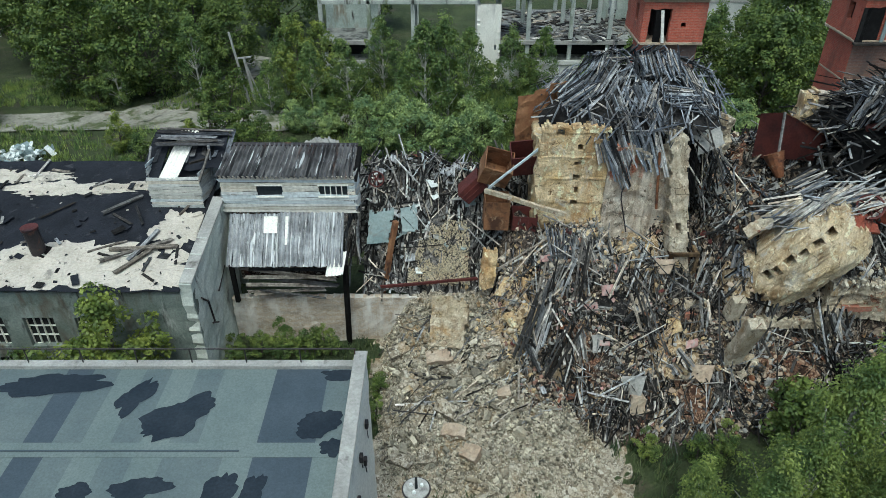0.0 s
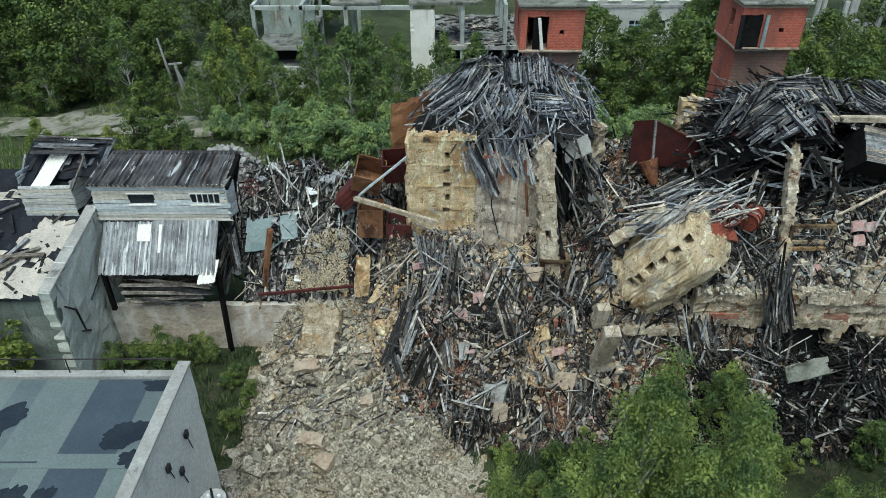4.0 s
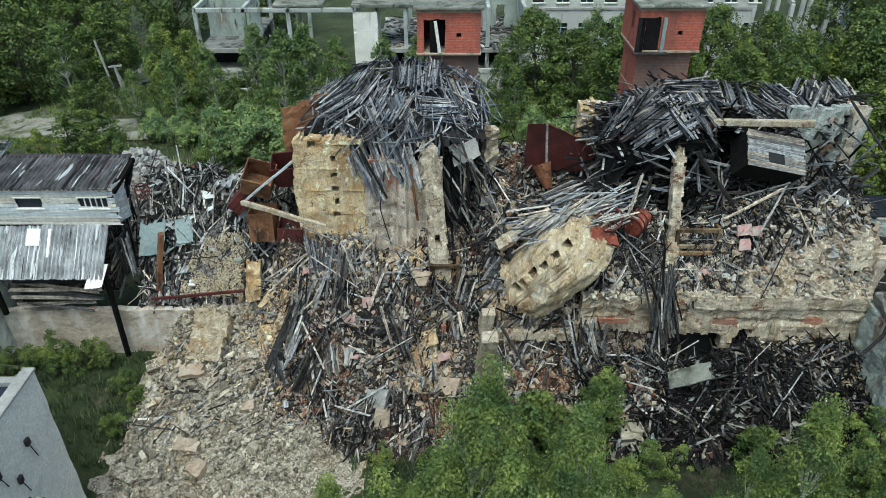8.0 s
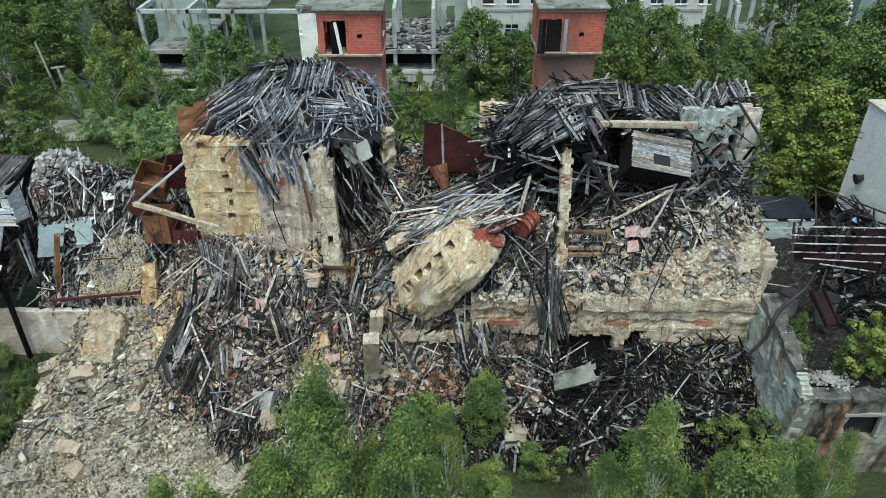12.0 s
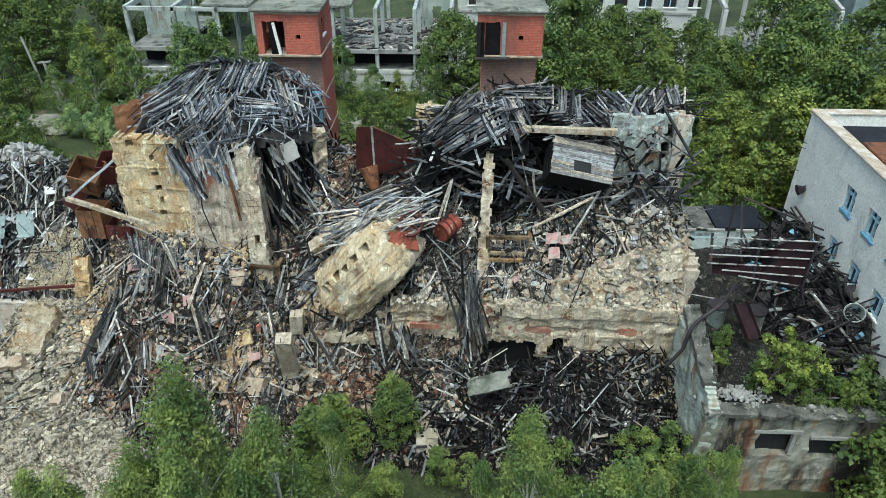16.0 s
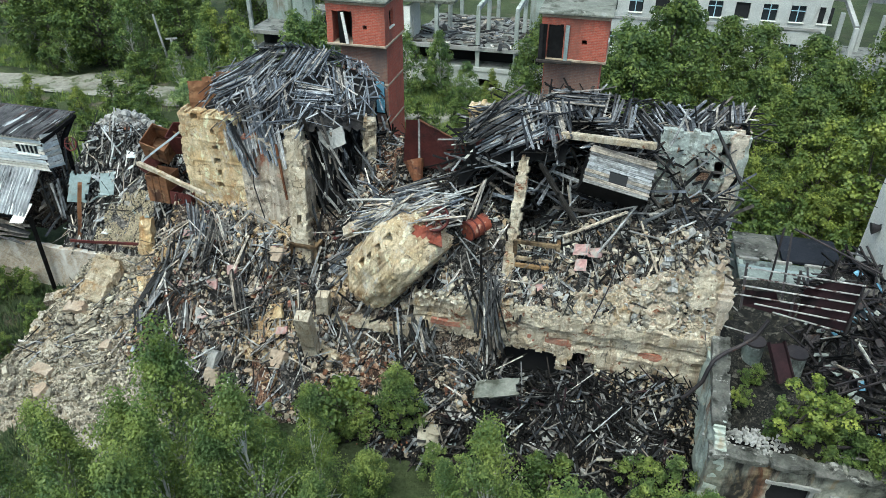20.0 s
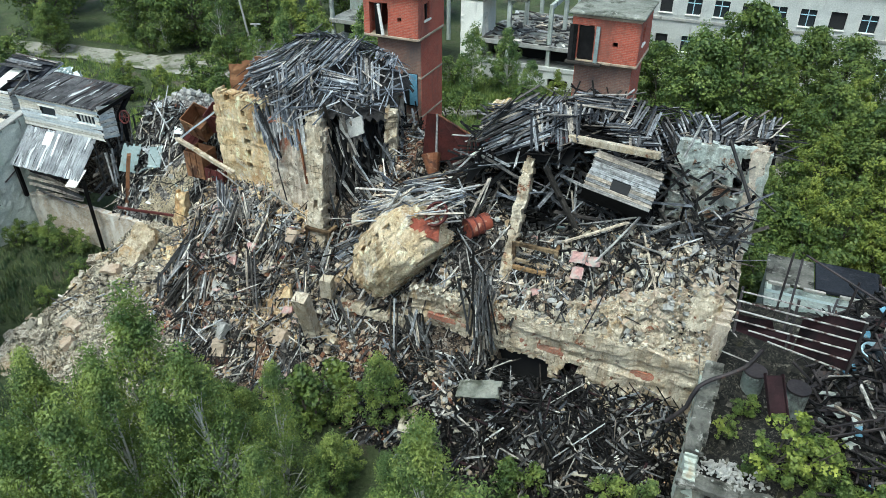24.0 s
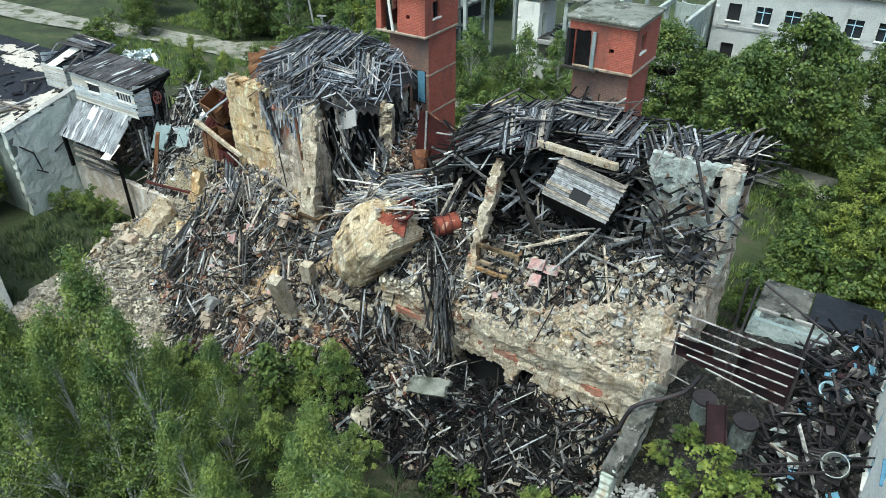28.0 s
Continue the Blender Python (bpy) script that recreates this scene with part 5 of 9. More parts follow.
roofpile = thing("collapsed_plank_roof", "collapsed roof of silver-grey weathered boards", "roof", at=(9.8, 35.5, 11))
lay_boards(roofpile, sp, M_ROOFWOOD, 300)
# boards that hang down over the front wall
hang = []
for i in range(7):
    hang += panel_boards((6.9 + 0.5 * i, 32.6 - 0.05 * i, 12.6 - 0.1 * i), (0.35 + rng1.normal(0, 0.1), -0.3 - 0.05 * rng1.random(), -1.0), (1, 0.05, 0.0), 5, rng1.uniform(2.0, 3.3), 0.125, rng1, 0.15)
hang += panel_boards((7.6, 32.0, 11.9), (0.42, -0.16, -1), (1, 0.1, 0.1), 7, 3.1, 0.12, rng1, 0.15)
hang += panel_boards((7.9, 33.5, 13.35), (0.5, -0.62, -1.0), (1, 0.25, 0.25), 8, 3.7, 0.12, rng1, 0.1, miss=0)
hang += panel_boards((9.2, 34.0, 13.65), (0.42, -0.62, -0.75), (1, 0.1, 0.08), 8, 2.7, 0.13, rng1, 0.12, miss=0)
hang += panel_boards((10.5, 35.9, 13.75), (0.22, -0.72, -0.62), (1, 0.02, -0.14), 22, 2.3, 0.13, rng1, 0.12, miss=0.05)
hang += panel_boards((9.4, 36.3, 14.3), (0.1, -0.7, -0.4), (1, 0.1, 0.06), 10, 1.7, 0.13, rng1, 0.15, miss=0.05)
hangers = thing("hanging_roof_boards", "grey roof boards hanging over the wall edge", "planks", at=(8.5, 32.2, 10))
lay_boards(hangers, hang, M_ROOFWOOD, 300)

# ---- fallen wall block with square holes ----
block = thing("fallen_wall_block", "toppled ochre masonry block with square openings", "ruin", at=(17.5, 28.2, 4))
bu = Vector((0.57, -0.2, 0.79)).normalized()
bv = Vector((-0.71, 0.27, 0.65))
bv = (bv - bu * bv.dot(bu)).normalized()
holes_b = [(1.2, 2.25), (1.7, 2.25), (2.45, 2.28), (3.15, 2.25), (3.95, 2.25), (4.6, 2.2)]


def block_face(a, b):
    """The barrel swell of the face, its torn courses, the upper strip and the far end that fall back."""
    swell = 0.95 * math.sin(max(0.0, min(1.0, (b + 0.1) / 3.2)) * math.pi) ** 0.75 * (0.6 + 0.4 * math.sin(max(0.0, min(1.0, a / 5.4)) * math.pi))
    return swell - 0.35 - 0.5 * max(0.0, b - 2.8) - 0.35 * max(0.0, a - 3.9) ** 1.6 + 0.16 * noise.noise((a * 0.9, b * 1.6, 1)) + 0.09 * noise.noise((a * 0.9, b * 2.6, 4)) + 0.06 * noise.noise((a * 0.6, b * 9.0, 8)) + 0.04 * noise.noise((a * 5, b * 7, 3))


slab("masonry", Vector((16.46, 28.23, 4.14)) - bv * 0.5, bu, bv, 5.7, 3.4, 1.9, M_BLOCK, block, keep=lambda a, b: (max(0.0, a - 4.3) / 1.35) ** 2 + (max(0.0, 1.3 - b) / 1.4) ** 2 < 1 and not any(abs(a - p) < 0.21 and abs(b - q) < 0.17 + 0.05 * (p < 2) for p, q in holes_b) and b < 3.25 - 0.45 * abs(noise.noise((a * 1.4, 3, 3))) - 0.35 * max(0.0, a - 3.8) and 0.55 * abs(noise.noise((b * 1.6, 2, 5))) < a < 5.6 - 0.5 * abs(noise.noise((b, 1, 7))) and b > 0.4 * abs(noise.noise((a * 1.2, 6, 1))) + 0.25 * max(0.0, 0.8 - a),
     bulge=block_face, rough=0.035, cell=0.1, label="bulging ochre masonry", seed=11)
# black box behind the square openings paints the shade in them
part("hole_lining", bm_box(0.6, 4.3, 2.2, 2.75, -1.0, -0.35), M_DARK, block).matrix_basis = Matrix.Translation(Vector((16.46, 28.23, 4.14)) - bv * 0.5) @ Matrix((bu, bv, bu.cross(bv))).transposed().to_4x4()
slab("top_slab", Vector((14.9, 29.5, 7.5)), (0.8, 0.05, 0.58), (-0.2, 0.75, 0.45), 3.0, 0.55, 0.4, M_LEDGE, block, keep=lambda a, b: not 1.4 < a < 1.6, cell=0.12, rough=0.06, label="grey concrete slab edge", seed=12)
slab("top_slab", Vector((16.5, 29.2, 8.2)), (0.8, 0.05, 0.62), (-0.2, 0.75, 0.45), 2.2, 0.45, 0.35, M_CONC, block, cell=0.12, rough=0.06, seed=13)
lay_boards(block, [((16.2 + 0.72 * t - 0.3 * q, 28.9 + 0.25 * q, 7.5 + 0.86 * t + 0.25 * q), (0.62 + 0.2 * (k % 3 - 1), -0.1, 0.78), (-0.6, -0.5, 0.6), 1.2 + 0.5 * (k % 4), 0.13, 0.05) for k, (t, q) in enumerate([(0.1, 0.2), (0.7, 0.5), (1.3, 0.1), (1.9, 0.6), (2.4, 0.2), (2.9, 0.5), (0.4, 0.7), (1.6, 0.8), (2.2, 0.9)])], M_PALEBOARD, 20, "lath")

# ---- second ruined mill block ----
mill2 = thing("ruined_mill_block", "burnt mill ruin with broken facade and caved-in roof", "ruin", at=(27, 32, 0))


def ledge_keep(a, b):
    top = 3.2 + 0.25 * noise.noise((a * 0.8, 2, 0))
    if b > top:
        return False
    for p, q, w, h in ((0.4, 0, 3.6, 1.05), (4.4, 0, 2.8, 0.95), (7.6, 0, 1.4, 0.8)):
        if p < a < p + w and b < h - 0.2 * abs(noise.noise((a * 2, 3, 1))):
            return False
    if a > 9.5 and b < 0.6 * noise.noise((a, 1, 8)) + 0.2:
        return False
    return not (abs(a - 8.3) < 0.35 and 0.9 < b < 1.25)


slab("wall", (18.9, 28.05, 2.6), (1, -0.02, 0), (0, 0, 1), 14.0, 3.5, 0.6, M_LEDGE, mill2, keep=ledge_keep, bulge=lambda a, b: (0.14 if b > 2.45 else 0) - (0.1 if 1.5 < b < 1.85 and noise.noise((a * 0.6, 3, 9)) > -0.1 else 0) + 0.1 * noise.noise((a * 0.7, b * 0.9, 0)) + (0.06 if noise.noise((a * 1.6, b * 1.8, 7)) > 0.1 else 0) - 0.5 * max(0.0, noise.noise((a * 0.4, 1, 4)) - 0.25) * (1 if b > 2 else 0.4), rough=0.04, cell=0.12, label="cracked rendered wall band with exposed brick", seed=21)
slab("wall", (27.5, 27.85, -0.2), (1, 0, 0), (0, 0, 1), 5.4, 3.2, 0.6, M_LEDGE, mill2, keep=lambda a, b: a > 1.6 * abs(noise.noise((b, 3, 0))) + b * 0.1, rough=0.16, cell=0.18, label="crumbling lower wall", seed=22)
slab("wall", (26.6, 28.3, 5.6), (1, -0.03, 0), (0, 0.35, 1), 6.2, 3.9, 0.5, M_LEDGE, mill2, keep=lambda a, b: b < 1.2 + a * 0.42 - 0.8 * abs(noise.noise((a * 0.9, 4, 0))), bulge=lambda a, b: 0.3 * (1 if noise.noise((a * 0.8, b * 0.8, 5)) > 0 else 0) + 0.15 * noise.noise((a * 2, b * 2, 5)), rough=0.1, cell=0.13, label="bulging broken plaster facade", seed=23)
# added black block for the unlit rooms behind the wall band
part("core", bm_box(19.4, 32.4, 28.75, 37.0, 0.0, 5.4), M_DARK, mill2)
slab("end_wall", (33.2, 28.2, -0.2), (0, 1, 0), (0, 0, 1), 9.0, 13.6, 0.55, M_PALEWALL, mill2, keep=lambda a, b: b < (8.1 + 0.16 * a if a < 5.5 else 13.4 - 0.25 * (a - 5.5)) - 0.5 * abs(noise.noise((a * 1.5, 4, 0))), rough=0.1, cell=0.2, label="broken end wall", seed=24)


def cross_keep(a, b):
    if b > 4.9 - 0.5 * abs(noise.noise((a * 1.3, 2, 0))):
        return False
    return not any(p < a + 0.1 * noise.noise((b * 3, 1, 2)) < q and u < b < w for p, q, u, w in ((2.75, 3.1, 3.7, 4.5), (2.55, 3.0, 2.5, 3.4), (2.6, 2.85, 0.5, 1.5), (3.2, 3.45, 1.2, 1.9)))


slab("cross_wall", (29.5, 33.75, 8.2), (1, 0.03, 0), (0, 0, 1), 3.9, 5.0, 0.4, M_CROSS, mill2, keep=cross_keep, bulge=lambda a, b: (0.12 if a > 2.4 and noise.noise((a * 2.2, b * 0.7, 6)) > 0 else 0) + (0.14 if a > 3.45 else 0), rough=0.05, cell=0.13, label="pale mint inner wall with torn brick end", seed=27)
slab("rear_wall", (33.3, 37.4, -0.2), (-1, 0, 0), (0, 0, 1), 13.6, 12.6, 0.5, M_PALEWALL, mill2, keep=lambda a, b: b < 12.3 - 0.5 * abs(noise.noise((a, 6, 0))), rough=0.1, cell=0.3, seed=25)
slab("rear_pier", (19.6, 36.9, 8.0), (1, 0, 0), (0, 0, 1), 0.8, 4.4, 0.7, M_YELLOW, mill2, keep=lambda a, b: b < 4.2 - 0.6 * abs(noise.noise((a * 3, 5, 0))), rough=0.12, cell=0.18, label="ochre masonry stub", seed=26)
slab("mill_pier", (22.95, 28.55, 6.0), (1, 0, 0), (0.04, 0.45, 1), 0.55, 6.85, 0.45, M_LEDGE, mill2, keep=lambda a, b: b < 6.75 - 0.5 * abs(noise.noise((a * 4, 2, 2))) and 0.2 * abs(noise.noise((b * 1.6, 4, 0))) < a < 0.55 - 0.2 * abs(noise.noise((b * 1.3, 8, 0))), bulge=lambda a, b: 0.15 * noise.noise((a * 2, b * 1.5, 3)), rough=0.08, cell=0.09, label="tall leaning masonry pier", seed=28)


def roof2(x, y):
    return 12.55 + 0.45 * np.sin(x * 0.55 + 0.5) + 0.35 * np.sin(y * 0.8 + x * 0.3) - 0.5 * smooth(y, 33.2, 32.0) - 0.5 * smooth(y, 32.4, 31.0) - 1.2 * smooth(x, 21.5, 19.8)


rng2 = np.random.default_rng(31)
grid_sheet("roof_deck", steps((20.2, 33.6, 0.3)), steps((31.3, 37.7, 0.3)), lambda x, y: roof2(x, y) - 0.25, M_CHAR, 0.3, 0.9, mill2, drop=lambda x, y: noise.noise((x * 0.45, y * 0.45, 3)) > 0.42 or (x > 29.2 and y < 34.2) or (y < 32.4 and x > 25.4))
sp = []
for x, y, deg, n, L in ((22.3, 34.2, 75, 18, 2.8), (24.8, 34.6, 100, 18, 2.6), (29.6, 35.6, 120, 20, 3.0), (27.2, 34.0, 60, 16, 2.6), (31.8, 36.6, 60, 12, 2.2), (30.8, 35.2, 95, 12, 2.0), (24.0, 33.4, 60, 14, 2.4), (21.6, 35.2, 15, 9, 2.6), (27.0, 36.2, 85, 16, 2.2), (32.4, 36.2, 90, 10, 2.0), (22.4, 36.4, 92, 12, 1.8), (25.4, 36.6, 8, 8, 2.8), (22.0, 32.6, 25, 14, 2.8), (24.2, 32.4, 110, 14, 2.4), (20.9, 33.2, 40, 12, 2.4), (23.0, 31.9, 20, 8, 2.6), (28.4, 33.2, 100, 12, 2.2)):
    sp += draped_panel(roof2, x, y, radians(deg), n + 5, L * 1.1, 0.12, rng2, 0.1, 0.42, miss=0.08)
roofpile2 = thing("collapsed_plank_roof", "burnt plank roof caved in over the mill", "roof", at=(27, 34.5, 12.3))
lay_boards(roofpile2, sp, M_DARKBOARD, 150)
sp = []
for i in range(560):
    x = rng2.uniform(19.6, 33.6)
    y = rng2.uniform(31.0 + 0.9 * float(smooth(x, 25.0, 26.5)) + 2.3 * float(smooth(x, 28.6, 30.5)), 37.9)
    z = float(roof2(x, y))
    ang = rng2.uniform(0, 3.14) if rng2.random() < 0.6 else rng2.normal(1.5 if x < 26 else 1.1, 0.35)
    sp.append(((x, y, z + rng2.uniform(-0.1, 0.35)), (math.cos(ang), math.sin(ang), rng2.normal(0, 0.16)), (rng2.normal(0, 0.5), rng2.normal(0, 0.5), 1), rng2.uniform(0.8, 3.2), rng2.uniform(0.05, 0.13), 0.035))
cut = int(len(sp) * 0.6)
lay_boards(roofpile2, sp[:cut], M_CHAR, 150)
lay_boards(roofpile2, sp[cut:], M_WOOD, 150)

hut = thing("fallen_timber_hut", "grey boarded hut box tipped on its side", "hut", at=(27.4, 30.9, 11.5))
ha, hb = Vector((0.97, 0.05, -0.22)).normalized(), Vector((0.12, 0.75, 0.62)).normalized()
hn = ha.cross(hb).normalized()
H0 = Vector((26.2, 30.0, 11.8))
sp = []
for i in range(11):
    s = H0 + hb * (0.17 * i + 0.08)
    for a0, a1 in (((0, 3.0),) if not 2 <= i <= 4 else ((0, 1.1), (1.9, 3.0))):
        sp.append((tuple(s + ha * (a0 + a1) / 2), tuple(ha), tuple(hn), a1 - a0, 0.165, 0.04))
lay_boards(hut, sp, M_HUTBOARD, 40, "board")
part("body", bm_box(0.03, 2.97, 0.03, 1.82, -1.4, -0.06), M_CHAR, hut).matrix_basis = Matrix.Translation(H0) @ Matrix((ha, hb, hn)).transposed().to_4x4()
win = part("window", bm_box(1.1, 1.9, 0.36, 0.83, -0.05, 0.0), M_DARK, hut)
win.matrix_basis = Matrix.Translation(H0) @ Matrix((ha, hb, hn)).transposed().to_4x4()
for k in range(5):
    g = part("glazing_bar", bm_box(1.1 + 0.2 * k - 0.02, 1.1 + 0.2 * k + 0.02, 0.36, 0.83, 0.0, 0.04), M_WOOD, win)
beam = thing("roof_beam", "long pale rust-stained beam across the ruin", "beam", at=(26, 31.9, 12.6))
part("beam", bm_bar((25.0, 32.0, 13.05), (29.1, 30.6, 13.55), 0.28, 0.3, bevel=0.03), M_LEDGE, beam)
part("beam", bm_bar((20.8, 32.6, 11.9), (25.2, 31.95, 13.0), 0.26, 0.3, bevel=0.03), M_REDSTEEL, beam, "rusty beam end")


# ---- roofless annex beside the second block ----
side = thing("roofless_annex", "low roofless annex with peeling mint walls", "building", at=(36, 25, 0))
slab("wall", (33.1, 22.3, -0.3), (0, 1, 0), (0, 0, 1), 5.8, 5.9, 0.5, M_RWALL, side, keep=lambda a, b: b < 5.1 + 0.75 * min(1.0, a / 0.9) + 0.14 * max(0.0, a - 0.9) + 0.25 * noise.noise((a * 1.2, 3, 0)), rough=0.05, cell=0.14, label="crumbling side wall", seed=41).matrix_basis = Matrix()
# front wall takes the copy toned down against direct sun
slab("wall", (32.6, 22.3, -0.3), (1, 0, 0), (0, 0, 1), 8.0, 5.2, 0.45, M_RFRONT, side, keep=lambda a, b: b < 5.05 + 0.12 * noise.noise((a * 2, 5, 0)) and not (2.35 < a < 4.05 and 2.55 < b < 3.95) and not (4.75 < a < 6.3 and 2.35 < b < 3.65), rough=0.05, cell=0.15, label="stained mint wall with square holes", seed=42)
for x0, x1, z0, z1 in ((34.9, 36.7, 2.2, 3.7), (37.3, 38.95, 2.0, 3.4)):
    w = part("window", bm_box(x0, x1, 22.68, 22.74, z0, z1), M_DARK, side)
    part("jamb", bm_box(x1 - 0.22, x1 - 0.05, 22.3, 22.5, z0 + 0.1, z1 - 0.05, 0.01), M_CONC, w)
    part("lintel", bm_box(x0 - 0.1, x1 + 0.1, 22.22, 22.36, z1 - 0.08, z1 + 0.12, 0.02), M_CONC, w)
slab("wall_top", (32.5, 22.05, 4.86), (1, 0, -0.004), (0, 1, 0), 8.1, 0.75, 0.22, M_DIRTYTOP, side, keep=lambda a, b: 0.15 * abs(noise.noise((a * 2, 3, 6))) < b < 0.72 - 0.25 * abs(noise.noise((a * 1.6, 9, 6))), rough=0.07, cell=0.12, label="mossy broken wall top", seed=44)
slab("wall_top", (32.5, 23.1, 5.3), (0.04, 1, 0.14), (1, 0, 0), 4.6, 0.7, 0.3, M_DIRTYTOP, side, keep=lambda a, b: 0.12 * abs(noise.noise((a * 2, 3, 1))) < b < 0.68 - 0.2 * abs(noise.noise((a * 2, 9, 1))), rough=0.08, cell=0.12, label="broken mortar wall top", seed=43)


def h_side(x, y):
    return 4.3 + 0.5 * np.sin(x * 0.9) * np.sin(y * 0.8) + 0.35 * smooth(y, 27, 30)


M_SOIL = rubble("mossy_black_roof_dirt", [(0, (0.006, 0.006, 0.006)), (0.6, (0.018, 0.017, 0.015)), (0.9, (0.05, 0.045, 0.035)), (1, (0.14, 0.13, 0.11))], [((0.07, 0.065, 0.015), 0.5, 0.55, 0.65)])
grid_sheet("roof_dirt", steps((33.0, 40.3, 0.3)), steps((22.6, 35, 0.3)), h_side, M_SOIL, 0.2, 1.2, side)
rngR = np.random.default_rng(51)
pts = np.stack([rngR.normal(34.2, 0.62, 240), rngR.normal(23.2, 0.3, 240), np.zeros(240)], 1)
pts[:, 2] = h_side(pts[:, 0], pts[:, 1]) + 0.25 + 0.35 * np.exp(-((pts[:, 0] - 34.2) / 0.7) ** 2)
whitepile = thing("rubble_pile", "small heap of white broken bricks", "rubble", at=(34.2, 23.2, 4.5))
lay_stones(whitepile, pts + rngR.normal(0, 0.06, (240, 3)), rngR.uniform(0.1, 0.28, 240), M_CONC, rngR, 160, "brick")

# ---- steel rack leaning beside the ruin ----
M_PLUM = surf("purple_brown_steel", (0.016, 0.007, 0.009), (0.032, 0.013, 0.016), 1.0, [((0.05, 0.028, 0.028), 1.5, 0.57, 0.7), ((0.008, 0.006, 0.007), 0.9, 0.5, 0.62)], rough=0.85, bumpy=0.3)
rack = thing("steel_rack", "collapsed dark steel rack with pale rails", "rack", at=(36, 27.4, 4))
M_PALERAIL = surf("flaking_pale_paint", (0.3, 0.28, 0.27), (0.52, 0.5, 0.47), 2.0, [((0.06, 0.035, 0.032), 2.5, 0.5, 0.6)], bumpy=0.2)
A, B = Vector((33.28, 27.78, 9.9)), Vector((37.52, 27.1, 10.2))
CL, CR = Vector((0.06, -0.55, -1.55)), Vector((0.0, 0.0, -2.35))


def rack_at(f, g):
    """A place on the leaning rack: f from end to end, g from the top rail down."""
    return (A + CL * g).lerp(B + CR * g, f)


back = Vector((0, 0.08, -0.03))
for name, outline in (("back_sheet", ((0.0, 0.6), (0.3, 0.5), (0.34, 0.72), (0.52, 0.68), (0.5, 1.02), (0.02, 1.0))), ("back_sheet", ((0.53, 0.3), (0.72, 0.06), (0.99, 0.02), (1.0, 1.0), (0.53, 1.0)))):
    bm = bmesh.new()
    bm.faces.new([bm.verts.new(rack_at(f, g) + back) for f, g in outline])
    bmesh.ops.solidify(bm, geom=bm.faces[:], thickness=0.03)
    part(name, bm, M_PLUM, rack, "dark purple-brown steel sheet")
for f0, f1, g0, g1 in ((0.0, 1.0, 0.0, 0.0), (-0.03, 0.98, 0.24, 0.2), (-0.02, 0.97, 0.47, 0.38), (-0.04, 0.95, 0.72, 0.58), (0.12, 0.96, 0.86, 0.78), (0.3, 0.93, 0.96, 1.0)):
    part("rail", bm_bar(rack_at(f0, g0) + Vector((0, -0.05, 0)), rack_at(f1, g1) + Vector((0, -0.05, 0)), 0.05, 0.045), M_PALERAIL, rack, "pale angle rail")
for f in (0.0, 0.46, 0.99):
    part("post", bm_bar(rack_at(f, -0.1), rack_at(f, 1.05), 0.09, 0.09), M_DARKSTEEL, rack)
for x, y0 in ((33.5, 27.3), (37.5, 27.2), (35.3, 27.4)):
    part("leg", bm_bar((x, y0, 4.2), (x, y0, 8.6), 0.12, 0.12), M_DARKSTEEL, rack)
for p, q in (((35.2, 28.6, 8.0), (35.3, 30.4, 10.3)), ((34.9, 30.0, 7.6), (34.9, 30.2, 10.6)), ((35.4, 30.6, 10.4), (38.9, 29.4, 9.4)), ((37.4, 30.4, 6), (37.5, 30.4, 9.8))):
    part("pipe", bm_tube(p, q, 0.05, seg=6), M_DARKSTEEL, rack)
chute = thing("steel_chute", "dark brown steel chute lying in the annex", "scrap", at=(35.6, 27, 4))
part("chute", bm_bar((35.25, 27.7, 6.3), (35.75, 26.5, 5.2), 0.7, 0.1, bevel=0.02), M_PLUM, chute)
for k in (-0.36, 0.36):
    part("side_plate", bm_bar((35.25 + k * 0.9, 27.7 + k * 0.3, 6.4), (35.75 + k * 0.9, 26.5 + k * 0.3, 5.3), 0.04, 0.24), M_PLUM, chute)
tank = thing("mint_tank", "stained mint green steel tanks under the rack", "tank", at=(35, 29, 4))
for x, y in ((34.7, 28.7), (36.4, 28.3)):
    part("tank", bm_tube((x, y, 4.0), (x, y, 5.5), 0.45, 0.45, 20), M_DECK, tank)
    part("rim", bm_tube((x, y, 5.46), (x, y, 5.56), 0.48, 0.48, 20), M_DARKSTEEL, tank)
basin = thing("blue_basin", "round pale blue basin on the scrap heap", "basin", at=(38.9, 30.15, 6.5))
bm = bm_tube((38.9, 30.15, 6.55), (38.9, 30.1, 6.95), 0.4, 0.55, 24)
bmesh.ops.delete(bm, geom=[f for f in bm.faces if len(f.verts) > 4 and f.calc_center_median().z > 6.8], context="FACES")
bmesh.ops.solidify(bm, geom=bm.faces[:], thickness=0.05)
part("bowl", bm, M_LIGHTBLUE, basin)
part("water", bm_tube((38.9, 30.15, 6.7), (38.9, 30.14, 6.74), 0.44, 0.44, 24), M_WET, basin)


def h_scrap(x, y):
    return 4.2 + 2.6 * smooth(x, 36.9, 39.4) * smooth(y, 23.5, 26.5)


scrap = thing("scrap_heap", "dark scrap metal heap with blue and white sheets", "scrap", at=(39, 28.5, 4))
grid_sheet("scrap_bed", steps((36.6, 40.3, 0.25)), steps((23.4, 34.8, 0.25)), h_scrap, M_SOOTBED, 0.5, 1.2, scrap)
sp = []
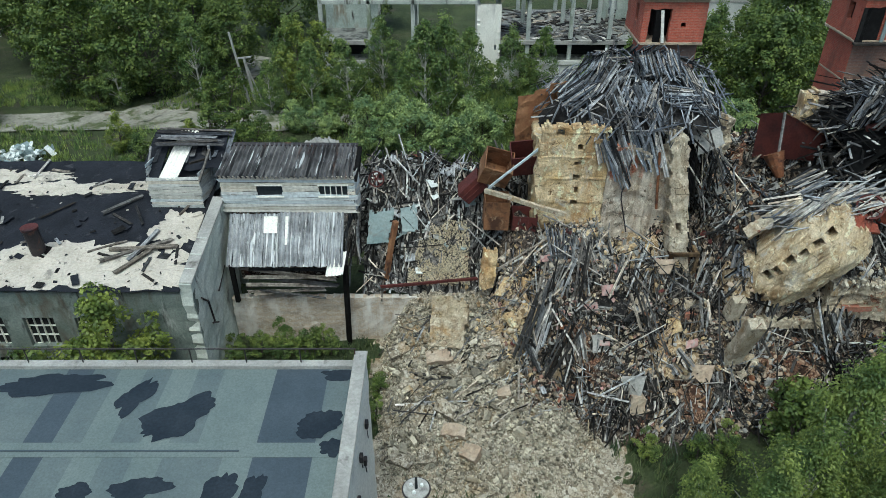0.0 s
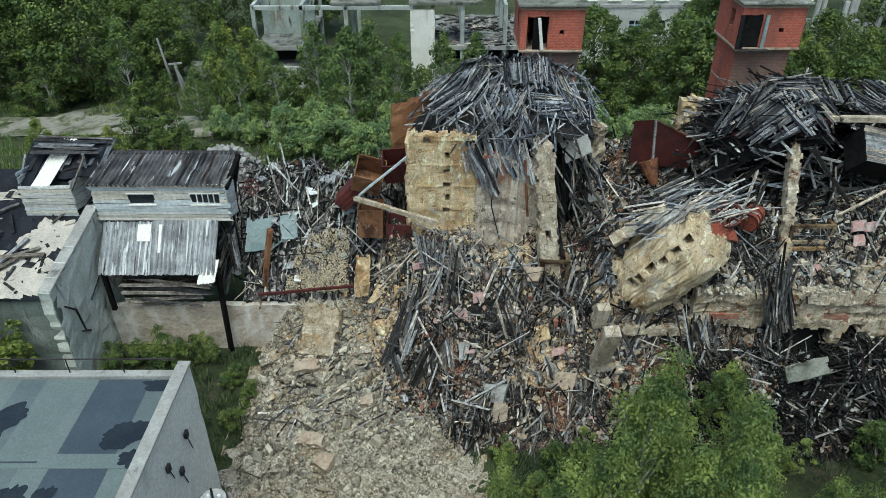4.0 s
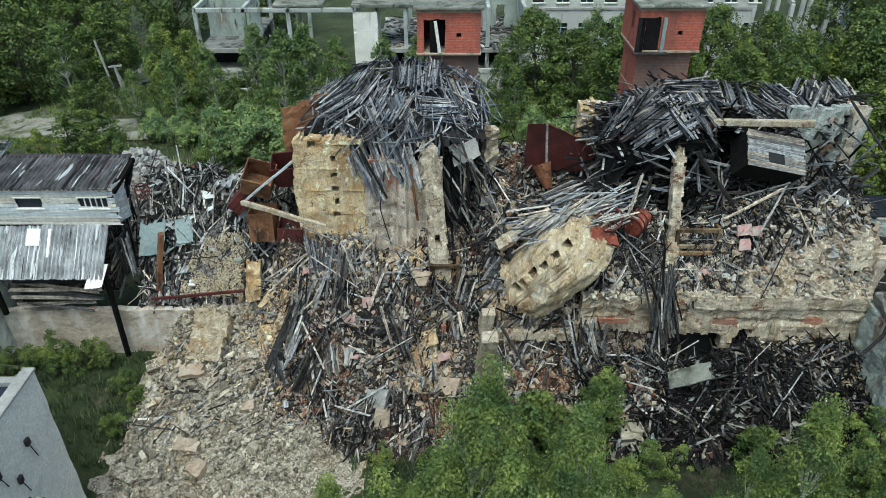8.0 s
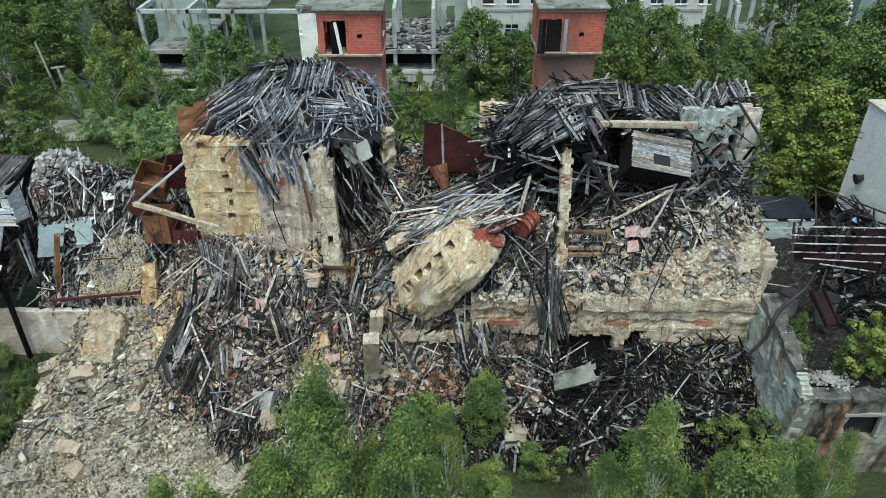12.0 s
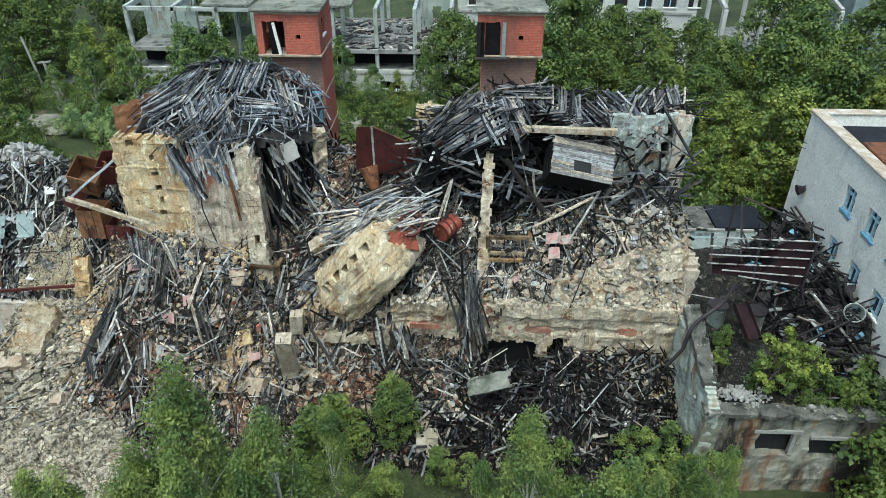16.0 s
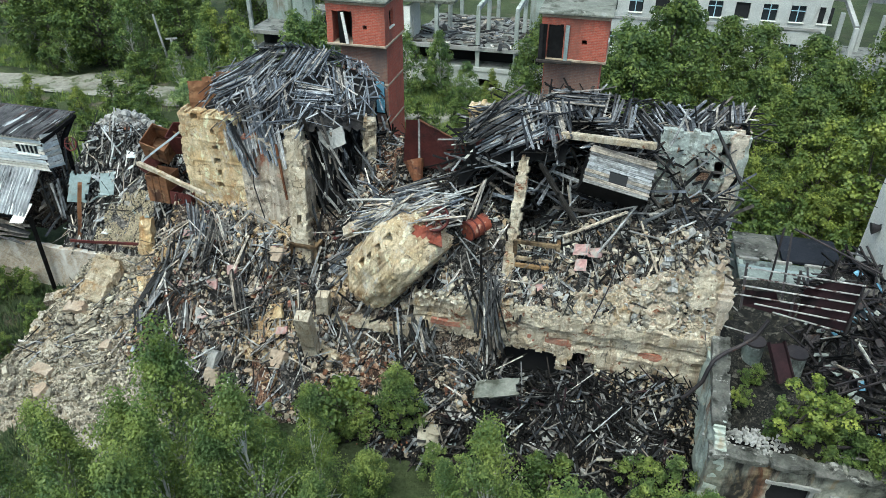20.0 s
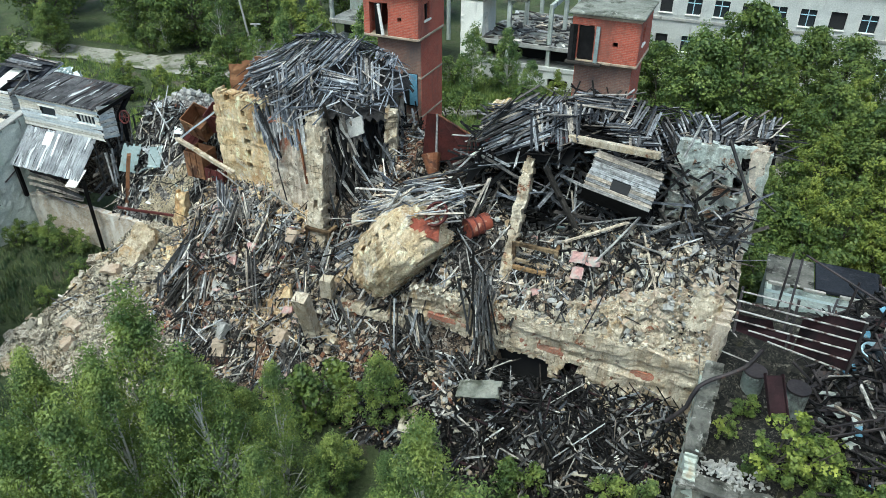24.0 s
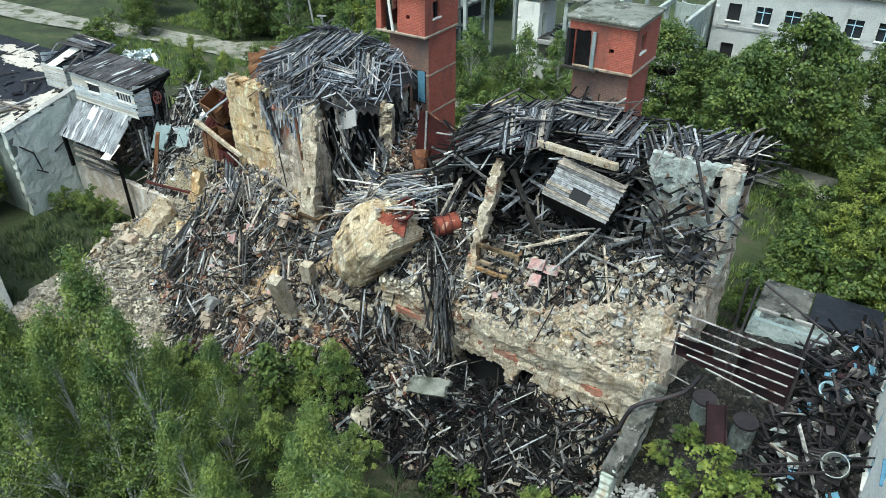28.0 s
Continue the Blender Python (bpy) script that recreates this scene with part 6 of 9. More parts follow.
for i in range(340):
    x, y = rngR.uniform(37.0, 40.2), rngR.uniform(23.6, 34.6)
    a = rngR.uniform(0, 3.14)
    sp.append(((x, y, float(h_scrap(x, y)) + rngR.uniform(0, 0.7)), (math.cos(a), math.sin(a), rngR.normal(0, 0.5)), (0, 0, 1), rngR.uniform(0.5, 2.6), rngR.uniform(0.05, 0.14), 0.05))
lay_boards(scrap, sp[:170], M_DARKSTEEL, 170, "bar")
lay_boards(scrap, sp[170:], M_CHAR, 100)


def lay_sheets(parent, n, box, fn, mats, rng, lo=0.25, hi=0.8, lift=0.12, tilt=0.45, name="sheet_piece"):
    """Broken flat pieces strewn on a heap."""
    for i in range(n):
        x, y = rng.uniform(box[0], box[1]), rng.uniform(box[2], box[3])
        z = float(fn(x, y)) + lift + rng.uniform(0, 0.15)
        a = rng.uniform(0, 3.14)
        turn = frame_of(np.array([[math.cos(a), math.sin(a), rng.normal(0, tilt)]]), np.array([[rng.normal(0, tilt), rng.normal(-0.25, tilt), 1]]))[0]
        L = rng.uniform(lo, hi)
        size = np.array([L, L * rng.uniform(0.45, 0.9), rng.uniform(0.03, 0.07)])
        m = Matrix(np.vstack([np.hstack([turn * size, np.array([[x], [y], [z]])]), [0, 0, 0, 1]]).tolist())
        child(name, board_mesh(int(rng.integers(0, 10)), mats[int(rng.integers(0, len(mats)))]), parent, "", m)


lay_sheets(scrap, 120, (37.4, 40.1, 24, 33), h_scrap, [M_DIRTYCONC, M_BLUE, M_DARKSTEEL, M_CHAR, M_DIRTYCONC, M_CHAR, M_PLUM, M_DARKSTEEL, M_CHAR, M_SOOTBED, M_DARKSTEEL, M_SOOTBED], rngR, 0.2, 0.7, 0.4)

ladder = thing("steel_ladder", "dark rusty steel ladder lying on the scrap", "ladder", at=(38.2, 25.8, 6.6))
for k in (0.0, 0.4):
    part("rail", bm_bar((37.2, 25.6 - k, 6.2 - 0.3 * k), (39.4, 26.1 - k, 7.3 - 0.3 * k), 0.06, 0.08), M_DARKSTEEL, ladder)
for i in range(7):
    p = Vector((37.2, 25.6, 6.2)).lerp(Vector((39.4, 26.1, 7.3)), (i + 0.5) / 7)
    part("rung", bm_tube(p, p + Vector((0, -0.4, -0.12)), 0.025, seg=6), M_DARKSTEEL, ladder)
pail = thing("white_pail", "dented white enamel pail on the scrap", "pail", at=(39.5, 26.2, 7.0))
bm = bm_tube((39.6, 26.3, 6.8), (39.4, 25.9, 7.35), 0.34, 0.44, 18)
bmesh.ops.delete(bm, geom=[f for f in bm.faces if len(f.verts) > 4 and f.calc_center_median().z > 7.1], context="FACES")
bmesh.ops.solidify(bm, geom=bm.faces[:], thickness=0.03)
part("body", bm, M_DIRTYCONC, pail)

# ---- white two-storey building ----
white = thing("white_building", "two-storey whitewashed building with pale blue windows", "building", at=(50, 26, 0))
WY = [30.65 - 2.25 * i for i in range(8)]


def white_keep(a, b):
    y = 36.5 - a
    return not any(abs(y - w) < 0.5 and (6.95 < b < 8.35 or 9.6 < b < 11.0 or 3.2 < b < 4.6) for w in WY)


slab("wall", (40.35, 36.5, -0.2), (0, -1, 0), (0, 0, 1), 24.5, 12.6, 0.45, M_WHITEWALL, white, keep=white_keep, rough=0.015, cell=0.25, label="whitewashed wall with water stains", wander=0.06)
slab("wall", (62, 36.5, -0.2), (-1, 0, 0), (0, 0, 1), 21.65, 12.6, 0.45, M_WHITEWALL, white, rough=0.015, cell=0.6, wander=0.05)
part("wall", bm_box(40.8, 62, 12, 12.4, -0.2, 12.4), M_WHITEWALL, white)
part("wall", bm_box(61.6, 62, 12.4, 36.0, -0.2, 12.4), M_WHITEWALL, white)
part("roof", bm_box(40.8, 61.6, 12.4, 36.05, 11.6, 11.8), M_TAR, white, "black felt roof")
part("coping", bm_box(40.25, 40.9, 12, 36.6, 12.38, 12.52, 0.03), M_OLDBRICK, white, "weathered brick coping")
part("coping", bm_box(40.9, 62, 36.0, 36.6, 12.38, 12.52, 0.03), M_OLDBRICK, white)
part("roof_patch", bm_box(41.6, 44.5, 31.2, 33.4, 11.8, 12.1, 0.05), M_RUST, white, "orange-brown roof hatch")
for y in WY:
    for z0, z1 in ((7.05, 8.25), (9.7, 10.9), (3.3, 4.5)):
        w = part("window", bm_box(40.56, 40.6, y - 0.46, y + 0.46, z0, z1), M_GLASS, white)
        for s in (-0.48, -0.05, 0.4):
            part("frame", bm_box(40.42, 40.54, y + s, y + s + 0.08, z0 - 0.05, z1 + 0.05), M_LIGHTBLUE, w)
        for z in (z0 - 0.06, z0 + 0.8, z1 - 0.02):
            part("frame", bm_box(40.43, 40.53, y - 0.48, y + 0.48, z, z + 0.08), M_LIGHTBLUE, w)
        part("sill", bm_box(40.28, 40.45, y - 0.55, y + 0.55, z0 - 0.12, z0 - 0.05), M_BLUE if z0 > 9 else M_WHITEWALL, w)
lamp = thing("wall_lamp", "dark round lamp on the white wall", "lamp", at=(40.2, 35.0, 8.6))
part("shade", bm_tube((40.35, 34.9, 8.7), (39.95, 34.9, 8.6), 0.12, 0.3, 16), M_DARKSTEEL, lamp)
part("bracket", bm_tube((40.4, 34.9, 8.9), (40.1, 34.9, 8.75), 0.04, seg=6), M_DARKSTEEL, lamp)
for z in (10.8, 10.5, 9.2):
    part("wire_hook", bm_tube((40.3, 36.0, z), (39.9, 36.3, z + 0.05), 0.02, seg=5), M_DARKSTEEL, white)
shed = thing("flat_shed", "low mint-walled shed with black felt roof", "shed", at=(37.8, 38, 0))
part("wall", bm_box(35.0, 40.25, 36.7, 36.95, -0.2, 4.4, 0.02), M_TEAL, shed)
part("wall", bm_box(35.0, 35.25, 36.95, 40.2, -0.2, 4.4, 0.02), M_MINT, shed)
part("wall", bm_box(40.0, 40.3, 36.95, 40.2, -0.2, 4.4, 0.02), M_MINT, shed)
part("roof", bm_box(37.3, 40.4, 37.65, 40.4, 4.4, 4.6, 0.02), M_TAR, shed, "black felt roof")
part("roof", bm_box(34.9, 37.25, 37.65, 40.4, 4.4, 4.5, 0.02), M_DIRTYTOP, shed)
part("terrace", bm_box(34.9, 40.3, 35.0, 37.6, 4.1, 4.38, 0.03), M_DECK, shed, "pale mint concrete deck")
for x in (35.2, 36.9, 38.6, 40.0):
    part("kerb_stone", bm_box(x - 0.15, x + 0.9 if x < 39 else x + 0.25, 37.45, 37.62, 4.38, 4.55, 0.02), M_CONC, shed)


# ---- the two brick towers ----
def tower(x0, x1, y0, depth, xo0, xo1, doors, bands, label):
    t = thing("brick_tower", label, "tower", at=((x0 + x1) / 2, y0 + depth / 2, 0))
    y1 = y0 + depth
    part("shaft", bm_box(x0, x1, y0, y1, -0.3, 14.05, 0.02), M_SOOTBRICK, t, "soot-stained brick shaft front")
    part("shaft_side", bm_box(x1, x1 + 0.03, y0 + 0.02, y1, -0.3, 14.05), M_TOWER, t)
    part("shaft_side", bm_box(x0 - 0.03, x0, y0 + 0.02, y1, -0.3, 14.05), M_TOWER, t)
    h0, h1, z0, z1 = y0 - 0.45, y1 + 0.12, 14.2, 16.35
    slab("head_wall", (xo0, h0, z0), (1, 0, 0), (0, 0, 1), xo1 - xo0, z1 - z0, 0.3, M_TOWER, t, keep=lambda a, b: not (doors[0] < a < doors[1] and b < 1.85) and not (abs(a - 2.3) < 0.12 and abs(b - 0.95) < 0.1), rough=0.012, cell=0.12)
    slab("head_wall", (xo1, h0 + 0.3, z0), (0, 1, 0), (0, 0, 1), h1 - h0 - 0.3, z1 - z0, 0.3, M_TOWER, t, keep=lambda a, b: not (0.5 < a < 1.25 and 0.85 < b < 1.85), rough=0.012, cell=0.12)
    slab("head_wall", (xo0, h1, z0), (0, -1, 0), (0, 0, 1), h1 - h0 - 0.3, z1 - z0, 0.3, M_TOWER, t, keep=lambda a, b: not (1.9 < a < 2.6 and 0.85 < b < 1.85), rough=0.012, cell=0.12)
    part("head_wall", bm_box(xo0 + 0.3, xo1 - 0.3, h1 - 0.3, h1, z0, z1), M_TOWER, t)
    # black box paints the shade within the tower head
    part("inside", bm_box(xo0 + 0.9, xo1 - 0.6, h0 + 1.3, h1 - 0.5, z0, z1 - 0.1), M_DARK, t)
    part("floor_band", bm_box(xo0 - 0.05, xo1 + 0.05, h0 - 0.05, h1, 14.05, 14.2, 0.03), M_TANWALL, t, "pale worn floor slab edge")
    part("lintel_band", bm_box(xo0 - 0.02, xo1 + 0.02, h0 - 0.02, h1, z1, z1 + 0.18, 0.02), M_TANWALL, t)
    part("roof_slab", bm_box(xo0 - 0.18, xo1 + 0.18, h0 - 0.25, h1 + 0.15, z1 + 0.18, z1 + 0.34, 0.04), M_LICHEN, t, "lichen-grey concrete roof slab")
    for z in bands:
        part("floor_band", bm_box(x0 - 0.04, x1 + 0.06, y0 - 0.03, y1, z, z + 0.13, 0.02), M_TANWALL, t)
    w = part("window", bm_box(xo1 - 0.2, xo1 - 0.15, h0 + 0.8, h0 + 1.55, z0 + 0.85, z0 + 1.85), M_DARK, t)
    part("sill", bm_box(xo1 - 0.05, xo1 + 0.08, h0 + 0.72, h0 + 1.62, z0 + 0.76, z0 + 0.85, 0.01), M_WHITEWALL, w)
    part("frame", bm_box(xo1 - 0.12, xo1 - 0.05, h0 + 1.1, h0 + 1.16, z0 + 0.85, z0 + 1.85), M_WOOD, w)
    return t, h0


t1, h0 = tower(11.4, 14.15, 39.5, 3.0, 10.8, 14.25, (0.35, 1.5), (11.7, 9.3, 6.9), "red brick hoist tower with open doorway")
d = part("door", bm_box(11.95, 12.12, h0 - 0.12, h0 - 0.04, 14.2, 15.95, 0.01), M_WHITEWALL, t1, "pale loose door leaf")
d.matrix_basis = Matrix.Translation((12, 39, 14.2)) @ Matrix.Rotation(radians(-8), 4, "Y") @ Matrix.Translation((-12, -39, -14.2))
part("door", bm_box(11.5, 11.9, h0 + 0.02, h0 + 0.07, 14.2, 15.95, 0.01), M_CHAR, t1)
# black plate on the shaft, painted as the unlit door opening
part("doorway", bm_box(13.0, 13.95, 39.44, 39.5, 10.0, 12.0), M_DARK, t1)
part("door", bm_box(13.45, 13.95, 39.36, 39.43, 10.1, 12.0, 0.01), M_BLUE, t1, "faded blue door")
t2, h0 = tower(23.1, 26.1, 39.85, 3.0, 22.85, 26.35, (0.35, 1.25), (11.7, 9.3), "red brick hoist tower with boarded doorway")
part("door", bm_box(23.25, 24.05, h0 + 0.05, h0 + 0.1, 14.2, 15.95, 0.01), M_CHAR, t2, "charred boarded door")
for x, m in ((22.78, M_DARKBOARD), (24.14, M_TEAL), (22.98, M_CHAR)):
    part("door_leaf", bm_box(x, x + 0.2, h0 - 0.14, h0 - 0.05, 14.1, 16.0, 0.01), m, t2, "blue-grey hanging door leaf")
part("balcony_beam", bm_box(22.7, 24.6, h0 - 0.35, h0 - 0.05, 14.0, 14.14, 0.02), M_CHAR, t2)

# ---- concrete frame of the building behind ----
hulk = thing("concrete_frame_ruin", "stripped concrete frame building, roofless upper floor", "building", at=(4, 78, 0))
M_FLOORDEB = surf("littered_concrete_floor", (0.22, 0.22, 0.2), (0.34, 0.34, 0.31), 1.0, [((0.06, 0.06, 0.055), 0.8, 0.5, 0.64)], bumpy=0.8, dist=0.1)
for x0, x1 in ((-12.4, -7.2), (5.8, 20.6)):
    part("floor_slab", bm_box(x0, x1, 72, 84, 4.15, 4.45, 0.03), M_FLOORDEB, hulk)
    part("floor_slab", bm_box(x0, x1, 72, 84, 2.1, 2.35, 0.03), M_FLOORDEB, hulk)
    part("edge_beam", bm_box(x0, x1, 71.8, 72.0, 4.05, 4.5, 0.03), M_CONC, hulk)
    part("edge_beam", bm_box(x0, x1, 71.8, 72.0, 1.95, 2.4, 0.03), M_WHITEBRICK, hulk)
    # black filler between the slabs, for the shade under the floors
    part("core", bm_box(x0 + 0.4, x1 - 0.4, 74.2, 83.5, 0, 4.1), M_DARK, hulk)


def base_keep(a, b):
    return not (2.0 < a % 5.2 < 4.2 and 0.6 < b < 1.5)


slab("plinth_wall", (-12.4, 71.9, -0.3), (1, 0, 0), (0, 0, 1), 5.2, 2.3, 0.3, M_WHITEBRICK, hulk, keep=base_keep, rough=0.02, cell=0.3)
slab("plinth_wall", (5.8, 71.9, -0.3), (1, 0, 0), (0, 0, 1), 14.8, 2.3, 0.3, M_WHITEBRICK, hulk, keep=base_keep, rough=0.02, cell=0.3)
for x in (-12.2, -7.4, -3.0, 8.6, 12.9, 16.8, 20.4):
    for y in (72.2, 78, 83.8):
        part("column", bm_box(x - 0.2, x + 0.2, y - 0.2, y + 0.2, -0.2, 8.0, 0.03), M_DIRTYCONC, hulk)
    part("cross_beam", bm_box(x - 0.18, x + 0.18, 72.0, 84, 8.0, 8.5, 0.03), M_DIRTYCONC, hulk)
for x0, x1, y in ((-12.2, -3.0, 72.2), (-12.2, -3, 83.8), (-3.0, 3.4, 83.8), (-3, 3.5, 72.2), (12.9, 20.4, 83.8), (5.8, 8.6, 83.8)):
    part("roof_beam", bm_box(x0, x1, y - 0.2, y + 0.2, 8.0, 8.4, 0.03), M_DIRTYCONC, hulk)
part("roof_slab", bm_box(-4.5, 0.5, 72, 78, 8.5, 8.75, 0.03), M_LICHEN, hulk)
part("roof_slab", bm_box(3.3, 10.5, 71.8, 76, 8.5, 8.8, 0.03), M_LICHEN, hulk)
slab("panel_wall", (-12.4, 76.5, 4.4), (1, 0, 0), (0, 0, 1), 5.6, 4.2, 0.25, M_MINT, hulk, rough=0.02, cell=0.4, label="pale mint panel wall")
slab("panel_wall", (3.4, 72.0, -0.2), (1, 0, 0), (0, 0, 1), 2.4, 8.2, 0.3, M_WHITEWALL, hulk, keep=lambda a, b: not (1.7 < a < 2.0 and 3.5 < b < 4.3), rough=0.015, cell=0.2, label="white stair tower wall", wander=0.06)
slab("panel_wall", (5.8, 72.0, -0.2), (0, 1, 0), (0, 0, 1), 4.0, 8.2, 0.3, M_WHITEWALL, hulk, keep=lambda a, b: not (0.8 < a < 1.7 and 4.4 < b < 7.0), rough=0.015, cell=0.2)
slab("panel_wall", (3.4, 76.0, -0.2), (0, -1, 0), (0, 0, 1), 4.0, 8.2, 0.3, M_WHITEWALL, hulk, rough=0.015, cell=0.3)
slab("panel_wall", (17.0, 80.0, 4.4), (1, 0, 0), (0, 0, 1), 3.6, 3.6, 0.25, M_MINT, hulk, keep=lambda a, b: not (1.2 < a < 2.2 and b < 2.4), rough=0.02, cell=0.3)
slab("panel_wall", (20.6, 72.2, 4.4), (0, 1, 0), (0, 0, 1), 11.5, 4.0, 0.25, M_MINT, hulk, keep=lambda a, b: not (1.2 < a % 4 < 2.6 and 0.8 < b < 2.8), rough=0.02, cell=0.3)
rngB = np.random.default_rng(61)
sp = []
for i in range(260):
    x, y = rngB.uniform(5.8, 20.4), rngB.uniform(72, 83.5)
    a = rngB.uniform(0, 3.14)
    sp.append(((x, y, 4.55), (math.cos(a), math.sin(a), 0.05), (0, 0, 1), rngB.uniform(0.4, 2), rngB.uniform(0.15, 0.5), 0.08))
litter = thing("floor_litter", "broken boards littering the open upper floor", "rubble", at=(13, 78, 4.45))
lay_boards(litter, sp, M_WOOD, 150)

# ---- long white building ----
block2 = thing("long_white_building", "long white brick building with broken windows", "building", at=(33, 86, 0))
LX0, LX1 = 20.9, 46.6
wins = [LX0 + 1.2 + 2.62 * i for i in range(10)]


def long_keep(a, b):
    x = LX0 + a
    return not any(x0 < x < x0 + 1.3 and (7.2 < b < 8.8 or 3.4 < b < 5.0) for x0 in wins)


slab("wall", (LX0, 80, -0.2), (1, 0, 0), (0, 0, 1), LX1 - LX0, 10.6, 0.4, M_WHITEBRICK, block2, keep=long_keep, rough=0.015, cell=0.2, wander=0.06)
slab("wall", (LX0, 92, -0.2), (0, -1, 0), (0, 0, 1), 12, 10.6, 0.4, M_WHITEBRICK, block2, rough=0.015, cell=0.6)
slab("wall", (LX1, 80, -0.2), (0, 1, 0), (0, 0, 1), 12, 10.6, 0.4, M_WHITEBRICK, block2, rough=0.015, cell=0.6)
part("roof", bm_box(LX0 - 0.3, LX1 + 0.3, 79.7, 92, 10.4, 10.7, 0.04), M_LICHEN, block2)
# black filler behind the windows, painted as unlit rooms
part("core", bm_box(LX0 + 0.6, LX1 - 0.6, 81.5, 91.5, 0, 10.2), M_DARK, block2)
part("string_course", bm_box(LX0, LX1, 79.9, 80.0, 6.2, 6.5, 0.02), M_CONC, block2)
for i, x0 in enumerate(wins):
    for z0 in (7.0, 3.2):
        w = part("window", bm_box(x0 + 0.02, x0 + 1.28, 80.18, 80.22, z0, z0 + 1.58), M_GLASS if i % 3 else M_DARK, block2)
        part("sill", bm_box(x0 - 0.08, x0 + 1.38, 79.86, 80.06, z0 - 0.1, z0 - 0.01, 0.01), M_WHITEWALL, w)
        if i % 3:
            part("frame", bm_box(x0 + 0.6, x0 + 0.68, 80.08, 80.16, z0, z0 + 1.58), M_LIGHTBLUE, w)
            part("frame", bm_box(x0, x0 + 1.3, 80.08, 80.16, z0 + 1.05, z0 + 1.12), M_LIGHTBLUE, w)
frame2 = thing("concrete_frame_ruin", "bare concrete portal frames on a littered deck", "building", at=(54, 78, 0))
part("floor_slab", bm_box(47.4, 60, 74, 88, 2.6, 2.9, 0.03), M_FLOORDEB, frame2)
# black filler under the deck in place of its shade
part("core", bm_box(48, 59.5, 76, 88, 0, 2.5), M_DARK, frame2)
for x in (47.8, 51.6, 55.4, 59.2):
    for y in (74.4, 80, 86):
        part("column", bm_box(x - 0.2, x + 0.2, y - 0.2, y + 0.2, -0.2, 8.2, 0.03), M_WHITEBRICK, frame2)
    part("roof_beam", bm_bar((x, 74.4, 8.2), (x, 80.2, 9.4), 0.36, 0.4), M_CONC, frame2)
    part("roof_beam", bm_bar((x, 80.2, 9.4), (x, 86, 8.2), 0.36, 0.4), M_CONC, frame2)
endhall = thing("grey_panel_hall", "pale grey panel hall with dark bracing", "building", at=(68, 82, 0))
part("wall", bm_box(61, 76, 76, 90, -0.2, 9.5, 0.05), M_TEAL, endhall)
part("roof", bm_box(60.8, 76.2, 75.8, 90.2, 9.5, 9.8, 0.05), M_CONC, endhall)
for x in (62.5, 65.5):
    part("brace", bm_bar((x, 75.95, 8.8), (x + 1.2, 75.95, 6.2), 0.12, 0.08), M_DARKSTEEL, endhall)
    part("brace", bm_bar((x + 2.4, 75.95, 8.8), (x + 1.2, 75.95, 6.2), 0.12, 0.08), M_DARKSTEEL, endhall)
shed2 = thing("long_shed", "dark shed with pale corrugated roof", "shed", at=(-56, 92, 0))
part("wall", bm_box(-66, -47, 88.5, 96, -0.2, 2.8, 0.05), M_DARKBED, shed2)
corrugated("roof", (-66.4, 88, 2.7), (0, 1, 0.35), (1, 0, 0), 8, 19.8, M_TEAL, shed2, 0.8, 0.06)
part("gable_block", bm_box(-46.5, -41, 92, 98, -0.2, 5, 0.05), M_TANWALL, shed2, "tan brick gable")
for i in range(6):
    part("post", bm_box(-65 + 3.4 * i, -64.8 + 3.4 * i, 88.0, 88.2, -0.2, 2.7), M_WHITEWALL, shed2)
pole = thing("utility_pole", "leaning grey wooden utility pole", "pole", at=(-19.6, 66.2, 0))
part("pole", bm_tube((-18.9, 66.2, -0.2), (-19.8, 66.0, 7.0), 0.14, 0.1, 10), M_CONC, pole)
pole2 = thing("utility_pole", "short concrete pole with cross arm", "pole", at=(-19.0, 67.5, 0))
part("pole", bm_tube((-18.6, 67.2, -0.2), (-19.1, 67.2, 4.2), 0.17, 0.14, 10), M_CONC, pole2)
part("cross_arm", bm_bar((-19.7, 67.2, 4.15), (-18.4, 67.2, 4.3), 0.2, 0.16, bevel=0.02), M_CONC, pole2)
part("brace", bm_bar((-18.0, 67.4, -0.1), (-19.0, 67.25, 3.6), 0.14, 0.14), M_CONC, pole2)
pole3 = thing("utility_pole", "bare wooden pole among the trees", "pole", at=(-14.6, 74, 0))
part("pole", bm_tube((-14.4, 74, -0.2), (-14.8, 74, 5.6), 0.14, 0.11, 10), M_BARK, pole3)
dump = thing("rubbish_pile", "dumped white and pale blue rubbish on the grass", "rubbish", at=(-34.5, 53.5, 0))
sacks = np.stack([rngB.normal(-35.0, 1.0, 60), rngB.normal(53.4, 0.9, 60), rngB.uniform(0.2, 0.9, 60)], 1)
lay_stones(dump, sacks[:30], rngB.uniform(0.4, 0.9, 30), M_WHITE, rngB, 30, "bag")
lay_stones(dump, sacks[30:], rngB.uniform(0.3, 0.8, 30), M_TEAL, rngB, 30, "bag")
lay_sheets(dump, 14, (-36, -32.5, 52, 55.5), h_ground, [M_WHITE, M_TEAL], rngB, 0.5, 1.3, 0.5)
moundB = thing("gravel_heap", "pale grey heap of rubble behind the annex", "rubble", at=(-8.2, 43.5, 0))
grid_sheet("mound", steps((-13, -3, 0.4)), steps((38.5, 49, 0.4)), lambda x, y: 6.0 * np.clip(1 - ((x + 8.2) / 4.6) ** 2 - ((y - 43.6) / 5) ** 2, -0.1, 1), M_GREYBED, 0.5, 0.9, moundB)
pts = np.stack([rngB.normal(-8.2, 1.7, 260), rngB.normal(43.0, 1.7, 260)], 1)
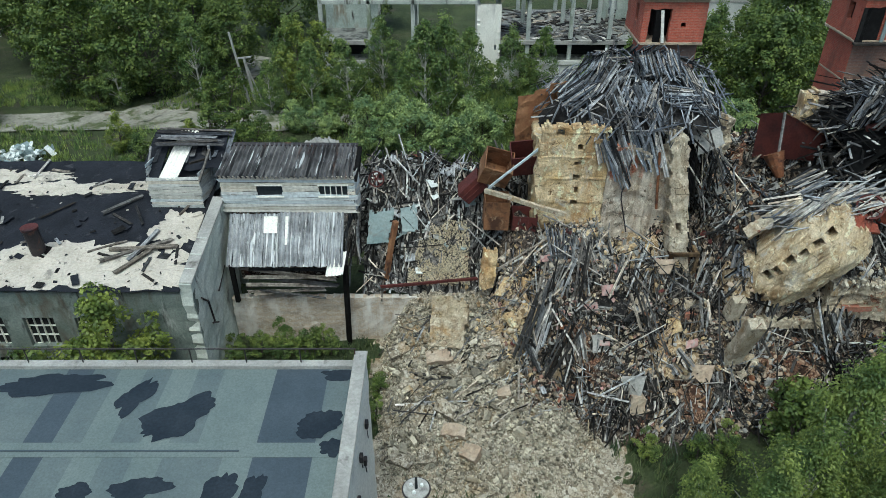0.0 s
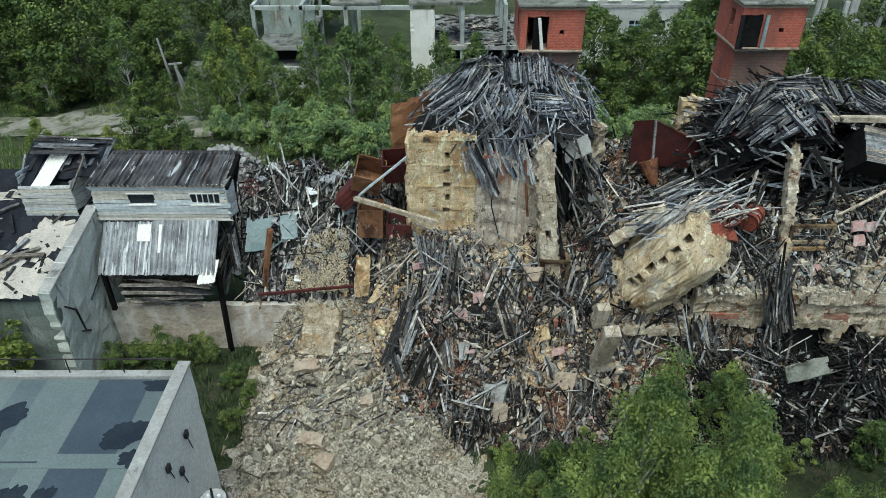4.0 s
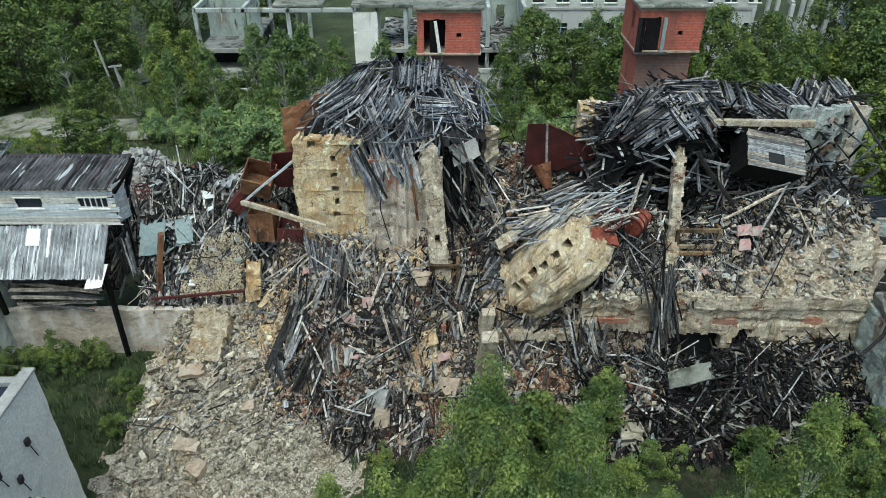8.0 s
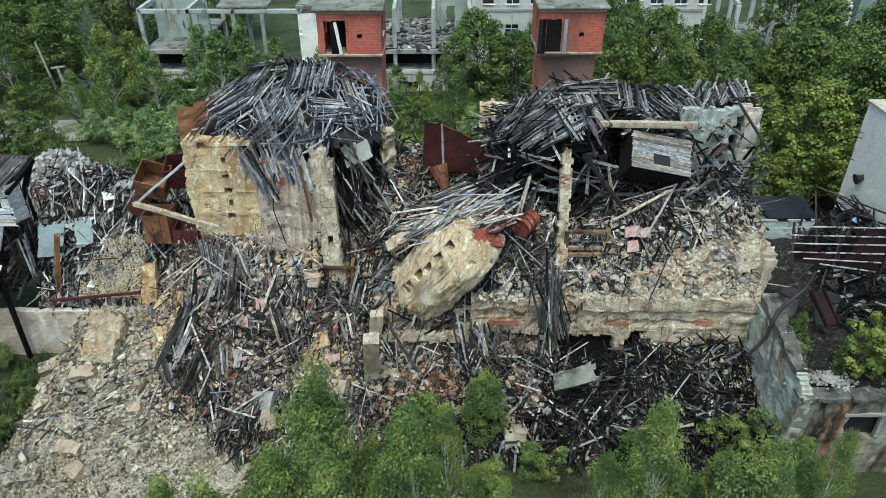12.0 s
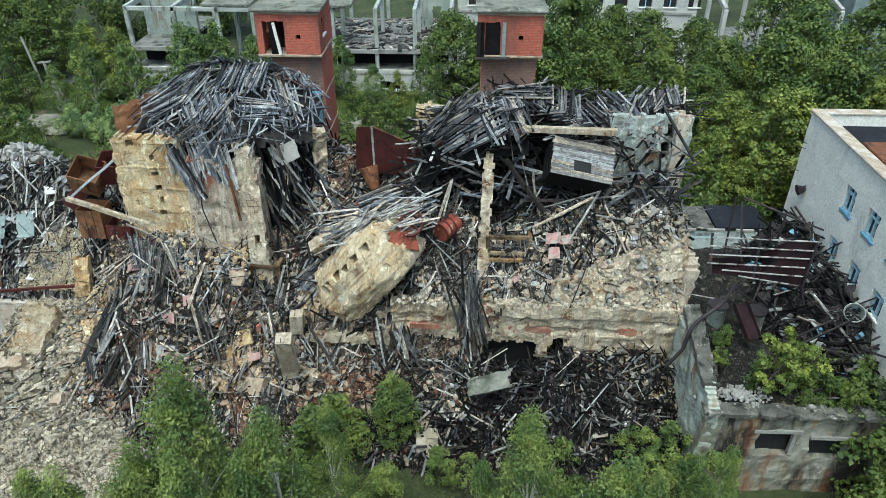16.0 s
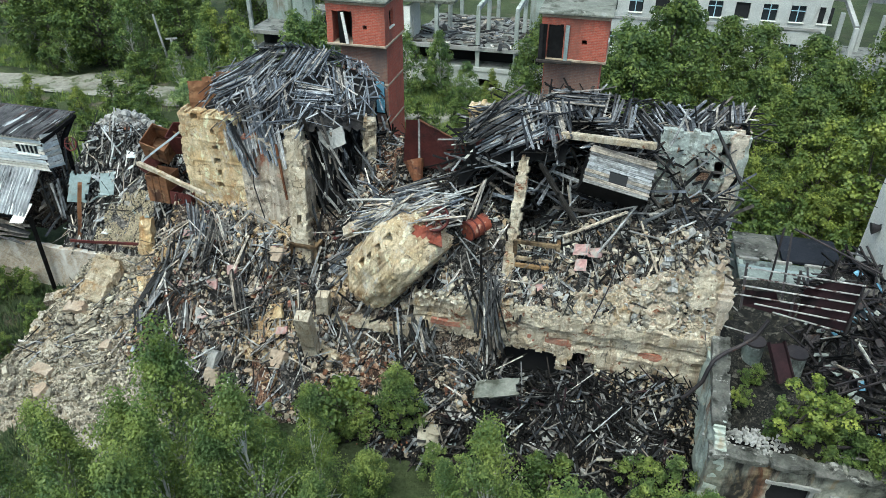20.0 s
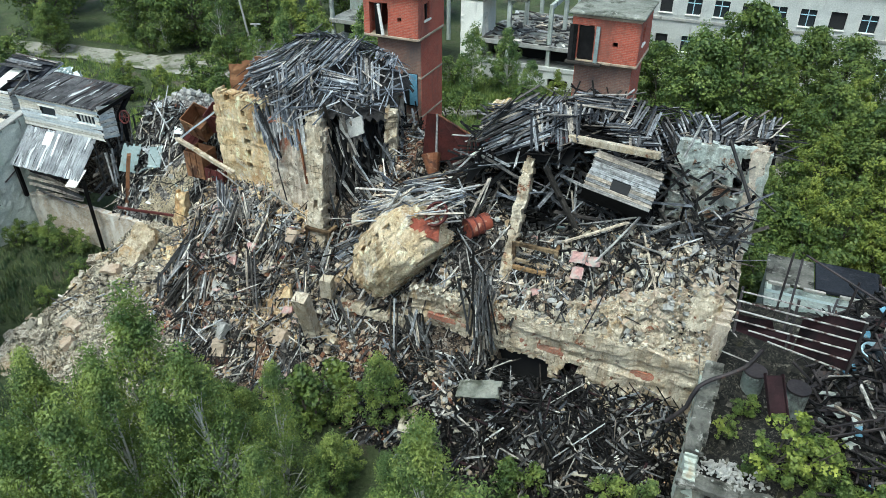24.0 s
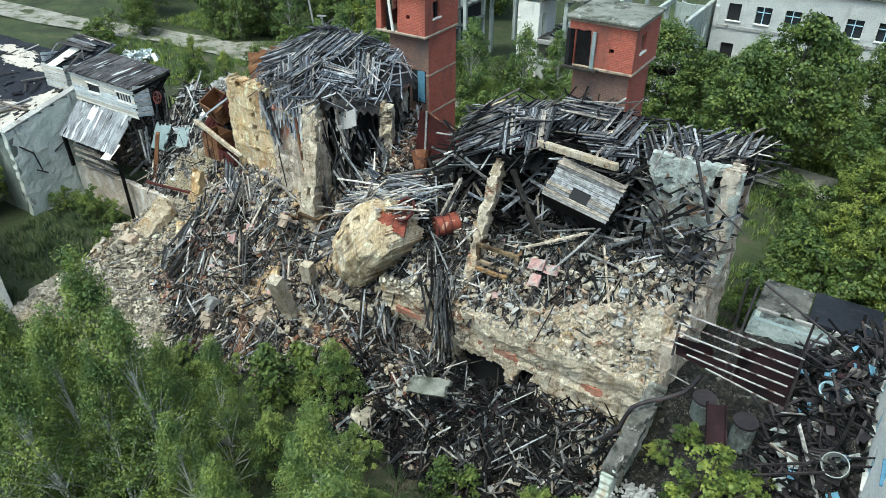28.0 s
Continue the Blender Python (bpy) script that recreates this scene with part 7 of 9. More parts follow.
lay_stones(moundB, np.column_stack([pts, 6.0 * np.clip(1 - ((pts[:, 0] + 8.2) / 4.6) ** 2 - ((pts[:, 1] - 43.6) / 5) ** 2, 0, 1) + 0.1]), rngB.uniform(0.2, 0.8, 260), M_CONC, rngB, 100)


# ---- debris on the heaps ----
def strewn(fn, x0, x1, y0, y1, n, rng, lo=0.5, hi=2.2, w0=0.045, w1=0.13, along=None, lift=0.25, steep=0.35, mask=None):
    """Boards tumbled over a heap; most of them lie along its slope."""
    out = []
    while len(out) < n:
        x, y = rng.uniform(x0, x1), rng.uniform(y0, y1)
        if mask and not mask(x, y):
            continue
        z, gx, gy = on_roof(fn, x, y)
        gx, gy = max(-1.4, min(1.4, gx)), max(-1.4, min(1.4, gy))
        ang = rng.uniform(0, math.pi) if along is None or rng.random() < 0.4 else rng.normal(along, 0.35)
        ca, sa = math.cos(ang), math.sin(ang)
        d = (ca, sa, gx * ca + gy * sa + rng.normal(0, steep))
        L = lo + (hi - lo) * rng.random() ** 2
        out.append(((x, y, z + rng.uniform(0.0, lift) + 0.1), d, (-gx + rng.normal(0, 0.5), -gy + rng.normal(0, 0.5), 1), L, rng.uniform(w0, w1), rng.uniform(0.02, 0.05)))
    return out


def lumps(fn, x0, x1, y0, y1, n, rng, lo, hi, sink=0.1, mask=None):
    x, y = rng.uniform(x0, x1, 4 * n), rng.uniform(y0, y1, 4 * n)
    if mask is not None:
        ok = np.array([mask(a, b) for a, b in zip(x, y)])
        x, y = x[ok], y[ok]
    x, y = x[:n], y[:n]
    s = lo + (hi - lo) * rng.random(len(x)) ** 3
    return np.stack([x, y, height_of(fn, x, y) + s * 0.25 - sink + rng.uniform(0, 0.22, len(x))], 1), s


def height_of(fn, x, y):
    return np.asarray(fn(x, y), float)


rngD = np.random.default_rng(91)
# pale stone pile
c, s = lumps(h_stones, -3.2, 7.4, 19.6, 30.6, 10500, rngD, 0.06, 0.28, 0.04, lambda x, y: h_stones(x, y) > 0.12)
lay_stones(heap_stone, c, s, M_PILE, rngD, 280)
c, s = lumps(h_stones, -2.9, 4.0, 20.4, 30.4, 420, rngD, 0.18, 0.75, 0.02, lambda x, y: h_stones(x, y) > 0.15 and noise.noise((x * 0.5, y * 0.5, 1)) > -0.1)
lay_stones(heap_stone, c[:300], s[:300], M_PILE, rngD, 200, "block", 0.6)
lay_stones(heap_stone, c[300:], s[300:], M_STONEBED, rngD, 60, "block", 0.6)
lay_boards(heap_stone, strewn(h_stones, -3.4, 4.6, 23.4, 29.8, 90, np.random.default_rng(77), 0.5, 2.4, 0.04, 0.12, along=0.5, lift=0.15, steep=0.2), M_WOOD, 40)
lay_boards(heap_stone, panel_boards((4.75, 28.9, 5.15), (-0.5, -0.95, -0.95), (0.9, -0.25, 0.0), 7, 3.6, 0.16, np.random.default_rng(78), 0.3, 0.02), M_WOOD, 7)
# central heap
mask_c = lambda x, y: h_centre(x, y) > 0.1 and h_centre(x, y) >= h_stones(x, y) - 0.2
mask_cs = lambda x, y: mask_c(x, y) and noise.noise((x * 0.55, y * 0.55, 7)) > 0.06 - 0.25 * (x < 5.5)
mask_ck = lambda x, y: mask_c(x, y) and noise.noise((x * 0.55, y * 0.55, 7)) < 0.1 - 0.12 * (x < 5.5) and y < 31.2
for mat, n, k, lo, hi in ((M_WOOD, 700, 200, 0.5, 3.2), (M_PALEBOARD, 70, 40, 0.5, 2.4), (M_CHAR, 520, 60, 0.4, 2.6), (M_ROOFWOOD, 160, 50, 0.5, 2.2), (M_TANWOOD, 180, 60, 0.4, 1.6)):
    lay_boards(heap_centre, strewn(h_centre, 1.6, 16.4, 23.4, 32.3, n, rngD, lo, hi, 0.03, 0.1, along=1.3, mask=mask_ck), mat, k)
for mat, n, k in ((M_CONC, 800, 40), (M_STONE, 600, 40), (M_PALEWALL, 700, 40), (M_TANWALL, 600, 40), (M_DARKBED, 1600, 0), (M_LEDGE, 500, 40), (M_YELLOW, 350, 20), (M_PINK, 200, 30), (M_MORTAR, 300, 0)):
    c, s = lumps(h_centre, 1.6, 16.4, 23.4, 32.3, n, rngD, 0.05, 0.42 if mat is not M_PINK else 0.3, -0.04, mask_cs)
    lay_stones(heap_centre, c, s, mat, rngD, k, "chunk")
lay_sheets(heap_centre, 80, (3, 15, 24.2, 31.6), h_centre, [M_PINK, M_CONC, M_RUST, M_GREYBED, M_PALEWALL, M_RUST, M_ASBEST, M_REDSTEEL, M_SOOTSHEET, M_TANWALL], rngD, 0.15, 0.5, 0.3)
foot = np.stack([rngD.uniform(4.9, 12, 900), rngD.uniform(30.2, 31.9, 900)], 1)
foot = np.column_stack([foot, np.asarray(h_centre(foot[:, 0], foot[:, 1])) + rngD.uniform(0.05, 0.35, 900)])
for k, mat in enumerate((M_PALEWALL, M_CONC, M_YELLOW)):
    lay_stones(heap_centre, foot[k::3], 0.08 + 0.5 * rngD.random(300) ** 3, mat, rngD, 20, "chunk")
# splinters: short thin bits that fill the gaps
for heap, fn, x0, x1, y0, y1, keep in ((heap_centre, h_centre, 1.8, 16, 23.6, 32, mask_c), (heap_block, h_block, 12.6, 23, 24.6, 36, lambda x, y: h_block(x, y) > 0.3), (heap_slope, h_slope, 19.8, 32.6, 28.3, 32, lambda x, y: h_slope(x, y) > 4)):
    for mat, n in ((M_WOOD, 900), (M_CHAR, 900), (M_TANWOOD, 250)):
        lay_boards(heap, strewn(fn, x0, x1, y0, y1, n, rngD, 0.12, 0.75, 0.02, 0.07, lift=0.4, steep=0.5, mask=keep), mat, 0)
for heap, fn, x0, x1, y0, y1, n, keep in ((heap_centre, h_centre, 1.8, 16.2, 23.6, 32.2, 2600, mask_c), (heap_block, h_block, 12.6, 23, 24.6, 35, 1500, lambda x, y: h_block(x, y) > 0.3), (heap_slope, h_slope, 19.8, 32.8, 28.3, 32, 1500, lambda x, y: h_slope(x, y) > 4)):
    for mat in (M_DARKBED, M_BROWNBED, M_GREYBED, M_TANWALL):
        c, s = lumps(fn, x0, x1, y0, y1, n // 4, rngD, 0.05, 0.3, -0.08, keep)
        lay_stones(heap, c, s, mat, rngD, 0)
# between the blocks
mask_b = lambda x, y: h_block(x, y) > 0.2 and not (y > 28 and x > 19.4 and h_slope(x, y) > h_block(x, y))
for mat, n, k in ((M_WOOD, 760, 170), (M_CHAR, 420, 60), (M_ROOFWOOD, 300, 60), (M_PALEBOARD, 90, 30)):
    lay_boards(heap_block, strewn(h_block, 12.2, 24, 24.4, 37, n, rngD, 0.5, 2.8, along=0.6, mask=mask_b), mat, k)
for mat, n, k in ((M_CONC, 600, 50), (M_TANWALL, 700, 50), (M_LEDGE, 500, 40), (M_DARKBED, 900, 0), (M_RUST, 260, 30)):
    c, s = lumps(h_block, 12.6, 23.6, 24.4, 37, n, rngD, 0.08, 0.6, -0.04, lambda x, y: mask_b(x, y) and noise.noise((x * 0.5, y * 0.5, 9)) > 0)
    lay_stones(heap_block, c, s, mat, rngD, k, "chunk")
# charred timbers before the cracked wall
mask_f = lambda x, y: h_front(x, y) > 0.1
for mat, n, k, lo, hi in ((M_CHAR, 1600, 120, 0.5, 2.8), (M_DARKBOARD, 300, 80, 0.5, 2.6), (M_WOOD, 180, 50, 0.6, 2.8), (M_PLUM, 60, 10, 1.0, 3.2)):
    lay_boards(heap_front, strewn(h_front, 17.5, 33, 22.8, 28, n, rngD, lo, hi, lift=0.6, steep=0.5, mask=mask_f), mat, k)
for mat, n, k in ((M_CONC, 320, 50), (M_DARKBED, 900, 0), (M_STONE, 240, 40), (M_TANWALL, 300, 40)):
    c, s = lumps(h_front, 17.5, 33, 22.8, 28, n, rngD, 0.1, 0.5, 0.0, mask_f)
    lay_stones(heap_front, c, s, mat, rngD, k, "chunk")
for mat, n in ((M_LEDGE, 420), (M_STONE, 260), (M_TANWALL, 260), (M_OCHREBED, 260)):
    c, s = lumps(h_front, 27.6, 33.0, 24.6, 28.0, n, rngD, 0.06, 0.42, -0.1, lambda x, y: y > 27.9 - 0.55 * (x - 27.6) + 0.8 * noise.noise((x, y, 4)))
    lay_stones(heap_front, c, s, mat, rngD, 20, "chunk")
lay_sheets(heap_front, 26, (19, 32, 23.4, 27.4), h_front, [M_CONC, M_ASBEST, M_TEAL, M_STONE], rngD, 0.3, 0.8, 0.35)
# upper slope of the second block
mask_s = lambda x, y: y > 28.2 and h_slope(x, y) > 4
for mat, n, k in ((M_WOOD, 560, 160), (M_CHAR, 520, 70), (M_PALEBOARD, 60, 30)):
    lay_boards(heap_slope, strewn(h_slope, 19.6, 32.9, 28.3, 35.5, n, rngD, 0.4, 2.4, lift=0.35, mask=mask_s), mat, k)
for mat, n, k in ((M_STONE, 750, 60), (M_CONC, 750, 60), (M_LEDGE, 950, 60), (M_TANWALL, 300, 0), (M_DARKBED, 900, 0)):
    c, s = lumps(h_slope, 19.8, 32.9, 28.2, 31.6, n, rngD, 0.08, 0.55, -0.04, lambda x, y: mask_s(x, y) and (noise.noise((x * 0.6, y * 0.6, 3)) > 0.05 or x > 28.5))
    lay_stones(heap_slope, c, s, mat, rngD, k, "chunk")
lay_sheets(heap_slope, 60, (23.6, 32, 28.6, 31.4), h_slope, [M_PINK, M_WHITE, M_STONE, M_CONC, M_CONC, M_STONE, M_ASBEST, M_TEAL], rngD, 0.25, 0.7, 0.2)
# between annex and mill
mask_m = lambda x, y: h_mid(x, y) > 2.5 and (x + 0.1) ** 2 / 2.6 + (y - 32.3) ** 2 / 1.2 > 1
for mat, n, k in ((M_WOOD, 700, 200), (M_CHAR, 420, 60), (M_WHITEWOOD, 60, 40)):
    lay_boards(heap_mid, strewn(h_mid, -4.4, 4.8, 31.2, 36.4, n, rngD, 0.5, 2.2, along=1.4, mask=mask_m), mat, k)
c, s = lumps(h_mid, -4.3, 4.6, 31.2, 36.2, 900, rngD, 0.1, 0.4, 0.02, mask_m)
lay_stones(heap_mid, c, s, M_CONC, rngD, 90, "chunk")
lay_sheets(heap_mid, 40, (-4, 4, 31.6, 36), h_mid, [M_TEAL, M_ASBEST, M_CONC, M_REDSTEEL, M_RUST, M_WHITE], rngD, 0.3, 0.9, 0.25)
tan = thing("insulation_heap", "tan heap of crumbled insulation chips", "rubble", at=(0, 32.6, 5))
c, s = lumps(h_mid, -2.4, 1.8, 31.2, 33.4, 4600, rngD, 0.05, 0.15, -0.3, lambda x, y: 31.2 < y < 33.4 and -2.0 + 0.7 * (y - 31.3) + 0.4 * noise.noise((x * 2, y * 2, 0)) < x < 1.5 + 0.3 * noise.noise((x, y * 3, 5)) and noise.noise((x * 1.6, y * 1.6, 8)) < 0.38)
lay_stones(tan, c, s, M_TAN, rngD, 200, "chip")
c, s = lumps(h_centre, 2.2, 4.6, 26.5, 30.6, 900, rngD, 0.06, 0.3, -0.05)
lay_stones(heap_centre, c, s, M_YELLOW, rngD, 60, "chunk")


# ochre earth that slid down beside the mill, and brown dirt pockets
def spill(name, label, x0, x1, y0, y1, fn, mat, lift, seed, parent):
    """A ragged blanket of fine rubble over a heap."""
    w, d = (x1 - x0) / 2, (y1 - y0) / 2
    gone = lambda x, y: ((x - x0 - w) / w) ** 2 + ((y - y0 - d) / d) ** 2 + 0.7 * noise.noise((x * 0.9 + seed, y * 0.9, 0)) > 0.75
    o = grid_sheet(name, steps((x0, x1, 0.16)), steps((y0, y1, 0.16)), lambda x, y: np.asarray(fn(x, y), float) + lift, mat, 0.42, 1.3, parent, drop=gone)
    return tagged(o, label) if label else o


for k, (x0, x1, y0, y1, mat) in enumerate(((1.8, 4.9, 26.2, 31.4, M_OCHREBED), (10.2, 13.0, 25.2, 27.8, M_OCHREBED), (4.9, 8.0, 29.8, 32.0, M_GREYBED), (11.0, 13.4, 23.6, 26.0, M_BROWNBED), (8.6, 11.4, 29.8, 31.8, M_OCHREBED), (5.6, 8.0, 25.4, 27.6, M_BROWNBED), (6.4, 9.8, 26.8, 29.6, M_SOOTBED), (12.4, 14.8, 23.8, 27.0, M_SOOTBED), (8.0, 10.4, 23.8, 26.0, M_SOOTBED), (11.6, 14.0, 28.2, 30.6, M_SOOTBED))):
    spill("earth_spill", "", x0, x1, y0, y1, h_centre, mat, 0.28, 3 * k, heap_centre)
for k, (x0, x1, y0, y1, mat) in enumerate(((15.0, 18.8, 25.2, 27.6, M_BROWNBED), (14.0, 16.6, 32.4, 36.0, M_BROWNBED), (13.0, 15.4, 28.0, 30.0, M_OCHREBED))):
    spill("earth_spill", "", x0, x1, y0, y1, h_block, mat, 0.25, 20 + 3 * k, heap_block)
for k, (x0, x1, y0, y1) in enumerate(((20.2, 23.2, 28.5, 31.2), (24.6, 27.4, 29.6, 31.8), (28.0, 31.4, 30.0, 32.0))):
    spill("soot_spill", "", x0, x1, y0, y1, h_slope, M_SOOTBED, 0.3, 40 + 3 * k, heap_slope)
big = [(4.0, 27.6, 0.9, M_YELLOW), (3.2, 29.6, 1.1, M_YELLOW), (6.2, 29.6, 0.9, M_CONC), (9.4, 28.6, 1.0, M_PALEWALL), (7.8, 26.4, 0.9, M_CONC), (10.8, 29.4, 0.8, M_TANWALL), (12.2, 25.4, 0.9, M_TANWALL), (5.4, 25.8, 0.8, M_STONE), (8.8, 24.8, 0.9, M_CONC), (14.6, 26.2, 1.0, M_LEDGE), (6.8, 28.4, 0.7, M_PINK), (11.4, 27.4, 0.8, M_YELLOW), (16.0, 25.6, 0.8, M_TANWALL), (20.2, 24.2, 0.9, M_LEDGE), (26.4, 24.2, 0.9, M_CONC)]


def bundles(fn, spots, rng, n=9, L=1.9, w=0.13):
    """Sheets of boards still nailed side by side, dropped on a heap."""
    out = []
    for x, y, deg in spots:
        out += draped_panel(fn, x, y, radians(deg), int(rng.integers(n - 4, n + 3)), L * rng.uniform(0.7, 1.3), w, rng, 0.12, 0.3, 0.9, 0.12)
    return out


lay_boards(heap_centre, bundles(h_centre, [(5.2, 28.6, 75), (6.4, 26.6, 100), (9.6, 27.6, 60), (11.4, 26.2, 95), (12.6, 29.6, 80), (8.2, 30.4, 110), (10.4, 30.6, 70), (7.4, 25.2, 40), (13.2, 24.8, 85), (4.6, 26.2, 120)], rngD), M_WOOD, 60)
lay_boards(heap_slope, bundles(h_slope, [(24.6, 30.6, 30), (28.2, 31.2, 80), (30.4, 32.0, 60), (21.6, 31.2, 100), (26.4, 32.6, 20)], rngD), M_WOOD, 30)
lay_boards(heap_front, bundles(h_front, [(21.2, 25.6, 40), (24.6, 26.4, 20), (27.6, 25.4, 80), (29.8, 24.4, 60), (23.4, 24.2, 110)], rngD), M_WOOD, 30)
lay_boards(heap_block, bundles(h_block, [(16.2, 31.6, 40), (15.0, 29.4, 70), (21.0, 30.6, 20), (19.4, 32.2, 30), (17.2, 34.6, 60), (14.6, 33.6, 80)], rngD), M_ROOFWOOD, 40)
for heap, fn, x0, x1, y0, y1, n in ((heap_centre, h_centre, 2, 16, 23.8, 32, 320), (heap_slope, h_slope, 19.8, 32.8, 28.4, 32, 240), (heap_block, h_block, 12.6, 23, 24.8, 36, 320), (heap_mid, h_mid, -4.2, 4.6, 31.4, 36, 200), (heap_front, h_front, 18, 32.8, 23, 27.8, 500)):
    lay_boards(heap, strewn(fn, x0, x1, y0, y1, n, rngD, 0.8, 3.6, 0.03, 0.06, lift=0.5, steep=0.5, mask=lambda x, y: fn(x, y) > 0.2), M_CHAR if heap is heap_front else M_WOOD, 0)


# ---- named pieces of wreckage ----
def lone_beam(name, label, p, q, w, h, mat, category="beam", bevel=0.02):
    t = thing(name, label, category, at=p)
    child("beam", board_mesh(int(abs(p[0]) * 7) % 10, mat), t, "", bar(p, q, w, h))
    return t


def lone_slab(name, label, origin, u, v, W, H, T, mat, seed, rough=0.05, category="slab"):
    t = thing(name, label, category, at=origin)
    slab("slab", origin, u, v, W, H, T, mat, t, keep=lambda a, b: b < H - 0.25 * H * abs(noise.noise((a * 1.3, seed, 0))) and a < W - 0.2 * W * abs(noise.noise((b * 1.3, seed, 4))), rough=rough, cell=0.14, seed=seed)
    return t


lone_beam("rusty_post", "orange rusted steel channel standing upright", (-3.3, 31.35, 2.6), (-2.5, 32.0, 7.0), 0.28, 0.22, M_RUSTORANGE)
lone_beam("rusty_girder", "pale rust-flaked girder lying across the bins", (2.1, 31.7, 8.95), (6.2, 31.3, 7.75), 0.24, 0.2, M_LEDGE)
lone_beam("white_pole", "white diagonal timber pole", (2.3, 31.85, 9.0), (4.95, 32.5, 11.0), 0.11, 0.1, M_WHITEWOOD)
lone_beam("rusty_rail", "dark red steel rail above the brick wall", (-3.4, 30.9, 3.5), (1.9, 30.9, 4.1), 0.12, 0.14, M_REDSTEEL)


def concrete_post(label, origin, axis, w, length, seed):
    """A square cast post with chipped faces."""
    t = thing("concrete_post", label, "post", at=origin)
    slab("post", origin, (1, 0.06, 0.04), axis, w, length, w * 0.85, M_PALEPIER, t, bulge=lambda a, b: -0.12 * max(0.0, noise.noise((a * 2, b * 1.4, seed)) - 0.2), rough=0.02, cell=0.11, seed=seed, wander=0.15)
    part("rebar", bm_tube(Vector(origin) + Vector(axis).normalized() * length + Vector((w * 0.3, 0.1, -0.1)), Vector(origin) + Vector(axis).normalized() * (length + 0.45) + Vector((w * 0.45, 0.1, 0)), 0.015, seg=5), M_RUST, t)
    return t


def hopper(x0, x1, y0, y1, z0, z1, mat, label, tilt, open_side=True):
    """A riveted steel bin of plates with stiffening ribs."""
    t = thing("steel_bin", label, "bin", at=((x0 + x1) / 2, (y0 + y1) / 2, z0))
    cx, cz = (x0 + x1) / 2, (z0 + z1) / 2
    m = Matrix.Translation((cx, (y0 + y1) / 2, cz)) @ tilt @ Matrix.Translation((-cx, -(y0 + y1) / 2, -cz))
    th = 0.05
    for n, b in (("front_plate", (x0, x1, y0, y0 + th, z0, z1)), ("back_plate", (x0, x1, y1 - th, y1, z0, z1)), ("side_plate", (x0, x0 + th, y0 + th, y1 - th, z0, z1)), ("side_plate", (x1 - th, x1, y0 + th, y1 - th, z0, z1)), ("bottom_plate", (x0, x1, y0, y1, z0 - th, z0))):
        part(n, bm_box(*b, 0.01), mat, t).matrix_basis = m
    for k in (0.33, 0.66):
        xx = x0 + (x1 - x0) * k
        part("rib", bm_box(xx - 0.03, xx + 0.03, y0 - 0.05, y0, z0, z1), mat, t).matrix_basis = m
    return t


hopper(2.0, 3.5, 32.4, 33.8, 8.9, 10.2, M_RUSTORANGE, "orange rusted steel bin tipped open", Matrix.Rotation(0.28, 4, "Y") @ Matrix.Rotation(0.5, 4, "X"))
hopper(3.5, 5.0, 32.8, 34.0, 9.3, 10.6, M_REDSTEEL, "dark red steel bin beside the wall", Matrix.Rotation(-0.1, 4, "Y") @ Matrix.Rotation(0.4, 4, "X"))
hopper(2.15, 3.45, 31.9, 33.2, 6.5, 8.1, M_RUSTORANGE, "rust-brown steel bin under the girder", Matrix.Rotation(0.03, 4, "Y"))
hopper(3.6, 4.9, 31.8, 33.0, 6.5, 7.3, M_REDSTEEL, "low red steel bin with ribs", Matrix.Rotation(0.08, 4, "Y"))
hopper(1.2, 2.0, 33.2, 34.4, 7.4, 8.8, M_REDSTEEL, "sloping red steel chute", Matrix.Rotation(0.75, 4, "Y"))
tub = thing("steel_hopper", "large dark red hopper plate between the blocks", "hopper", at=(18, 34.8, 9))
for quad in (((16.6, 35.0, 11.7), (17.5, 34.4, 12.0), (17.6, 34.0, 9.6), (16.5, 34.6, 9.4)), ((17.5, 34.4, 12.0), (20.4, 34.9, 10.4), (19.8, 34.3, 9.3), (17.6, 34.0, 9.6)), ((16.6, 35.0, 11.7), (20.4, 34.9, 10.4), (20.2, 35.6, 10.0), (16.7, 35.8, 11.2))):
    bm = bmesh.new()
    bm.faces.new([bm.verts.new(v) for v in quad])
    bmesh.ops.solidify(bm, geom=bm.faces[:], thickness=0.06)
    part("plate", bm, M_REDSTEEL, tub)
part("rib", bm_bar((17.5, 34.33, 12.05), (17.6, 33.95, 9.5), 0.1, 0.1), M_WOOD, tub)
part("flange", bm_bar((17.5, 34.38, 12.02), (20.4, 34.88, 10.42), 0.12, 0.06), M_RUST, tub)
part("spout", bm_tube((17.3, 34.0, 9.9), (17.7, 33.4, 8.8), 0.55, 0.2, 12), M_RUST, tub, "orange hopper spout")

lone_slab("fallen_wall_sheet", "pale square panel lodged against the ruin", (12.75, 32.5, 10.5), (0.85, 0.1, 0.35), (-0.3, 0.35, 0.8), 1.45, 1.05, 0.1, M_CONC, 61, 0.015, "panel")
lone_slab("ochre_slab", "large dusty ochre masonry slab leaning on rubble", (-0.76, 27.5, 2.35), (1, -0.2, 0.08), (0.25, 2.3, 1.3), 1.9, 2.7, 0.5, M_OCHREDUST, 62, 0.12)
lone_slab("ochre_slab", "upright ochre slab beside the stone wall", (1.9, 30.2, 3.9), (0.8, 0.1, 0.0), (0.1, 0.25, 1), 0.75, 2.2, 0.35, M_YELLOW, 63, 0.1)
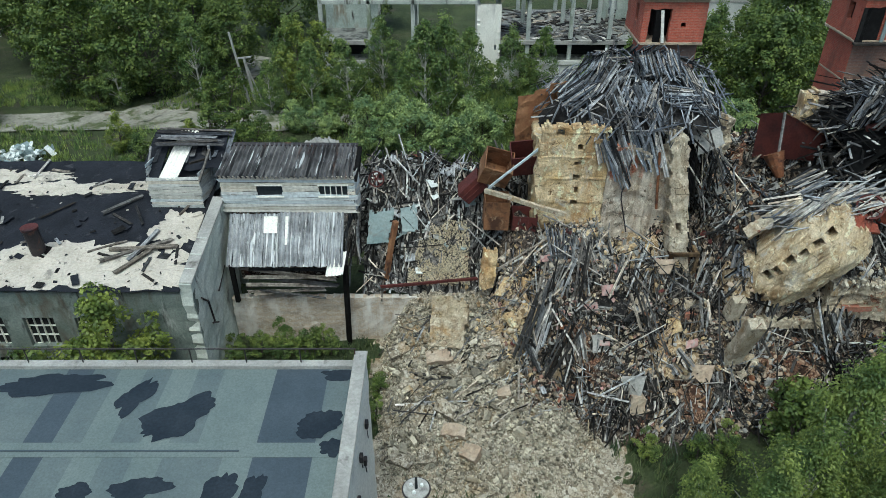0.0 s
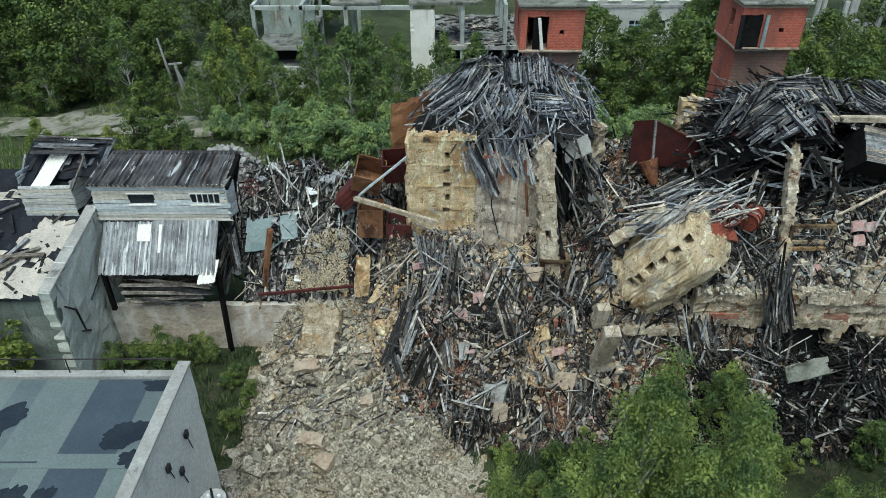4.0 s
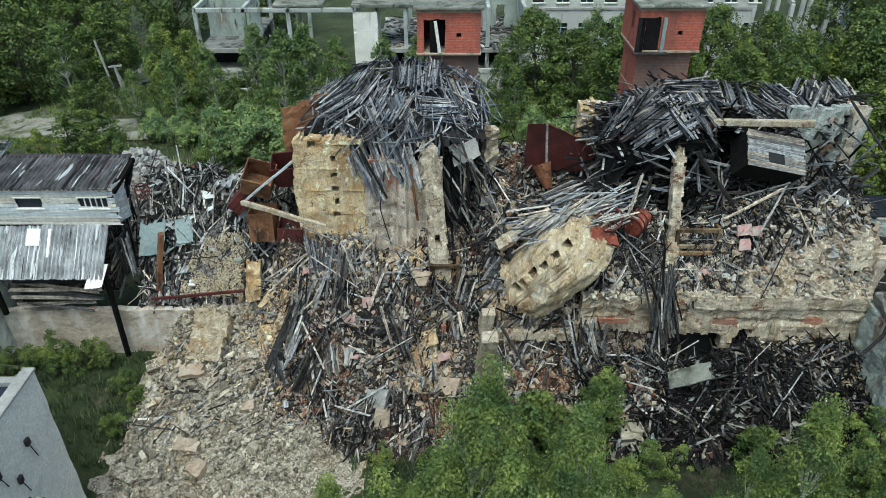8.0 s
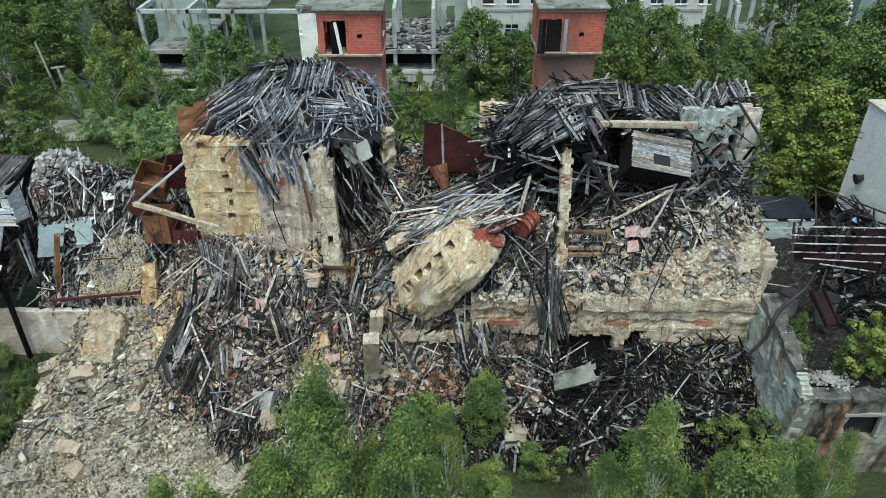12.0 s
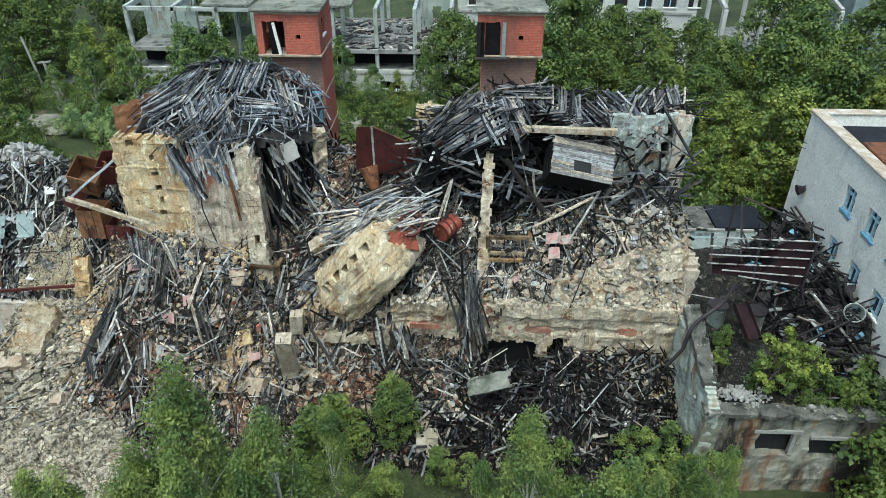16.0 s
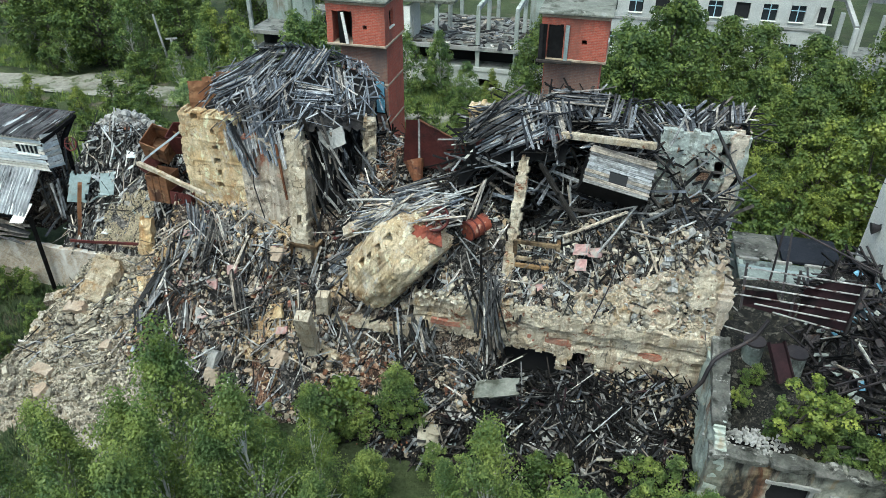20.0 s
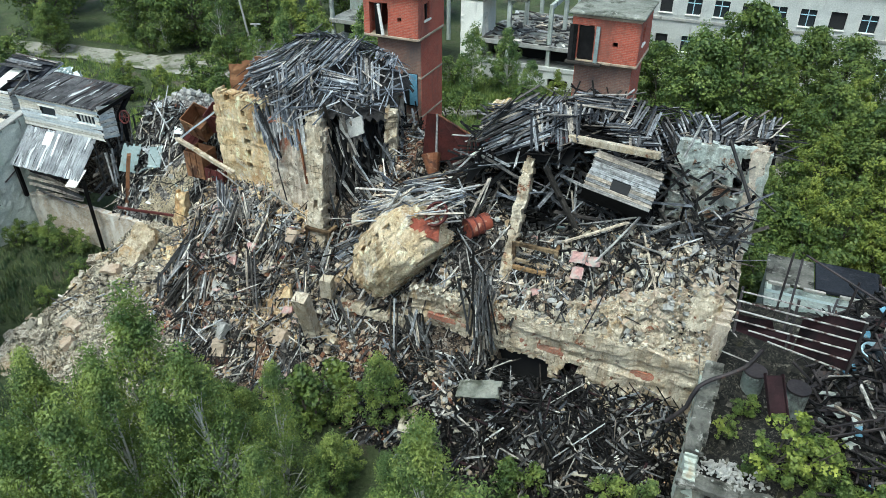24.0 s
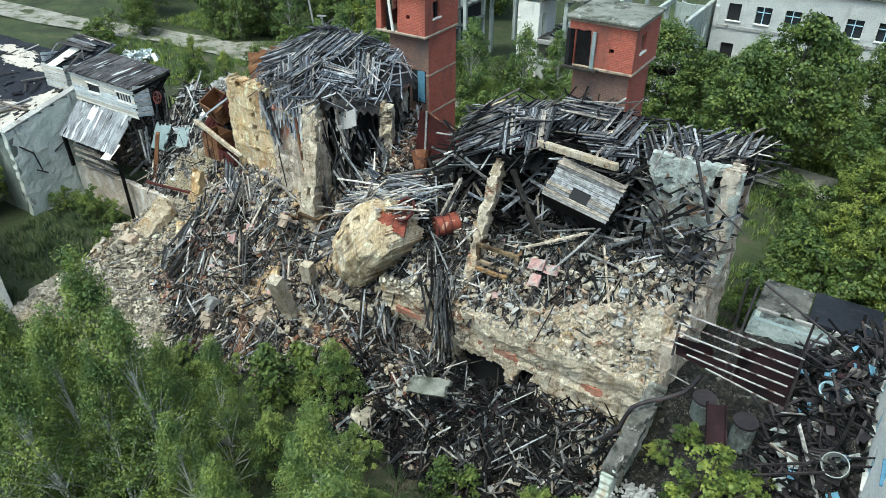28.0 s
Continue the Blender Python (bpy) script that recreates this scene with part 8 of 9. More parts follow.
lone_slab("ochre_slab", "long ochre slab end among the planks", (9.0, 29.2, 4.6), (0.6, -0.5, -0.65), (0.6, 0.4, 0.3), 2.3, 0.5, 0.3, M_TANWALL, 64, 0.08)
for i, (x, y, sx, sy) in enumerate(((-1.9, 27.3, 1.3, 0.8), (0.0, 26.7, 1.7, 0.9), (1.35, 26.0, 1.3, 0.9), (0.2, 24.2, 1.4, 0.9), (1.2, 22.0, 1.1, 0.9), (-0.6, 21.6, 1.0, 0.8), (-1.8, 21.8, 1.3, 1.0), (0.6, 23.0, 1.4, 0.7), (2.6, 27.6, 1.3, 0.7), (-1.6, 25.6, 1.1, 0.8), (3.0, 24.9, 0.8, 0.6))):
    a = rngD.uniform(-0.6, 0.9)
    lone_slab("broken_slab", "broken ochre-grey concrete slab on the rubble", (x - sx / 2, y - 0.3, hz(x, y) + 0.2), (math.cos(a), math.sin(a), rngD.uniform(-0.15, 0.2)), (-math.sin(a), math.cos(a), 0.32), sx * 0.8, sy * 0.75, 0.4, [M_STONEBED, M_TANWALL, M_STONEBED][i % 3], 70 + i, 0.09)
lone_slab("concrete_column", "stained concrete stub before the cavity", (18.5, 27.6, 1.6), (1, 0, 0), (0.03, 0.1, 1), 0.5, 2.6, 0.45, M_LEDGE, 93, 0.05, "column")
lone_slab("concrete_beam", "rusty stained concrete beam end", (10.2, 24.6, 0.2), (1, 0, 0), (-0.25, 0.3, 1), 0.5, 2.6, 0.4, M_TANWALL, 94, 0.05, "beam")
lone_slab("concrete_beam", "dark concrete beam end in the heap", (8.8, 23.9, 0.0), (1, 0, 0), (0.1, 0.3, 1), 0.7, 1.9, 0.5, M_TANWALL, 95, 0.05, "beam")
lone_slab("concrete_slab", "tilted pale concrete slab on charred timbers", (22.7, 24.6, 2.95), (0.95, 0.1, 0.22), (-0.1, 0.8, 0.55), 2.1, 0.8, 0.2, M_LICHEN, 96, 0.04)
lone_slab("limestone_block", "pale angular limestone block", (20.4, 23.1, 0.5), (1, 0.1, 0), (0, 0.25, 1), 1.0, 1.0, 0.8, M_STONE, 97, 0.1, "block")
lone_slab("plaster_slab", "tilted ochre-grey slab at the roof edge", (29.2, 29.7, 7.95), (0.95, 0.0, 0.12), (0.0, 0.45, 0.85), 2.0, 1.15, 0.22, M_LEDGE, 98, 0.04)
lone_slab("plaster_slab", "pale slab leaning beside the end wall", (31.3, 29.6, 8.3), (0.75, 0.0, -0.45), (0.35, 0.4, 0.8), 1.3, 1.2, 0.25, M_CONC, 99, 0.05)
concrete_post("weathered pale concrete post leaning in the heap", (13.6, 26.68, 0.2), (0.062, -0.31, 0.95), 0.72, 5.5, 106)
concrete_post("grey concrete post standing behind the heap", (13.6, 28.0, 1.15), (0.115, -0.178, 0.977), 0.62, 4.1, 107)
lone_slab("brick_pier", "stub of brick wall in the debris", (11.6, 28.2, 3.3), (1, -0.03, 0), (0, 0.08, 1), 1.7, 1.1, 0.5, M_LEDGE, 101, 0.08, "wall")
lone_slab("red_brick_patch", "red brick wall remnant", (12.1, 28.0, 3.5), (1, 0, 0), (0, 0.08, 1), 0.9, 0.45, 0.3, M_REDBAND, 102, 0.03, "wall")
lone_slab("red_brick_patch", "exposed red brickwork in the wall band", (29.8, 27.86, 4.1), (1, -0.02, 0.0), (0, 0.0, 1), 2.3, 0.36, 0.3, M_REDBAND, 103, 0.04, "wall")
lone_slab("red_brick_patch", "exposed red brickwork in the wall band", (19.8, 28.0, 4.12), (1, -0.02, 0.0), (0, 0.0, 1), 2.0, 0.3, 0.3, M_REDBAND, 104, 0.03, "wall")
lone_slab("red_brick_patch", "exposed red brickwork in the wall band", (24.6, 27.92, 4.12), (1, -0.02, 0.0), (0, 0.0, 1), 2.1, 0.32, 0.3, M_REDBAND, 105, 0.03, "wall")


def timber_frame(p, w, h, d, mat, label):
    t = thing("timber_frame", label, "frame", at=p)
    x, y, z = p
    for a, b in (((x, y, z), (x, y, z + h)), ((x + w, y, z), (x + w, y, z + h)), ((x - 0.1, y, z + h), (x + w + 0.1, y, z + h)), ((x, y, z), (x + w, y, z)), ((x, y, z + h), (x, y + d, z + h)), ((x + w, y, z + h), (x + w, y + d, z + h))):
        part("bar", bm_bar(a, b, 0.18, 0.16, bevel=0.01, up=(0, 1, 0.01)), mat, t)
    return t


for k, (x, y, w, mat) in enumerate(big):
    a = rngD.uniform(-0.6, 0.6)
    lone_slab("plaster_slab", "broken wall fragment tilted in the debris", (x - w / 2, y, hz(x, y) + 0.1), (math.cos(a), math.sin(a), rngD.uniform(-0.3, 0.3)), (-math.sin(a), 0.55, rngD.uniform(0.4, 0.9)), w * 1.2, w, 0.28, mat, 140 + k, 0.07)
timber_frame((11.6, 30.2, 4.9), 1.35, 1.15, 0.8, M_TANWOOD, "yellowed timber frame at the pier foot")
timber_frame((23.5, 29.3, 6.2), 1.6, 1.2, 0.8, M_TANWOOD, "weathered door frame in the broken wall")
timber_frame((23.5, 29.6, 7.6), 2.0, 0.9, 0.8, M_TANWOOD, "grey timber frame above the opening")
corrugated("corrugated_sheet", (13.85, 32.3, 6.8), (0.25, 0.5, 1.2), (1, 0, -0.2), 1.9, 0.8, M_CONC, thing("corrugated_panel", "upright pale corrugated sheet", "panel", at=(14.5, 31.4, 7.3)), 0.12, 0.025)
fan = []
for i in range(17):
    fan.append(((5.35 + 0.085 * i, 30.65 - 0.01 * i, 6.6 - 0.04 * i), (0.25 - 0.022 * i + rngD.normal(0, 0.04), -0.45, -1.0), (0, -1, 0.4), rngD.uniform(1.5, 2.1), 0.06, 0.035))
fan.append(((5.95, 31.2, 7.35), (1, -0.05, -0.5), (0, 0, 1), 1.9, 0.08, 0.06))
lay_boards(thing("lath_panel", "hanging panel of pale blue-grey laths", "planks", at=(6, 31, 6.5)), fan, M_ROOFWOOD, 40, "lath")
drape = []
for i in range(60):
    drape.append(((22.75 + rngD.normal(0, 0.28), 27.75 - rngD.random() * 0.5, 5.2 + rngD.normal(0, 0.7)), (rngD.normal(0.12, 0.16), -0.25 + rngD.normal(0, 0.1), -1), (0, -1, 0.2), rngD.uniform(1.4, 3.2), rngD.uniform(0.06, 0.12), 0.04))
for i in range(26):
    drape.append(((19.4 + rngD.normal(0, 0.35), 27.6 - rngD.random() * 0.4, 3.6 + rngD.normal(0, 0.4)), (rngD.normal(0.0, 0.35), -0.3, -1), (0, -1, 0.2), rngD.uniform(0.9, 2.0), rngD.uniform(0.08, 0.16), 0.05))
lay_boards(thing("hanging_boards", "grey boards hanging over the wall band", "planks", at=(22.8, 27.5, 5)), drape, M_WOOD, 90)
tops = []
for i in range(150):
    q = rngD.uniform(-2.2, 2.4)
    tops.append(((18.3 + q, 29.7 + rngD.normal(0, 0.6), 9.2 + 0.3 * q + rngD.normal(0, 0.3)), (1, rngD.normal(0.1, 0.4), 0.35 + rngD.normal(0, 0.2)), (0, -0.4, 1), rngD.uniform(0.8, 2.8), rngD.uniform(0.05, 0.11), 0.035))
tops += panel_boards((17.4, 30.4, 9.2), (1, 0.5, 0.2), (-0.4, 0.7, 0.25), 12, 2.4, 0.11, rngD, 0.12)
pale_pile = thing("plank_pile", "pale boards lying over the fallen block", "planks", at=(18.6, 30, 8.8))
lay_boards(pale_pile, tops[::2], M_ROOFWOOD, 60)
lay_boards(pale_pile, tops[1::2], M_PALEBOARD, 60)
side1 = []
for i in range(300):
    x, y = rngD.uniform(11.9, 15.1), rngD.uniform(31.6, 38.4)
    side1.append(((x, y, rngD.uniform(6.2, 12.4 - (x - 12) * 0.9)), (rngD.normal(0.25, 0.35), rngD.normal(-0.15, 0.4), -1), (1, -0.6, 0.3), rngD.uniform(0.9, 3.4), rngD.uniform(0.07, 0.17), 0.05))
collapse = thing("collapsed_timbers", "tangle of burnt timbers on the open side", "planks", at=(13.4, 34, 6))
lay_boards(collapse, side1[:190], M_WOOD, 120)
lay_boards(collapse, side1[190:], M_CHAR, 90)
inner = []
for i in range(620):
    x, y = rngD.uniform(19.6, 33.0), rngD.uniform(30.9, 36)
    top = min(12.3, 9.6 + (y - 30.4) * 1.3)
    inner.append(((x, y, rngD.uniform(8.9, top)), (rngD.normal(0, 0.9), rngD.normal(0, 0.5), rngD.normal(-0.35, 0.45)), (0.2, -0.8, 0.6), 0.6 + 2.6 * rngD.random() ** 1.5, rngD.uniform(0.05, 0.16), 0.05))
caved = thing("collapsed_timbers", "charred rafters fallen inside the mill", "planks", at=(26, 33, 9))
lay_boards(caved, inner[:300], M_CHAR, 160)
lay_boards(caved, inner[300:520], M_DARKBOARD, 70)
lay_boards(caved, inner[520:], M_WOOD, 50)
for k, (p, q, w) in enumerate((((24.2, 31.2, 11.9), (26.2, 30.2, 9.4), 0.22), ((25.6, 29.9, 8.9), (28.4, 30.3, 10.4), 0.12), ((27.3, 29.3, 8.6), (28.8, 30.8, 10.6), 0.09), ((20.6, 31.6, 9.0), (22.6, 31.4, 11.6), 0.2), ((21.2, 31.0, 11.9), (23.2, 31.4, 10.8), 0.14), ((28.9, 30.6, 9.6), (30.4, 31.0, 10.5), 0.14), ((32.9, 31, 12.0), (31.6, 32.6, 13.9), 0.12), ((29.9, 33.0, 12.6), (30.4, 33.2, 14.4), 0.1))):
    lone_beam("fallen_rafter", "weathered grey rafter fallen at an angle", p, q, w, w * 0.7, M_PALEBOARD if k in (1, 2, 7) else M_WOOD, "rafter")

# ---- machinery scraps ----
gear = thing("gear_wheel", "rusty red spoked gear frame", "gear", at=(19.9, 28.9, 9.6))
gm = Matrix.Translation((19.9, 28.85, 9.6)) @ Matrix.Rotation(radians(42), 4, "X") @ Matrix.Rotation(radians(-16), 4, "Y")


def ring(r, t, h, m, mat, parent, name="rim", seg=28):
    v, f = [], []
    for i in range(seg):
        a = i / seg * math.tau
        for rr, zz in ((r - t, -h), (r, -h), (r, h), (r - t, h)):
            v.append(m @ Vector((rr * math.cos(a), rr * math.sin(a), zz)))
    for i in range(seg):
        j = (i + 1) % seg
        for k in range(4):
            f.append((4 * i + k, 4 * j + k, 4 * j + (k + 1) % 4, 4 * i + (k + 1) % 4))
    return child(name, mesh_from(name, v, f, mat), parent)


ring(0.62, 0.09, 0.06, gm, M_REDSTEEL, gear)
for k in range(4):
    a = k * math.pi / 4
    part("spoke", bm_bar(gm @ Vector((-0.56 * math.cos(a), -0.56 * math.sin(a), 0)), gm @ Vector((0.56 * math.cos(a), 0.56 * math.sin(a), 0)), 0.06, 0.05), M_REDSTEEL, gear)
part("hub", bm_tube(gm @ Vector((0, 0, -0.15)), gm @ Vector((0, 0, 0.15)), 0.14, seg=14), M_RUST, gear)
slab("bracket", (18.9, 28.0, 9.0), (0.9, 0.1, -0.3), (-0.15, 0.5, 0.6), 1.5, 1.0, 0.06, M_RUSTRED, gear, keep=lambda a, b: b < 0.55 + 0.3 * a, rough=0.09, cell=0.12, label="bent red plate")
drum = thing("steel_drum", "rusty red steel drum lying on its side", "drum", at=(21.4, 29.7, 8.3))
part("shell", bm_tube((21.2, 29.5, 8.75), (21.9, 30.4, 8.85), 0.46, 0.46, 22), M_RUSTRED, drum)
dm = Matrix.Translation((21.2, 29.48, 8.75)) @ Vector((0.7, 0.9, 0.1)).to_track_quat("Z", "Y").to_matrix().to_4x4()
for z in (0.02, 0.35, 0.7):
    ring(0.5, 0.06, 0.03, dm @ Matrix.Translation((0, 0, z)), M_REDSTEEL, drum, "hoop")
part("bung", bm_tube(dm @ Vector((0.1, 0.15, -0.06)), dm @ Vector((0.1, 0.15, 0.02)), 0.07, seg=10), M_RUST, drum)
wheel = thing("flywheel", "dark spoked iron flywheel", "wheel", at=(-3.5, 33.4, 8.3))
wm = Matrix.Translation((-3.5, 33.3, 8.75)) @ Matrix.Rotation(radians(72), 4, "X")
ring(0.42, 0.06, 0.04, wm, M_REDSTEEL, wheel)
for k in range(3):
    a = k * math.pi / 3
    part("spoke", bm_bar(wm @ Vector((-0.38 * math.cos(a), -0.38 * math.sin(a), 0)), wm @ Vector((0.38 * math.cos(a), 0.38 * math.sin(a), 0)), 0.04, 0.04), M_REDSTEEL, wheel)
for x, y, z, mat in ((26.5, 29.2, 8.6, M_PINK), (26.65, 28.95, 7.95, M_PINK), (27.2, 29.4, 8.5, M_PINK), (24.6, 28.6, 6.6, M_PINK), (12.2, 26.6, 3.1, M_PINK), (7.4, 28.2, 3.9, M_PINK), (6.6, 27.4, 3.3, M_PINK), (5.3, 30.3, 5.7, M_PINK), (8.4, 29.0, 4.5, M_PINK)):
    t = thing("plaster_piece", "faded red painted plaster fragment", "rubble", at=(x, y, z - 0.2))
    slab("piece", (x - 0.3, y, z - 0.2), (1, 0.1, 0.1), (0, 0.5, 0.8), rngD.uniform(0.4, 0.8), rngD.uniform(0.35, 0.6), 0.15, mat, t, rough=0.06, cell=0.12, seed=int(x * 10))


def cable(name, label, pts, r, mat):
    t = thing(name, label, "cable", at=pts[0])
    P = np.array(pts, float)
    tt = np.linspace(0, len(P) - 1, 12)
    path = [(Vector([float(np.interp(q, range(len(P)), P[:, k])) for k in range(3)]), r) for q in tt]
    child("cable", limb_mesh([path], mat, "cable"), t)


cable("fallen_pole", "thin pale bent pole over the rubble", [(2.2, 25.4, 1.5), (3.8, 25.9, 2.0), (5.6, 27.2, 3.1), (6.9, 28.6, 4.2)], 0.035, M_WHITEWOOD)
cable("black_hose", "thick black hose hanging from the rack over the wall", [(34.53, 27.1, 7.9), (34.2, 26.9, 7.1), (33.6, 26.7, 6.6), (32.9, 26.2, 6.45), (32.5, 25.8, 6.2), (32.3, 25.6, 5.2), (31.7, 25.6, 4.2)], 0.09, M_DARKSTEEL)
cable("hanging_cable", "black cable on the broken facade", [(28.4, 28.5, 9.6), (28.0, 28.2, 7.6), (27.4, 27.8, 5.6)], 0.03, M_DARKSTEEL)
cable("hanging_cable", "dark wire across the stained wall", [(9.3, 31.8, 10.6), (9.0, 31.7, 8.6), (9.5, 31.5, 6.6)], 0.035, M_DARKSTEEL)
cable("rusty_pipe", "rusty pipe on the stained wall", [(10.6, 31.75, 11.0), (10.75, 31.7, 9.4), (10.9, 31.65, 7.9)], 0.07, M_RUST)

cavity = thing("cellar_opening", "dark collapsed cellar opening under a rusty lintel", "opening", at=(16.8, 28.0, 1.5))
# black box painted as the shade in the cellar opening
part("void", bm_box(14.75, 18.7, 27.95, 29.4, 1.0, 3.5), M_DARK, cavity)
slab("lintel", (14.6, 27.75, 3.3), (1, -0.01, -0.02), (0, 0.1, 1), 4.6, 0.6, 0.4, M_LEDGE, cavity, keep=lambda a, b: b < 0.55 - 0.25 * abs(noise.noise((a * 2, 1, 1))), rough=0.05, cell=0.12, label="cracked lintel with exposed brick")
part("prop", bm_bar((15.0, 27.4, 4.4), (16.5, 26.6, 1.9), 0.12, 0.1), M_WOOD, cavity, "leaning prop")


# ---- long poles, bundles and broken masonry that give the heaps their shape ----
def strew_poles(heap, fn, n, x0, x1, y0, y1, rng, mat, keep=0.2, lo=1.4, hi=3.4, w=0.055):
    out = []
    while len(out) < n:
        x, y = rng.uniform(x0, x1), rng.uniform(y0, y1)
        if fn(x, y) < keep:
            continue
        z, gx, gy = on_roof(fn, x, y)
        a = rng.uniform(0, math.pi)
        ca, sa = math.cos(a), math.sin(a)
        L = rng.uniform(lo, hi)
        rise = max(-0.9, min(0.9, gx * ca + gy * sa)) + rng.normal(0, 0.25)
        out.append(((x, y, z + 0.35 + 0.12 * L), (ca, sa, rise), (rng.normal(0, 0.4), -0.5, 1), L, w * rng.uniform(0.7, 1.8), w * rng.uniform(0.6, 1.0)))
    lay_boards(heap, out, mat, n, "pole")


strew_poles(heap_centre, h_centre, 26, 2.5, 15, 24.2, 31.6, rngD, M_PALEBOARD)
strew_poles(heap_block, h_block, 18, 13, 23, 25, 35, rngD, M_PALEBOARD)
strew_poles(heap_slope, h_slope, 14, 20, 32.4, 28.6, 31.5, rngD, M_PALEBOARD, 4)
strew_poles(heap_front, h_front, 14, 18.5, 32, 23.4, 27.4, rngD, M_PALEBOARD)
strew_poles(heap_mid, h_mid, 14, -4, 4.4, 31.6, 36, rngD, M_PALEBOARD, 2.5)
stand = []
for cx, cy, n, lean in ((4.9, 28.4, 12, 0.15), (5.6, 28.8, 9, 0.5), (12.9, 27.2, 10, -0.1), (13.2, 29.4, 12, 0.2), (15.6, 30.2, 14, -0.4), (9.0, 29.6, 8, 0.3), (21.6, 30.4, 10, 0.3), (20.2, 33.4, 10, -0.4), (7.3, 30.0, 8, -0.3)):
    for i in range(n):
        stand.append(((cx + rngD.normal(0, 0.25), cy + rngD.normal(0, 0.2), hz(cx, cy) + 0.9 + rngD.normal(0, 0.2)), (lean + rngD.normal(0, 0.12), 0.35 + rngD.normal(0, 0.12), 1), (0, -1, 0.3), rngD.uniform(1.4, 3.0), rngD.uniform(0.06, 0.13), 0.04))
for cx, cy, n, lean in ((4.5, 27.2, 9, 0.35), (5.3, 26.2, 8, 0.55), (9.6, 27.2, 8, -0.35), (6.6, 29.4, 8, 0.25), (16.4, 28.6, 9, 0.4), (18.2, 27.0, 7, -0.2)):
    for i in range(n):
        stand.append(((cx + 0.11 * i + rngD.normal(0, 0.05), cy + rngD.normal(0, 0.1), hz(cx, cy) + 1.0 + rngD.normal(0, 0.1)), (lean + rngD.normal(0, 0.05), 0.55 + rngD.normal(0, 0.05), 0.9), (0, -1, 0.4), rngD.uniform(2.0, 3.3), rngD.uniform(0.08, 0.14), 0.04))
lay_boards(thing("standing_boards", "bundles of grey boards standing upright in the debris", "planks", at=(8, 28.5, 3)), stand[::2], M_WOOD, 100)

# plaster and brick lumps on the broken facade
n = 1500
a, q = rngD.uniform(0, 6.2, n), rngD.random(n)
b = q * (1.2 + a * 0.42)
fac = np.stack([26.6 + a, 28.3 - 0.03 * a + 0.33 * b - rngD.uniform(0.0, 0.3, n), 5.6 + 0.944 * b], 1)
sz = 0.07 + 0.42 * rngD.random(n) ** 3
facade_rubble = thing("facade_rubble", "loose plaster and brick lumps on the broken facade", "rubble", at=(29.6, 28.4, 5.6))
for k, mat in enumerate((M_LEDGE, M_STONE, M_CONC, M_TANWALL)):
    lay_stones(facade_rubble, fac[k::4], sz[k::4], mat, rngD, 60, "lump")
low_rub = np.stack([rngD.uniform(27.6, 33.2, 700), rngD.uniform(26.6, 27.8, 700), np.zeros(700)], 1)
low_rub[:, 2] = 0.3 + (low_rub[:, 1] - 26.6) * 2.3 + rngD.uniform(0, 0.3, 700)
for k, mat in enumerate((M_LEDGE, M_STONE)):
    lay_stones(facade_rubble, low_rub[k::2], 0.08 + 0.4 * rngD.random(350) ** 3, mat, rngD, 50, "lump")
edge = np.stack([rngD.uniform(19.2, 32.8, 500), rngD.uniform(27.75, 28.4, 500), 5.75 + rngD.uniform(0, 0.25, 500)], 1)
lay_stones(facade_rubble, edge, 0.07 + 0.3 * rngD.random(500) ** 2, M_STONE, rngD, 60, "lump")

# tan and rusty spill in the middle of the heap, ochre spill beside the mill
for cx, cy, sx, sy, n, mats in ((11.4, 26.4, 1.1, 0.9, 420, (M_TANWALL, M_YELLOW, M_PALEWALL)), (3.4, 29.2, 1.0, 1.3, 500, (M_YELLOW, M_TANWALL)), (16.8, 26.4, 1.6, 0.6, 400, (M_TANWALL, M_RUST, M_LEDGE)), (15.6, 34.0, 1.0, 1.6, 400, (M_TANWALL, M_RUST)), (19.4, 23.6, 1.0, 0.5, 160, (M_RUST, M_TANWALL)), (7.2, 28.0, 1.0, 0.8, 220, (M_PINK, M_PALEWALL))):
    px, py = rngD.normal(cx, sx, n), rngD.normal(cy, sy, n)
    s = 0.06 + 0.36 * rngD.random(n) ** 3
    c = np.stack([px, py, height(px, py) + 0.14 + rngD.uniform(0, 0.15, n)], 1)
    for k, mat in enumerate(mats):
        lay_stones(heap_centre, c[k::len(mats)], s[k::len(mats)], mat, rngD, 30, "chunk")
lone_slab("teal_panel", "faded teal steel panel in the wreckage", (-4.1, 32.3, 5.3), (1, 0.1, 0.05), (0.1, 0.5, 1), 1.3, 1.9, 0.06, M_TEAL, 121, 0.02, "panel")
lone_slab("teal_panel", "bent pale teal panel under the debris", (-2.2, 32.9, 5.6), (0.8, 0.2, 0.1), (-0.1, 0.6, 1), 0.9, 1.4, 0.06, M_TEAL, 122, 0.03, "panel")
lone_slab("teal_panel", "grey-blue sheet beside the insulation heap", (1.2, 33.6, 6.9), (0.8, 0.3, 0.0), (-0.2, 0.5, 1), 0.9, 1.0, 0.06, M_TEAL, 123, 0.03, "panel")


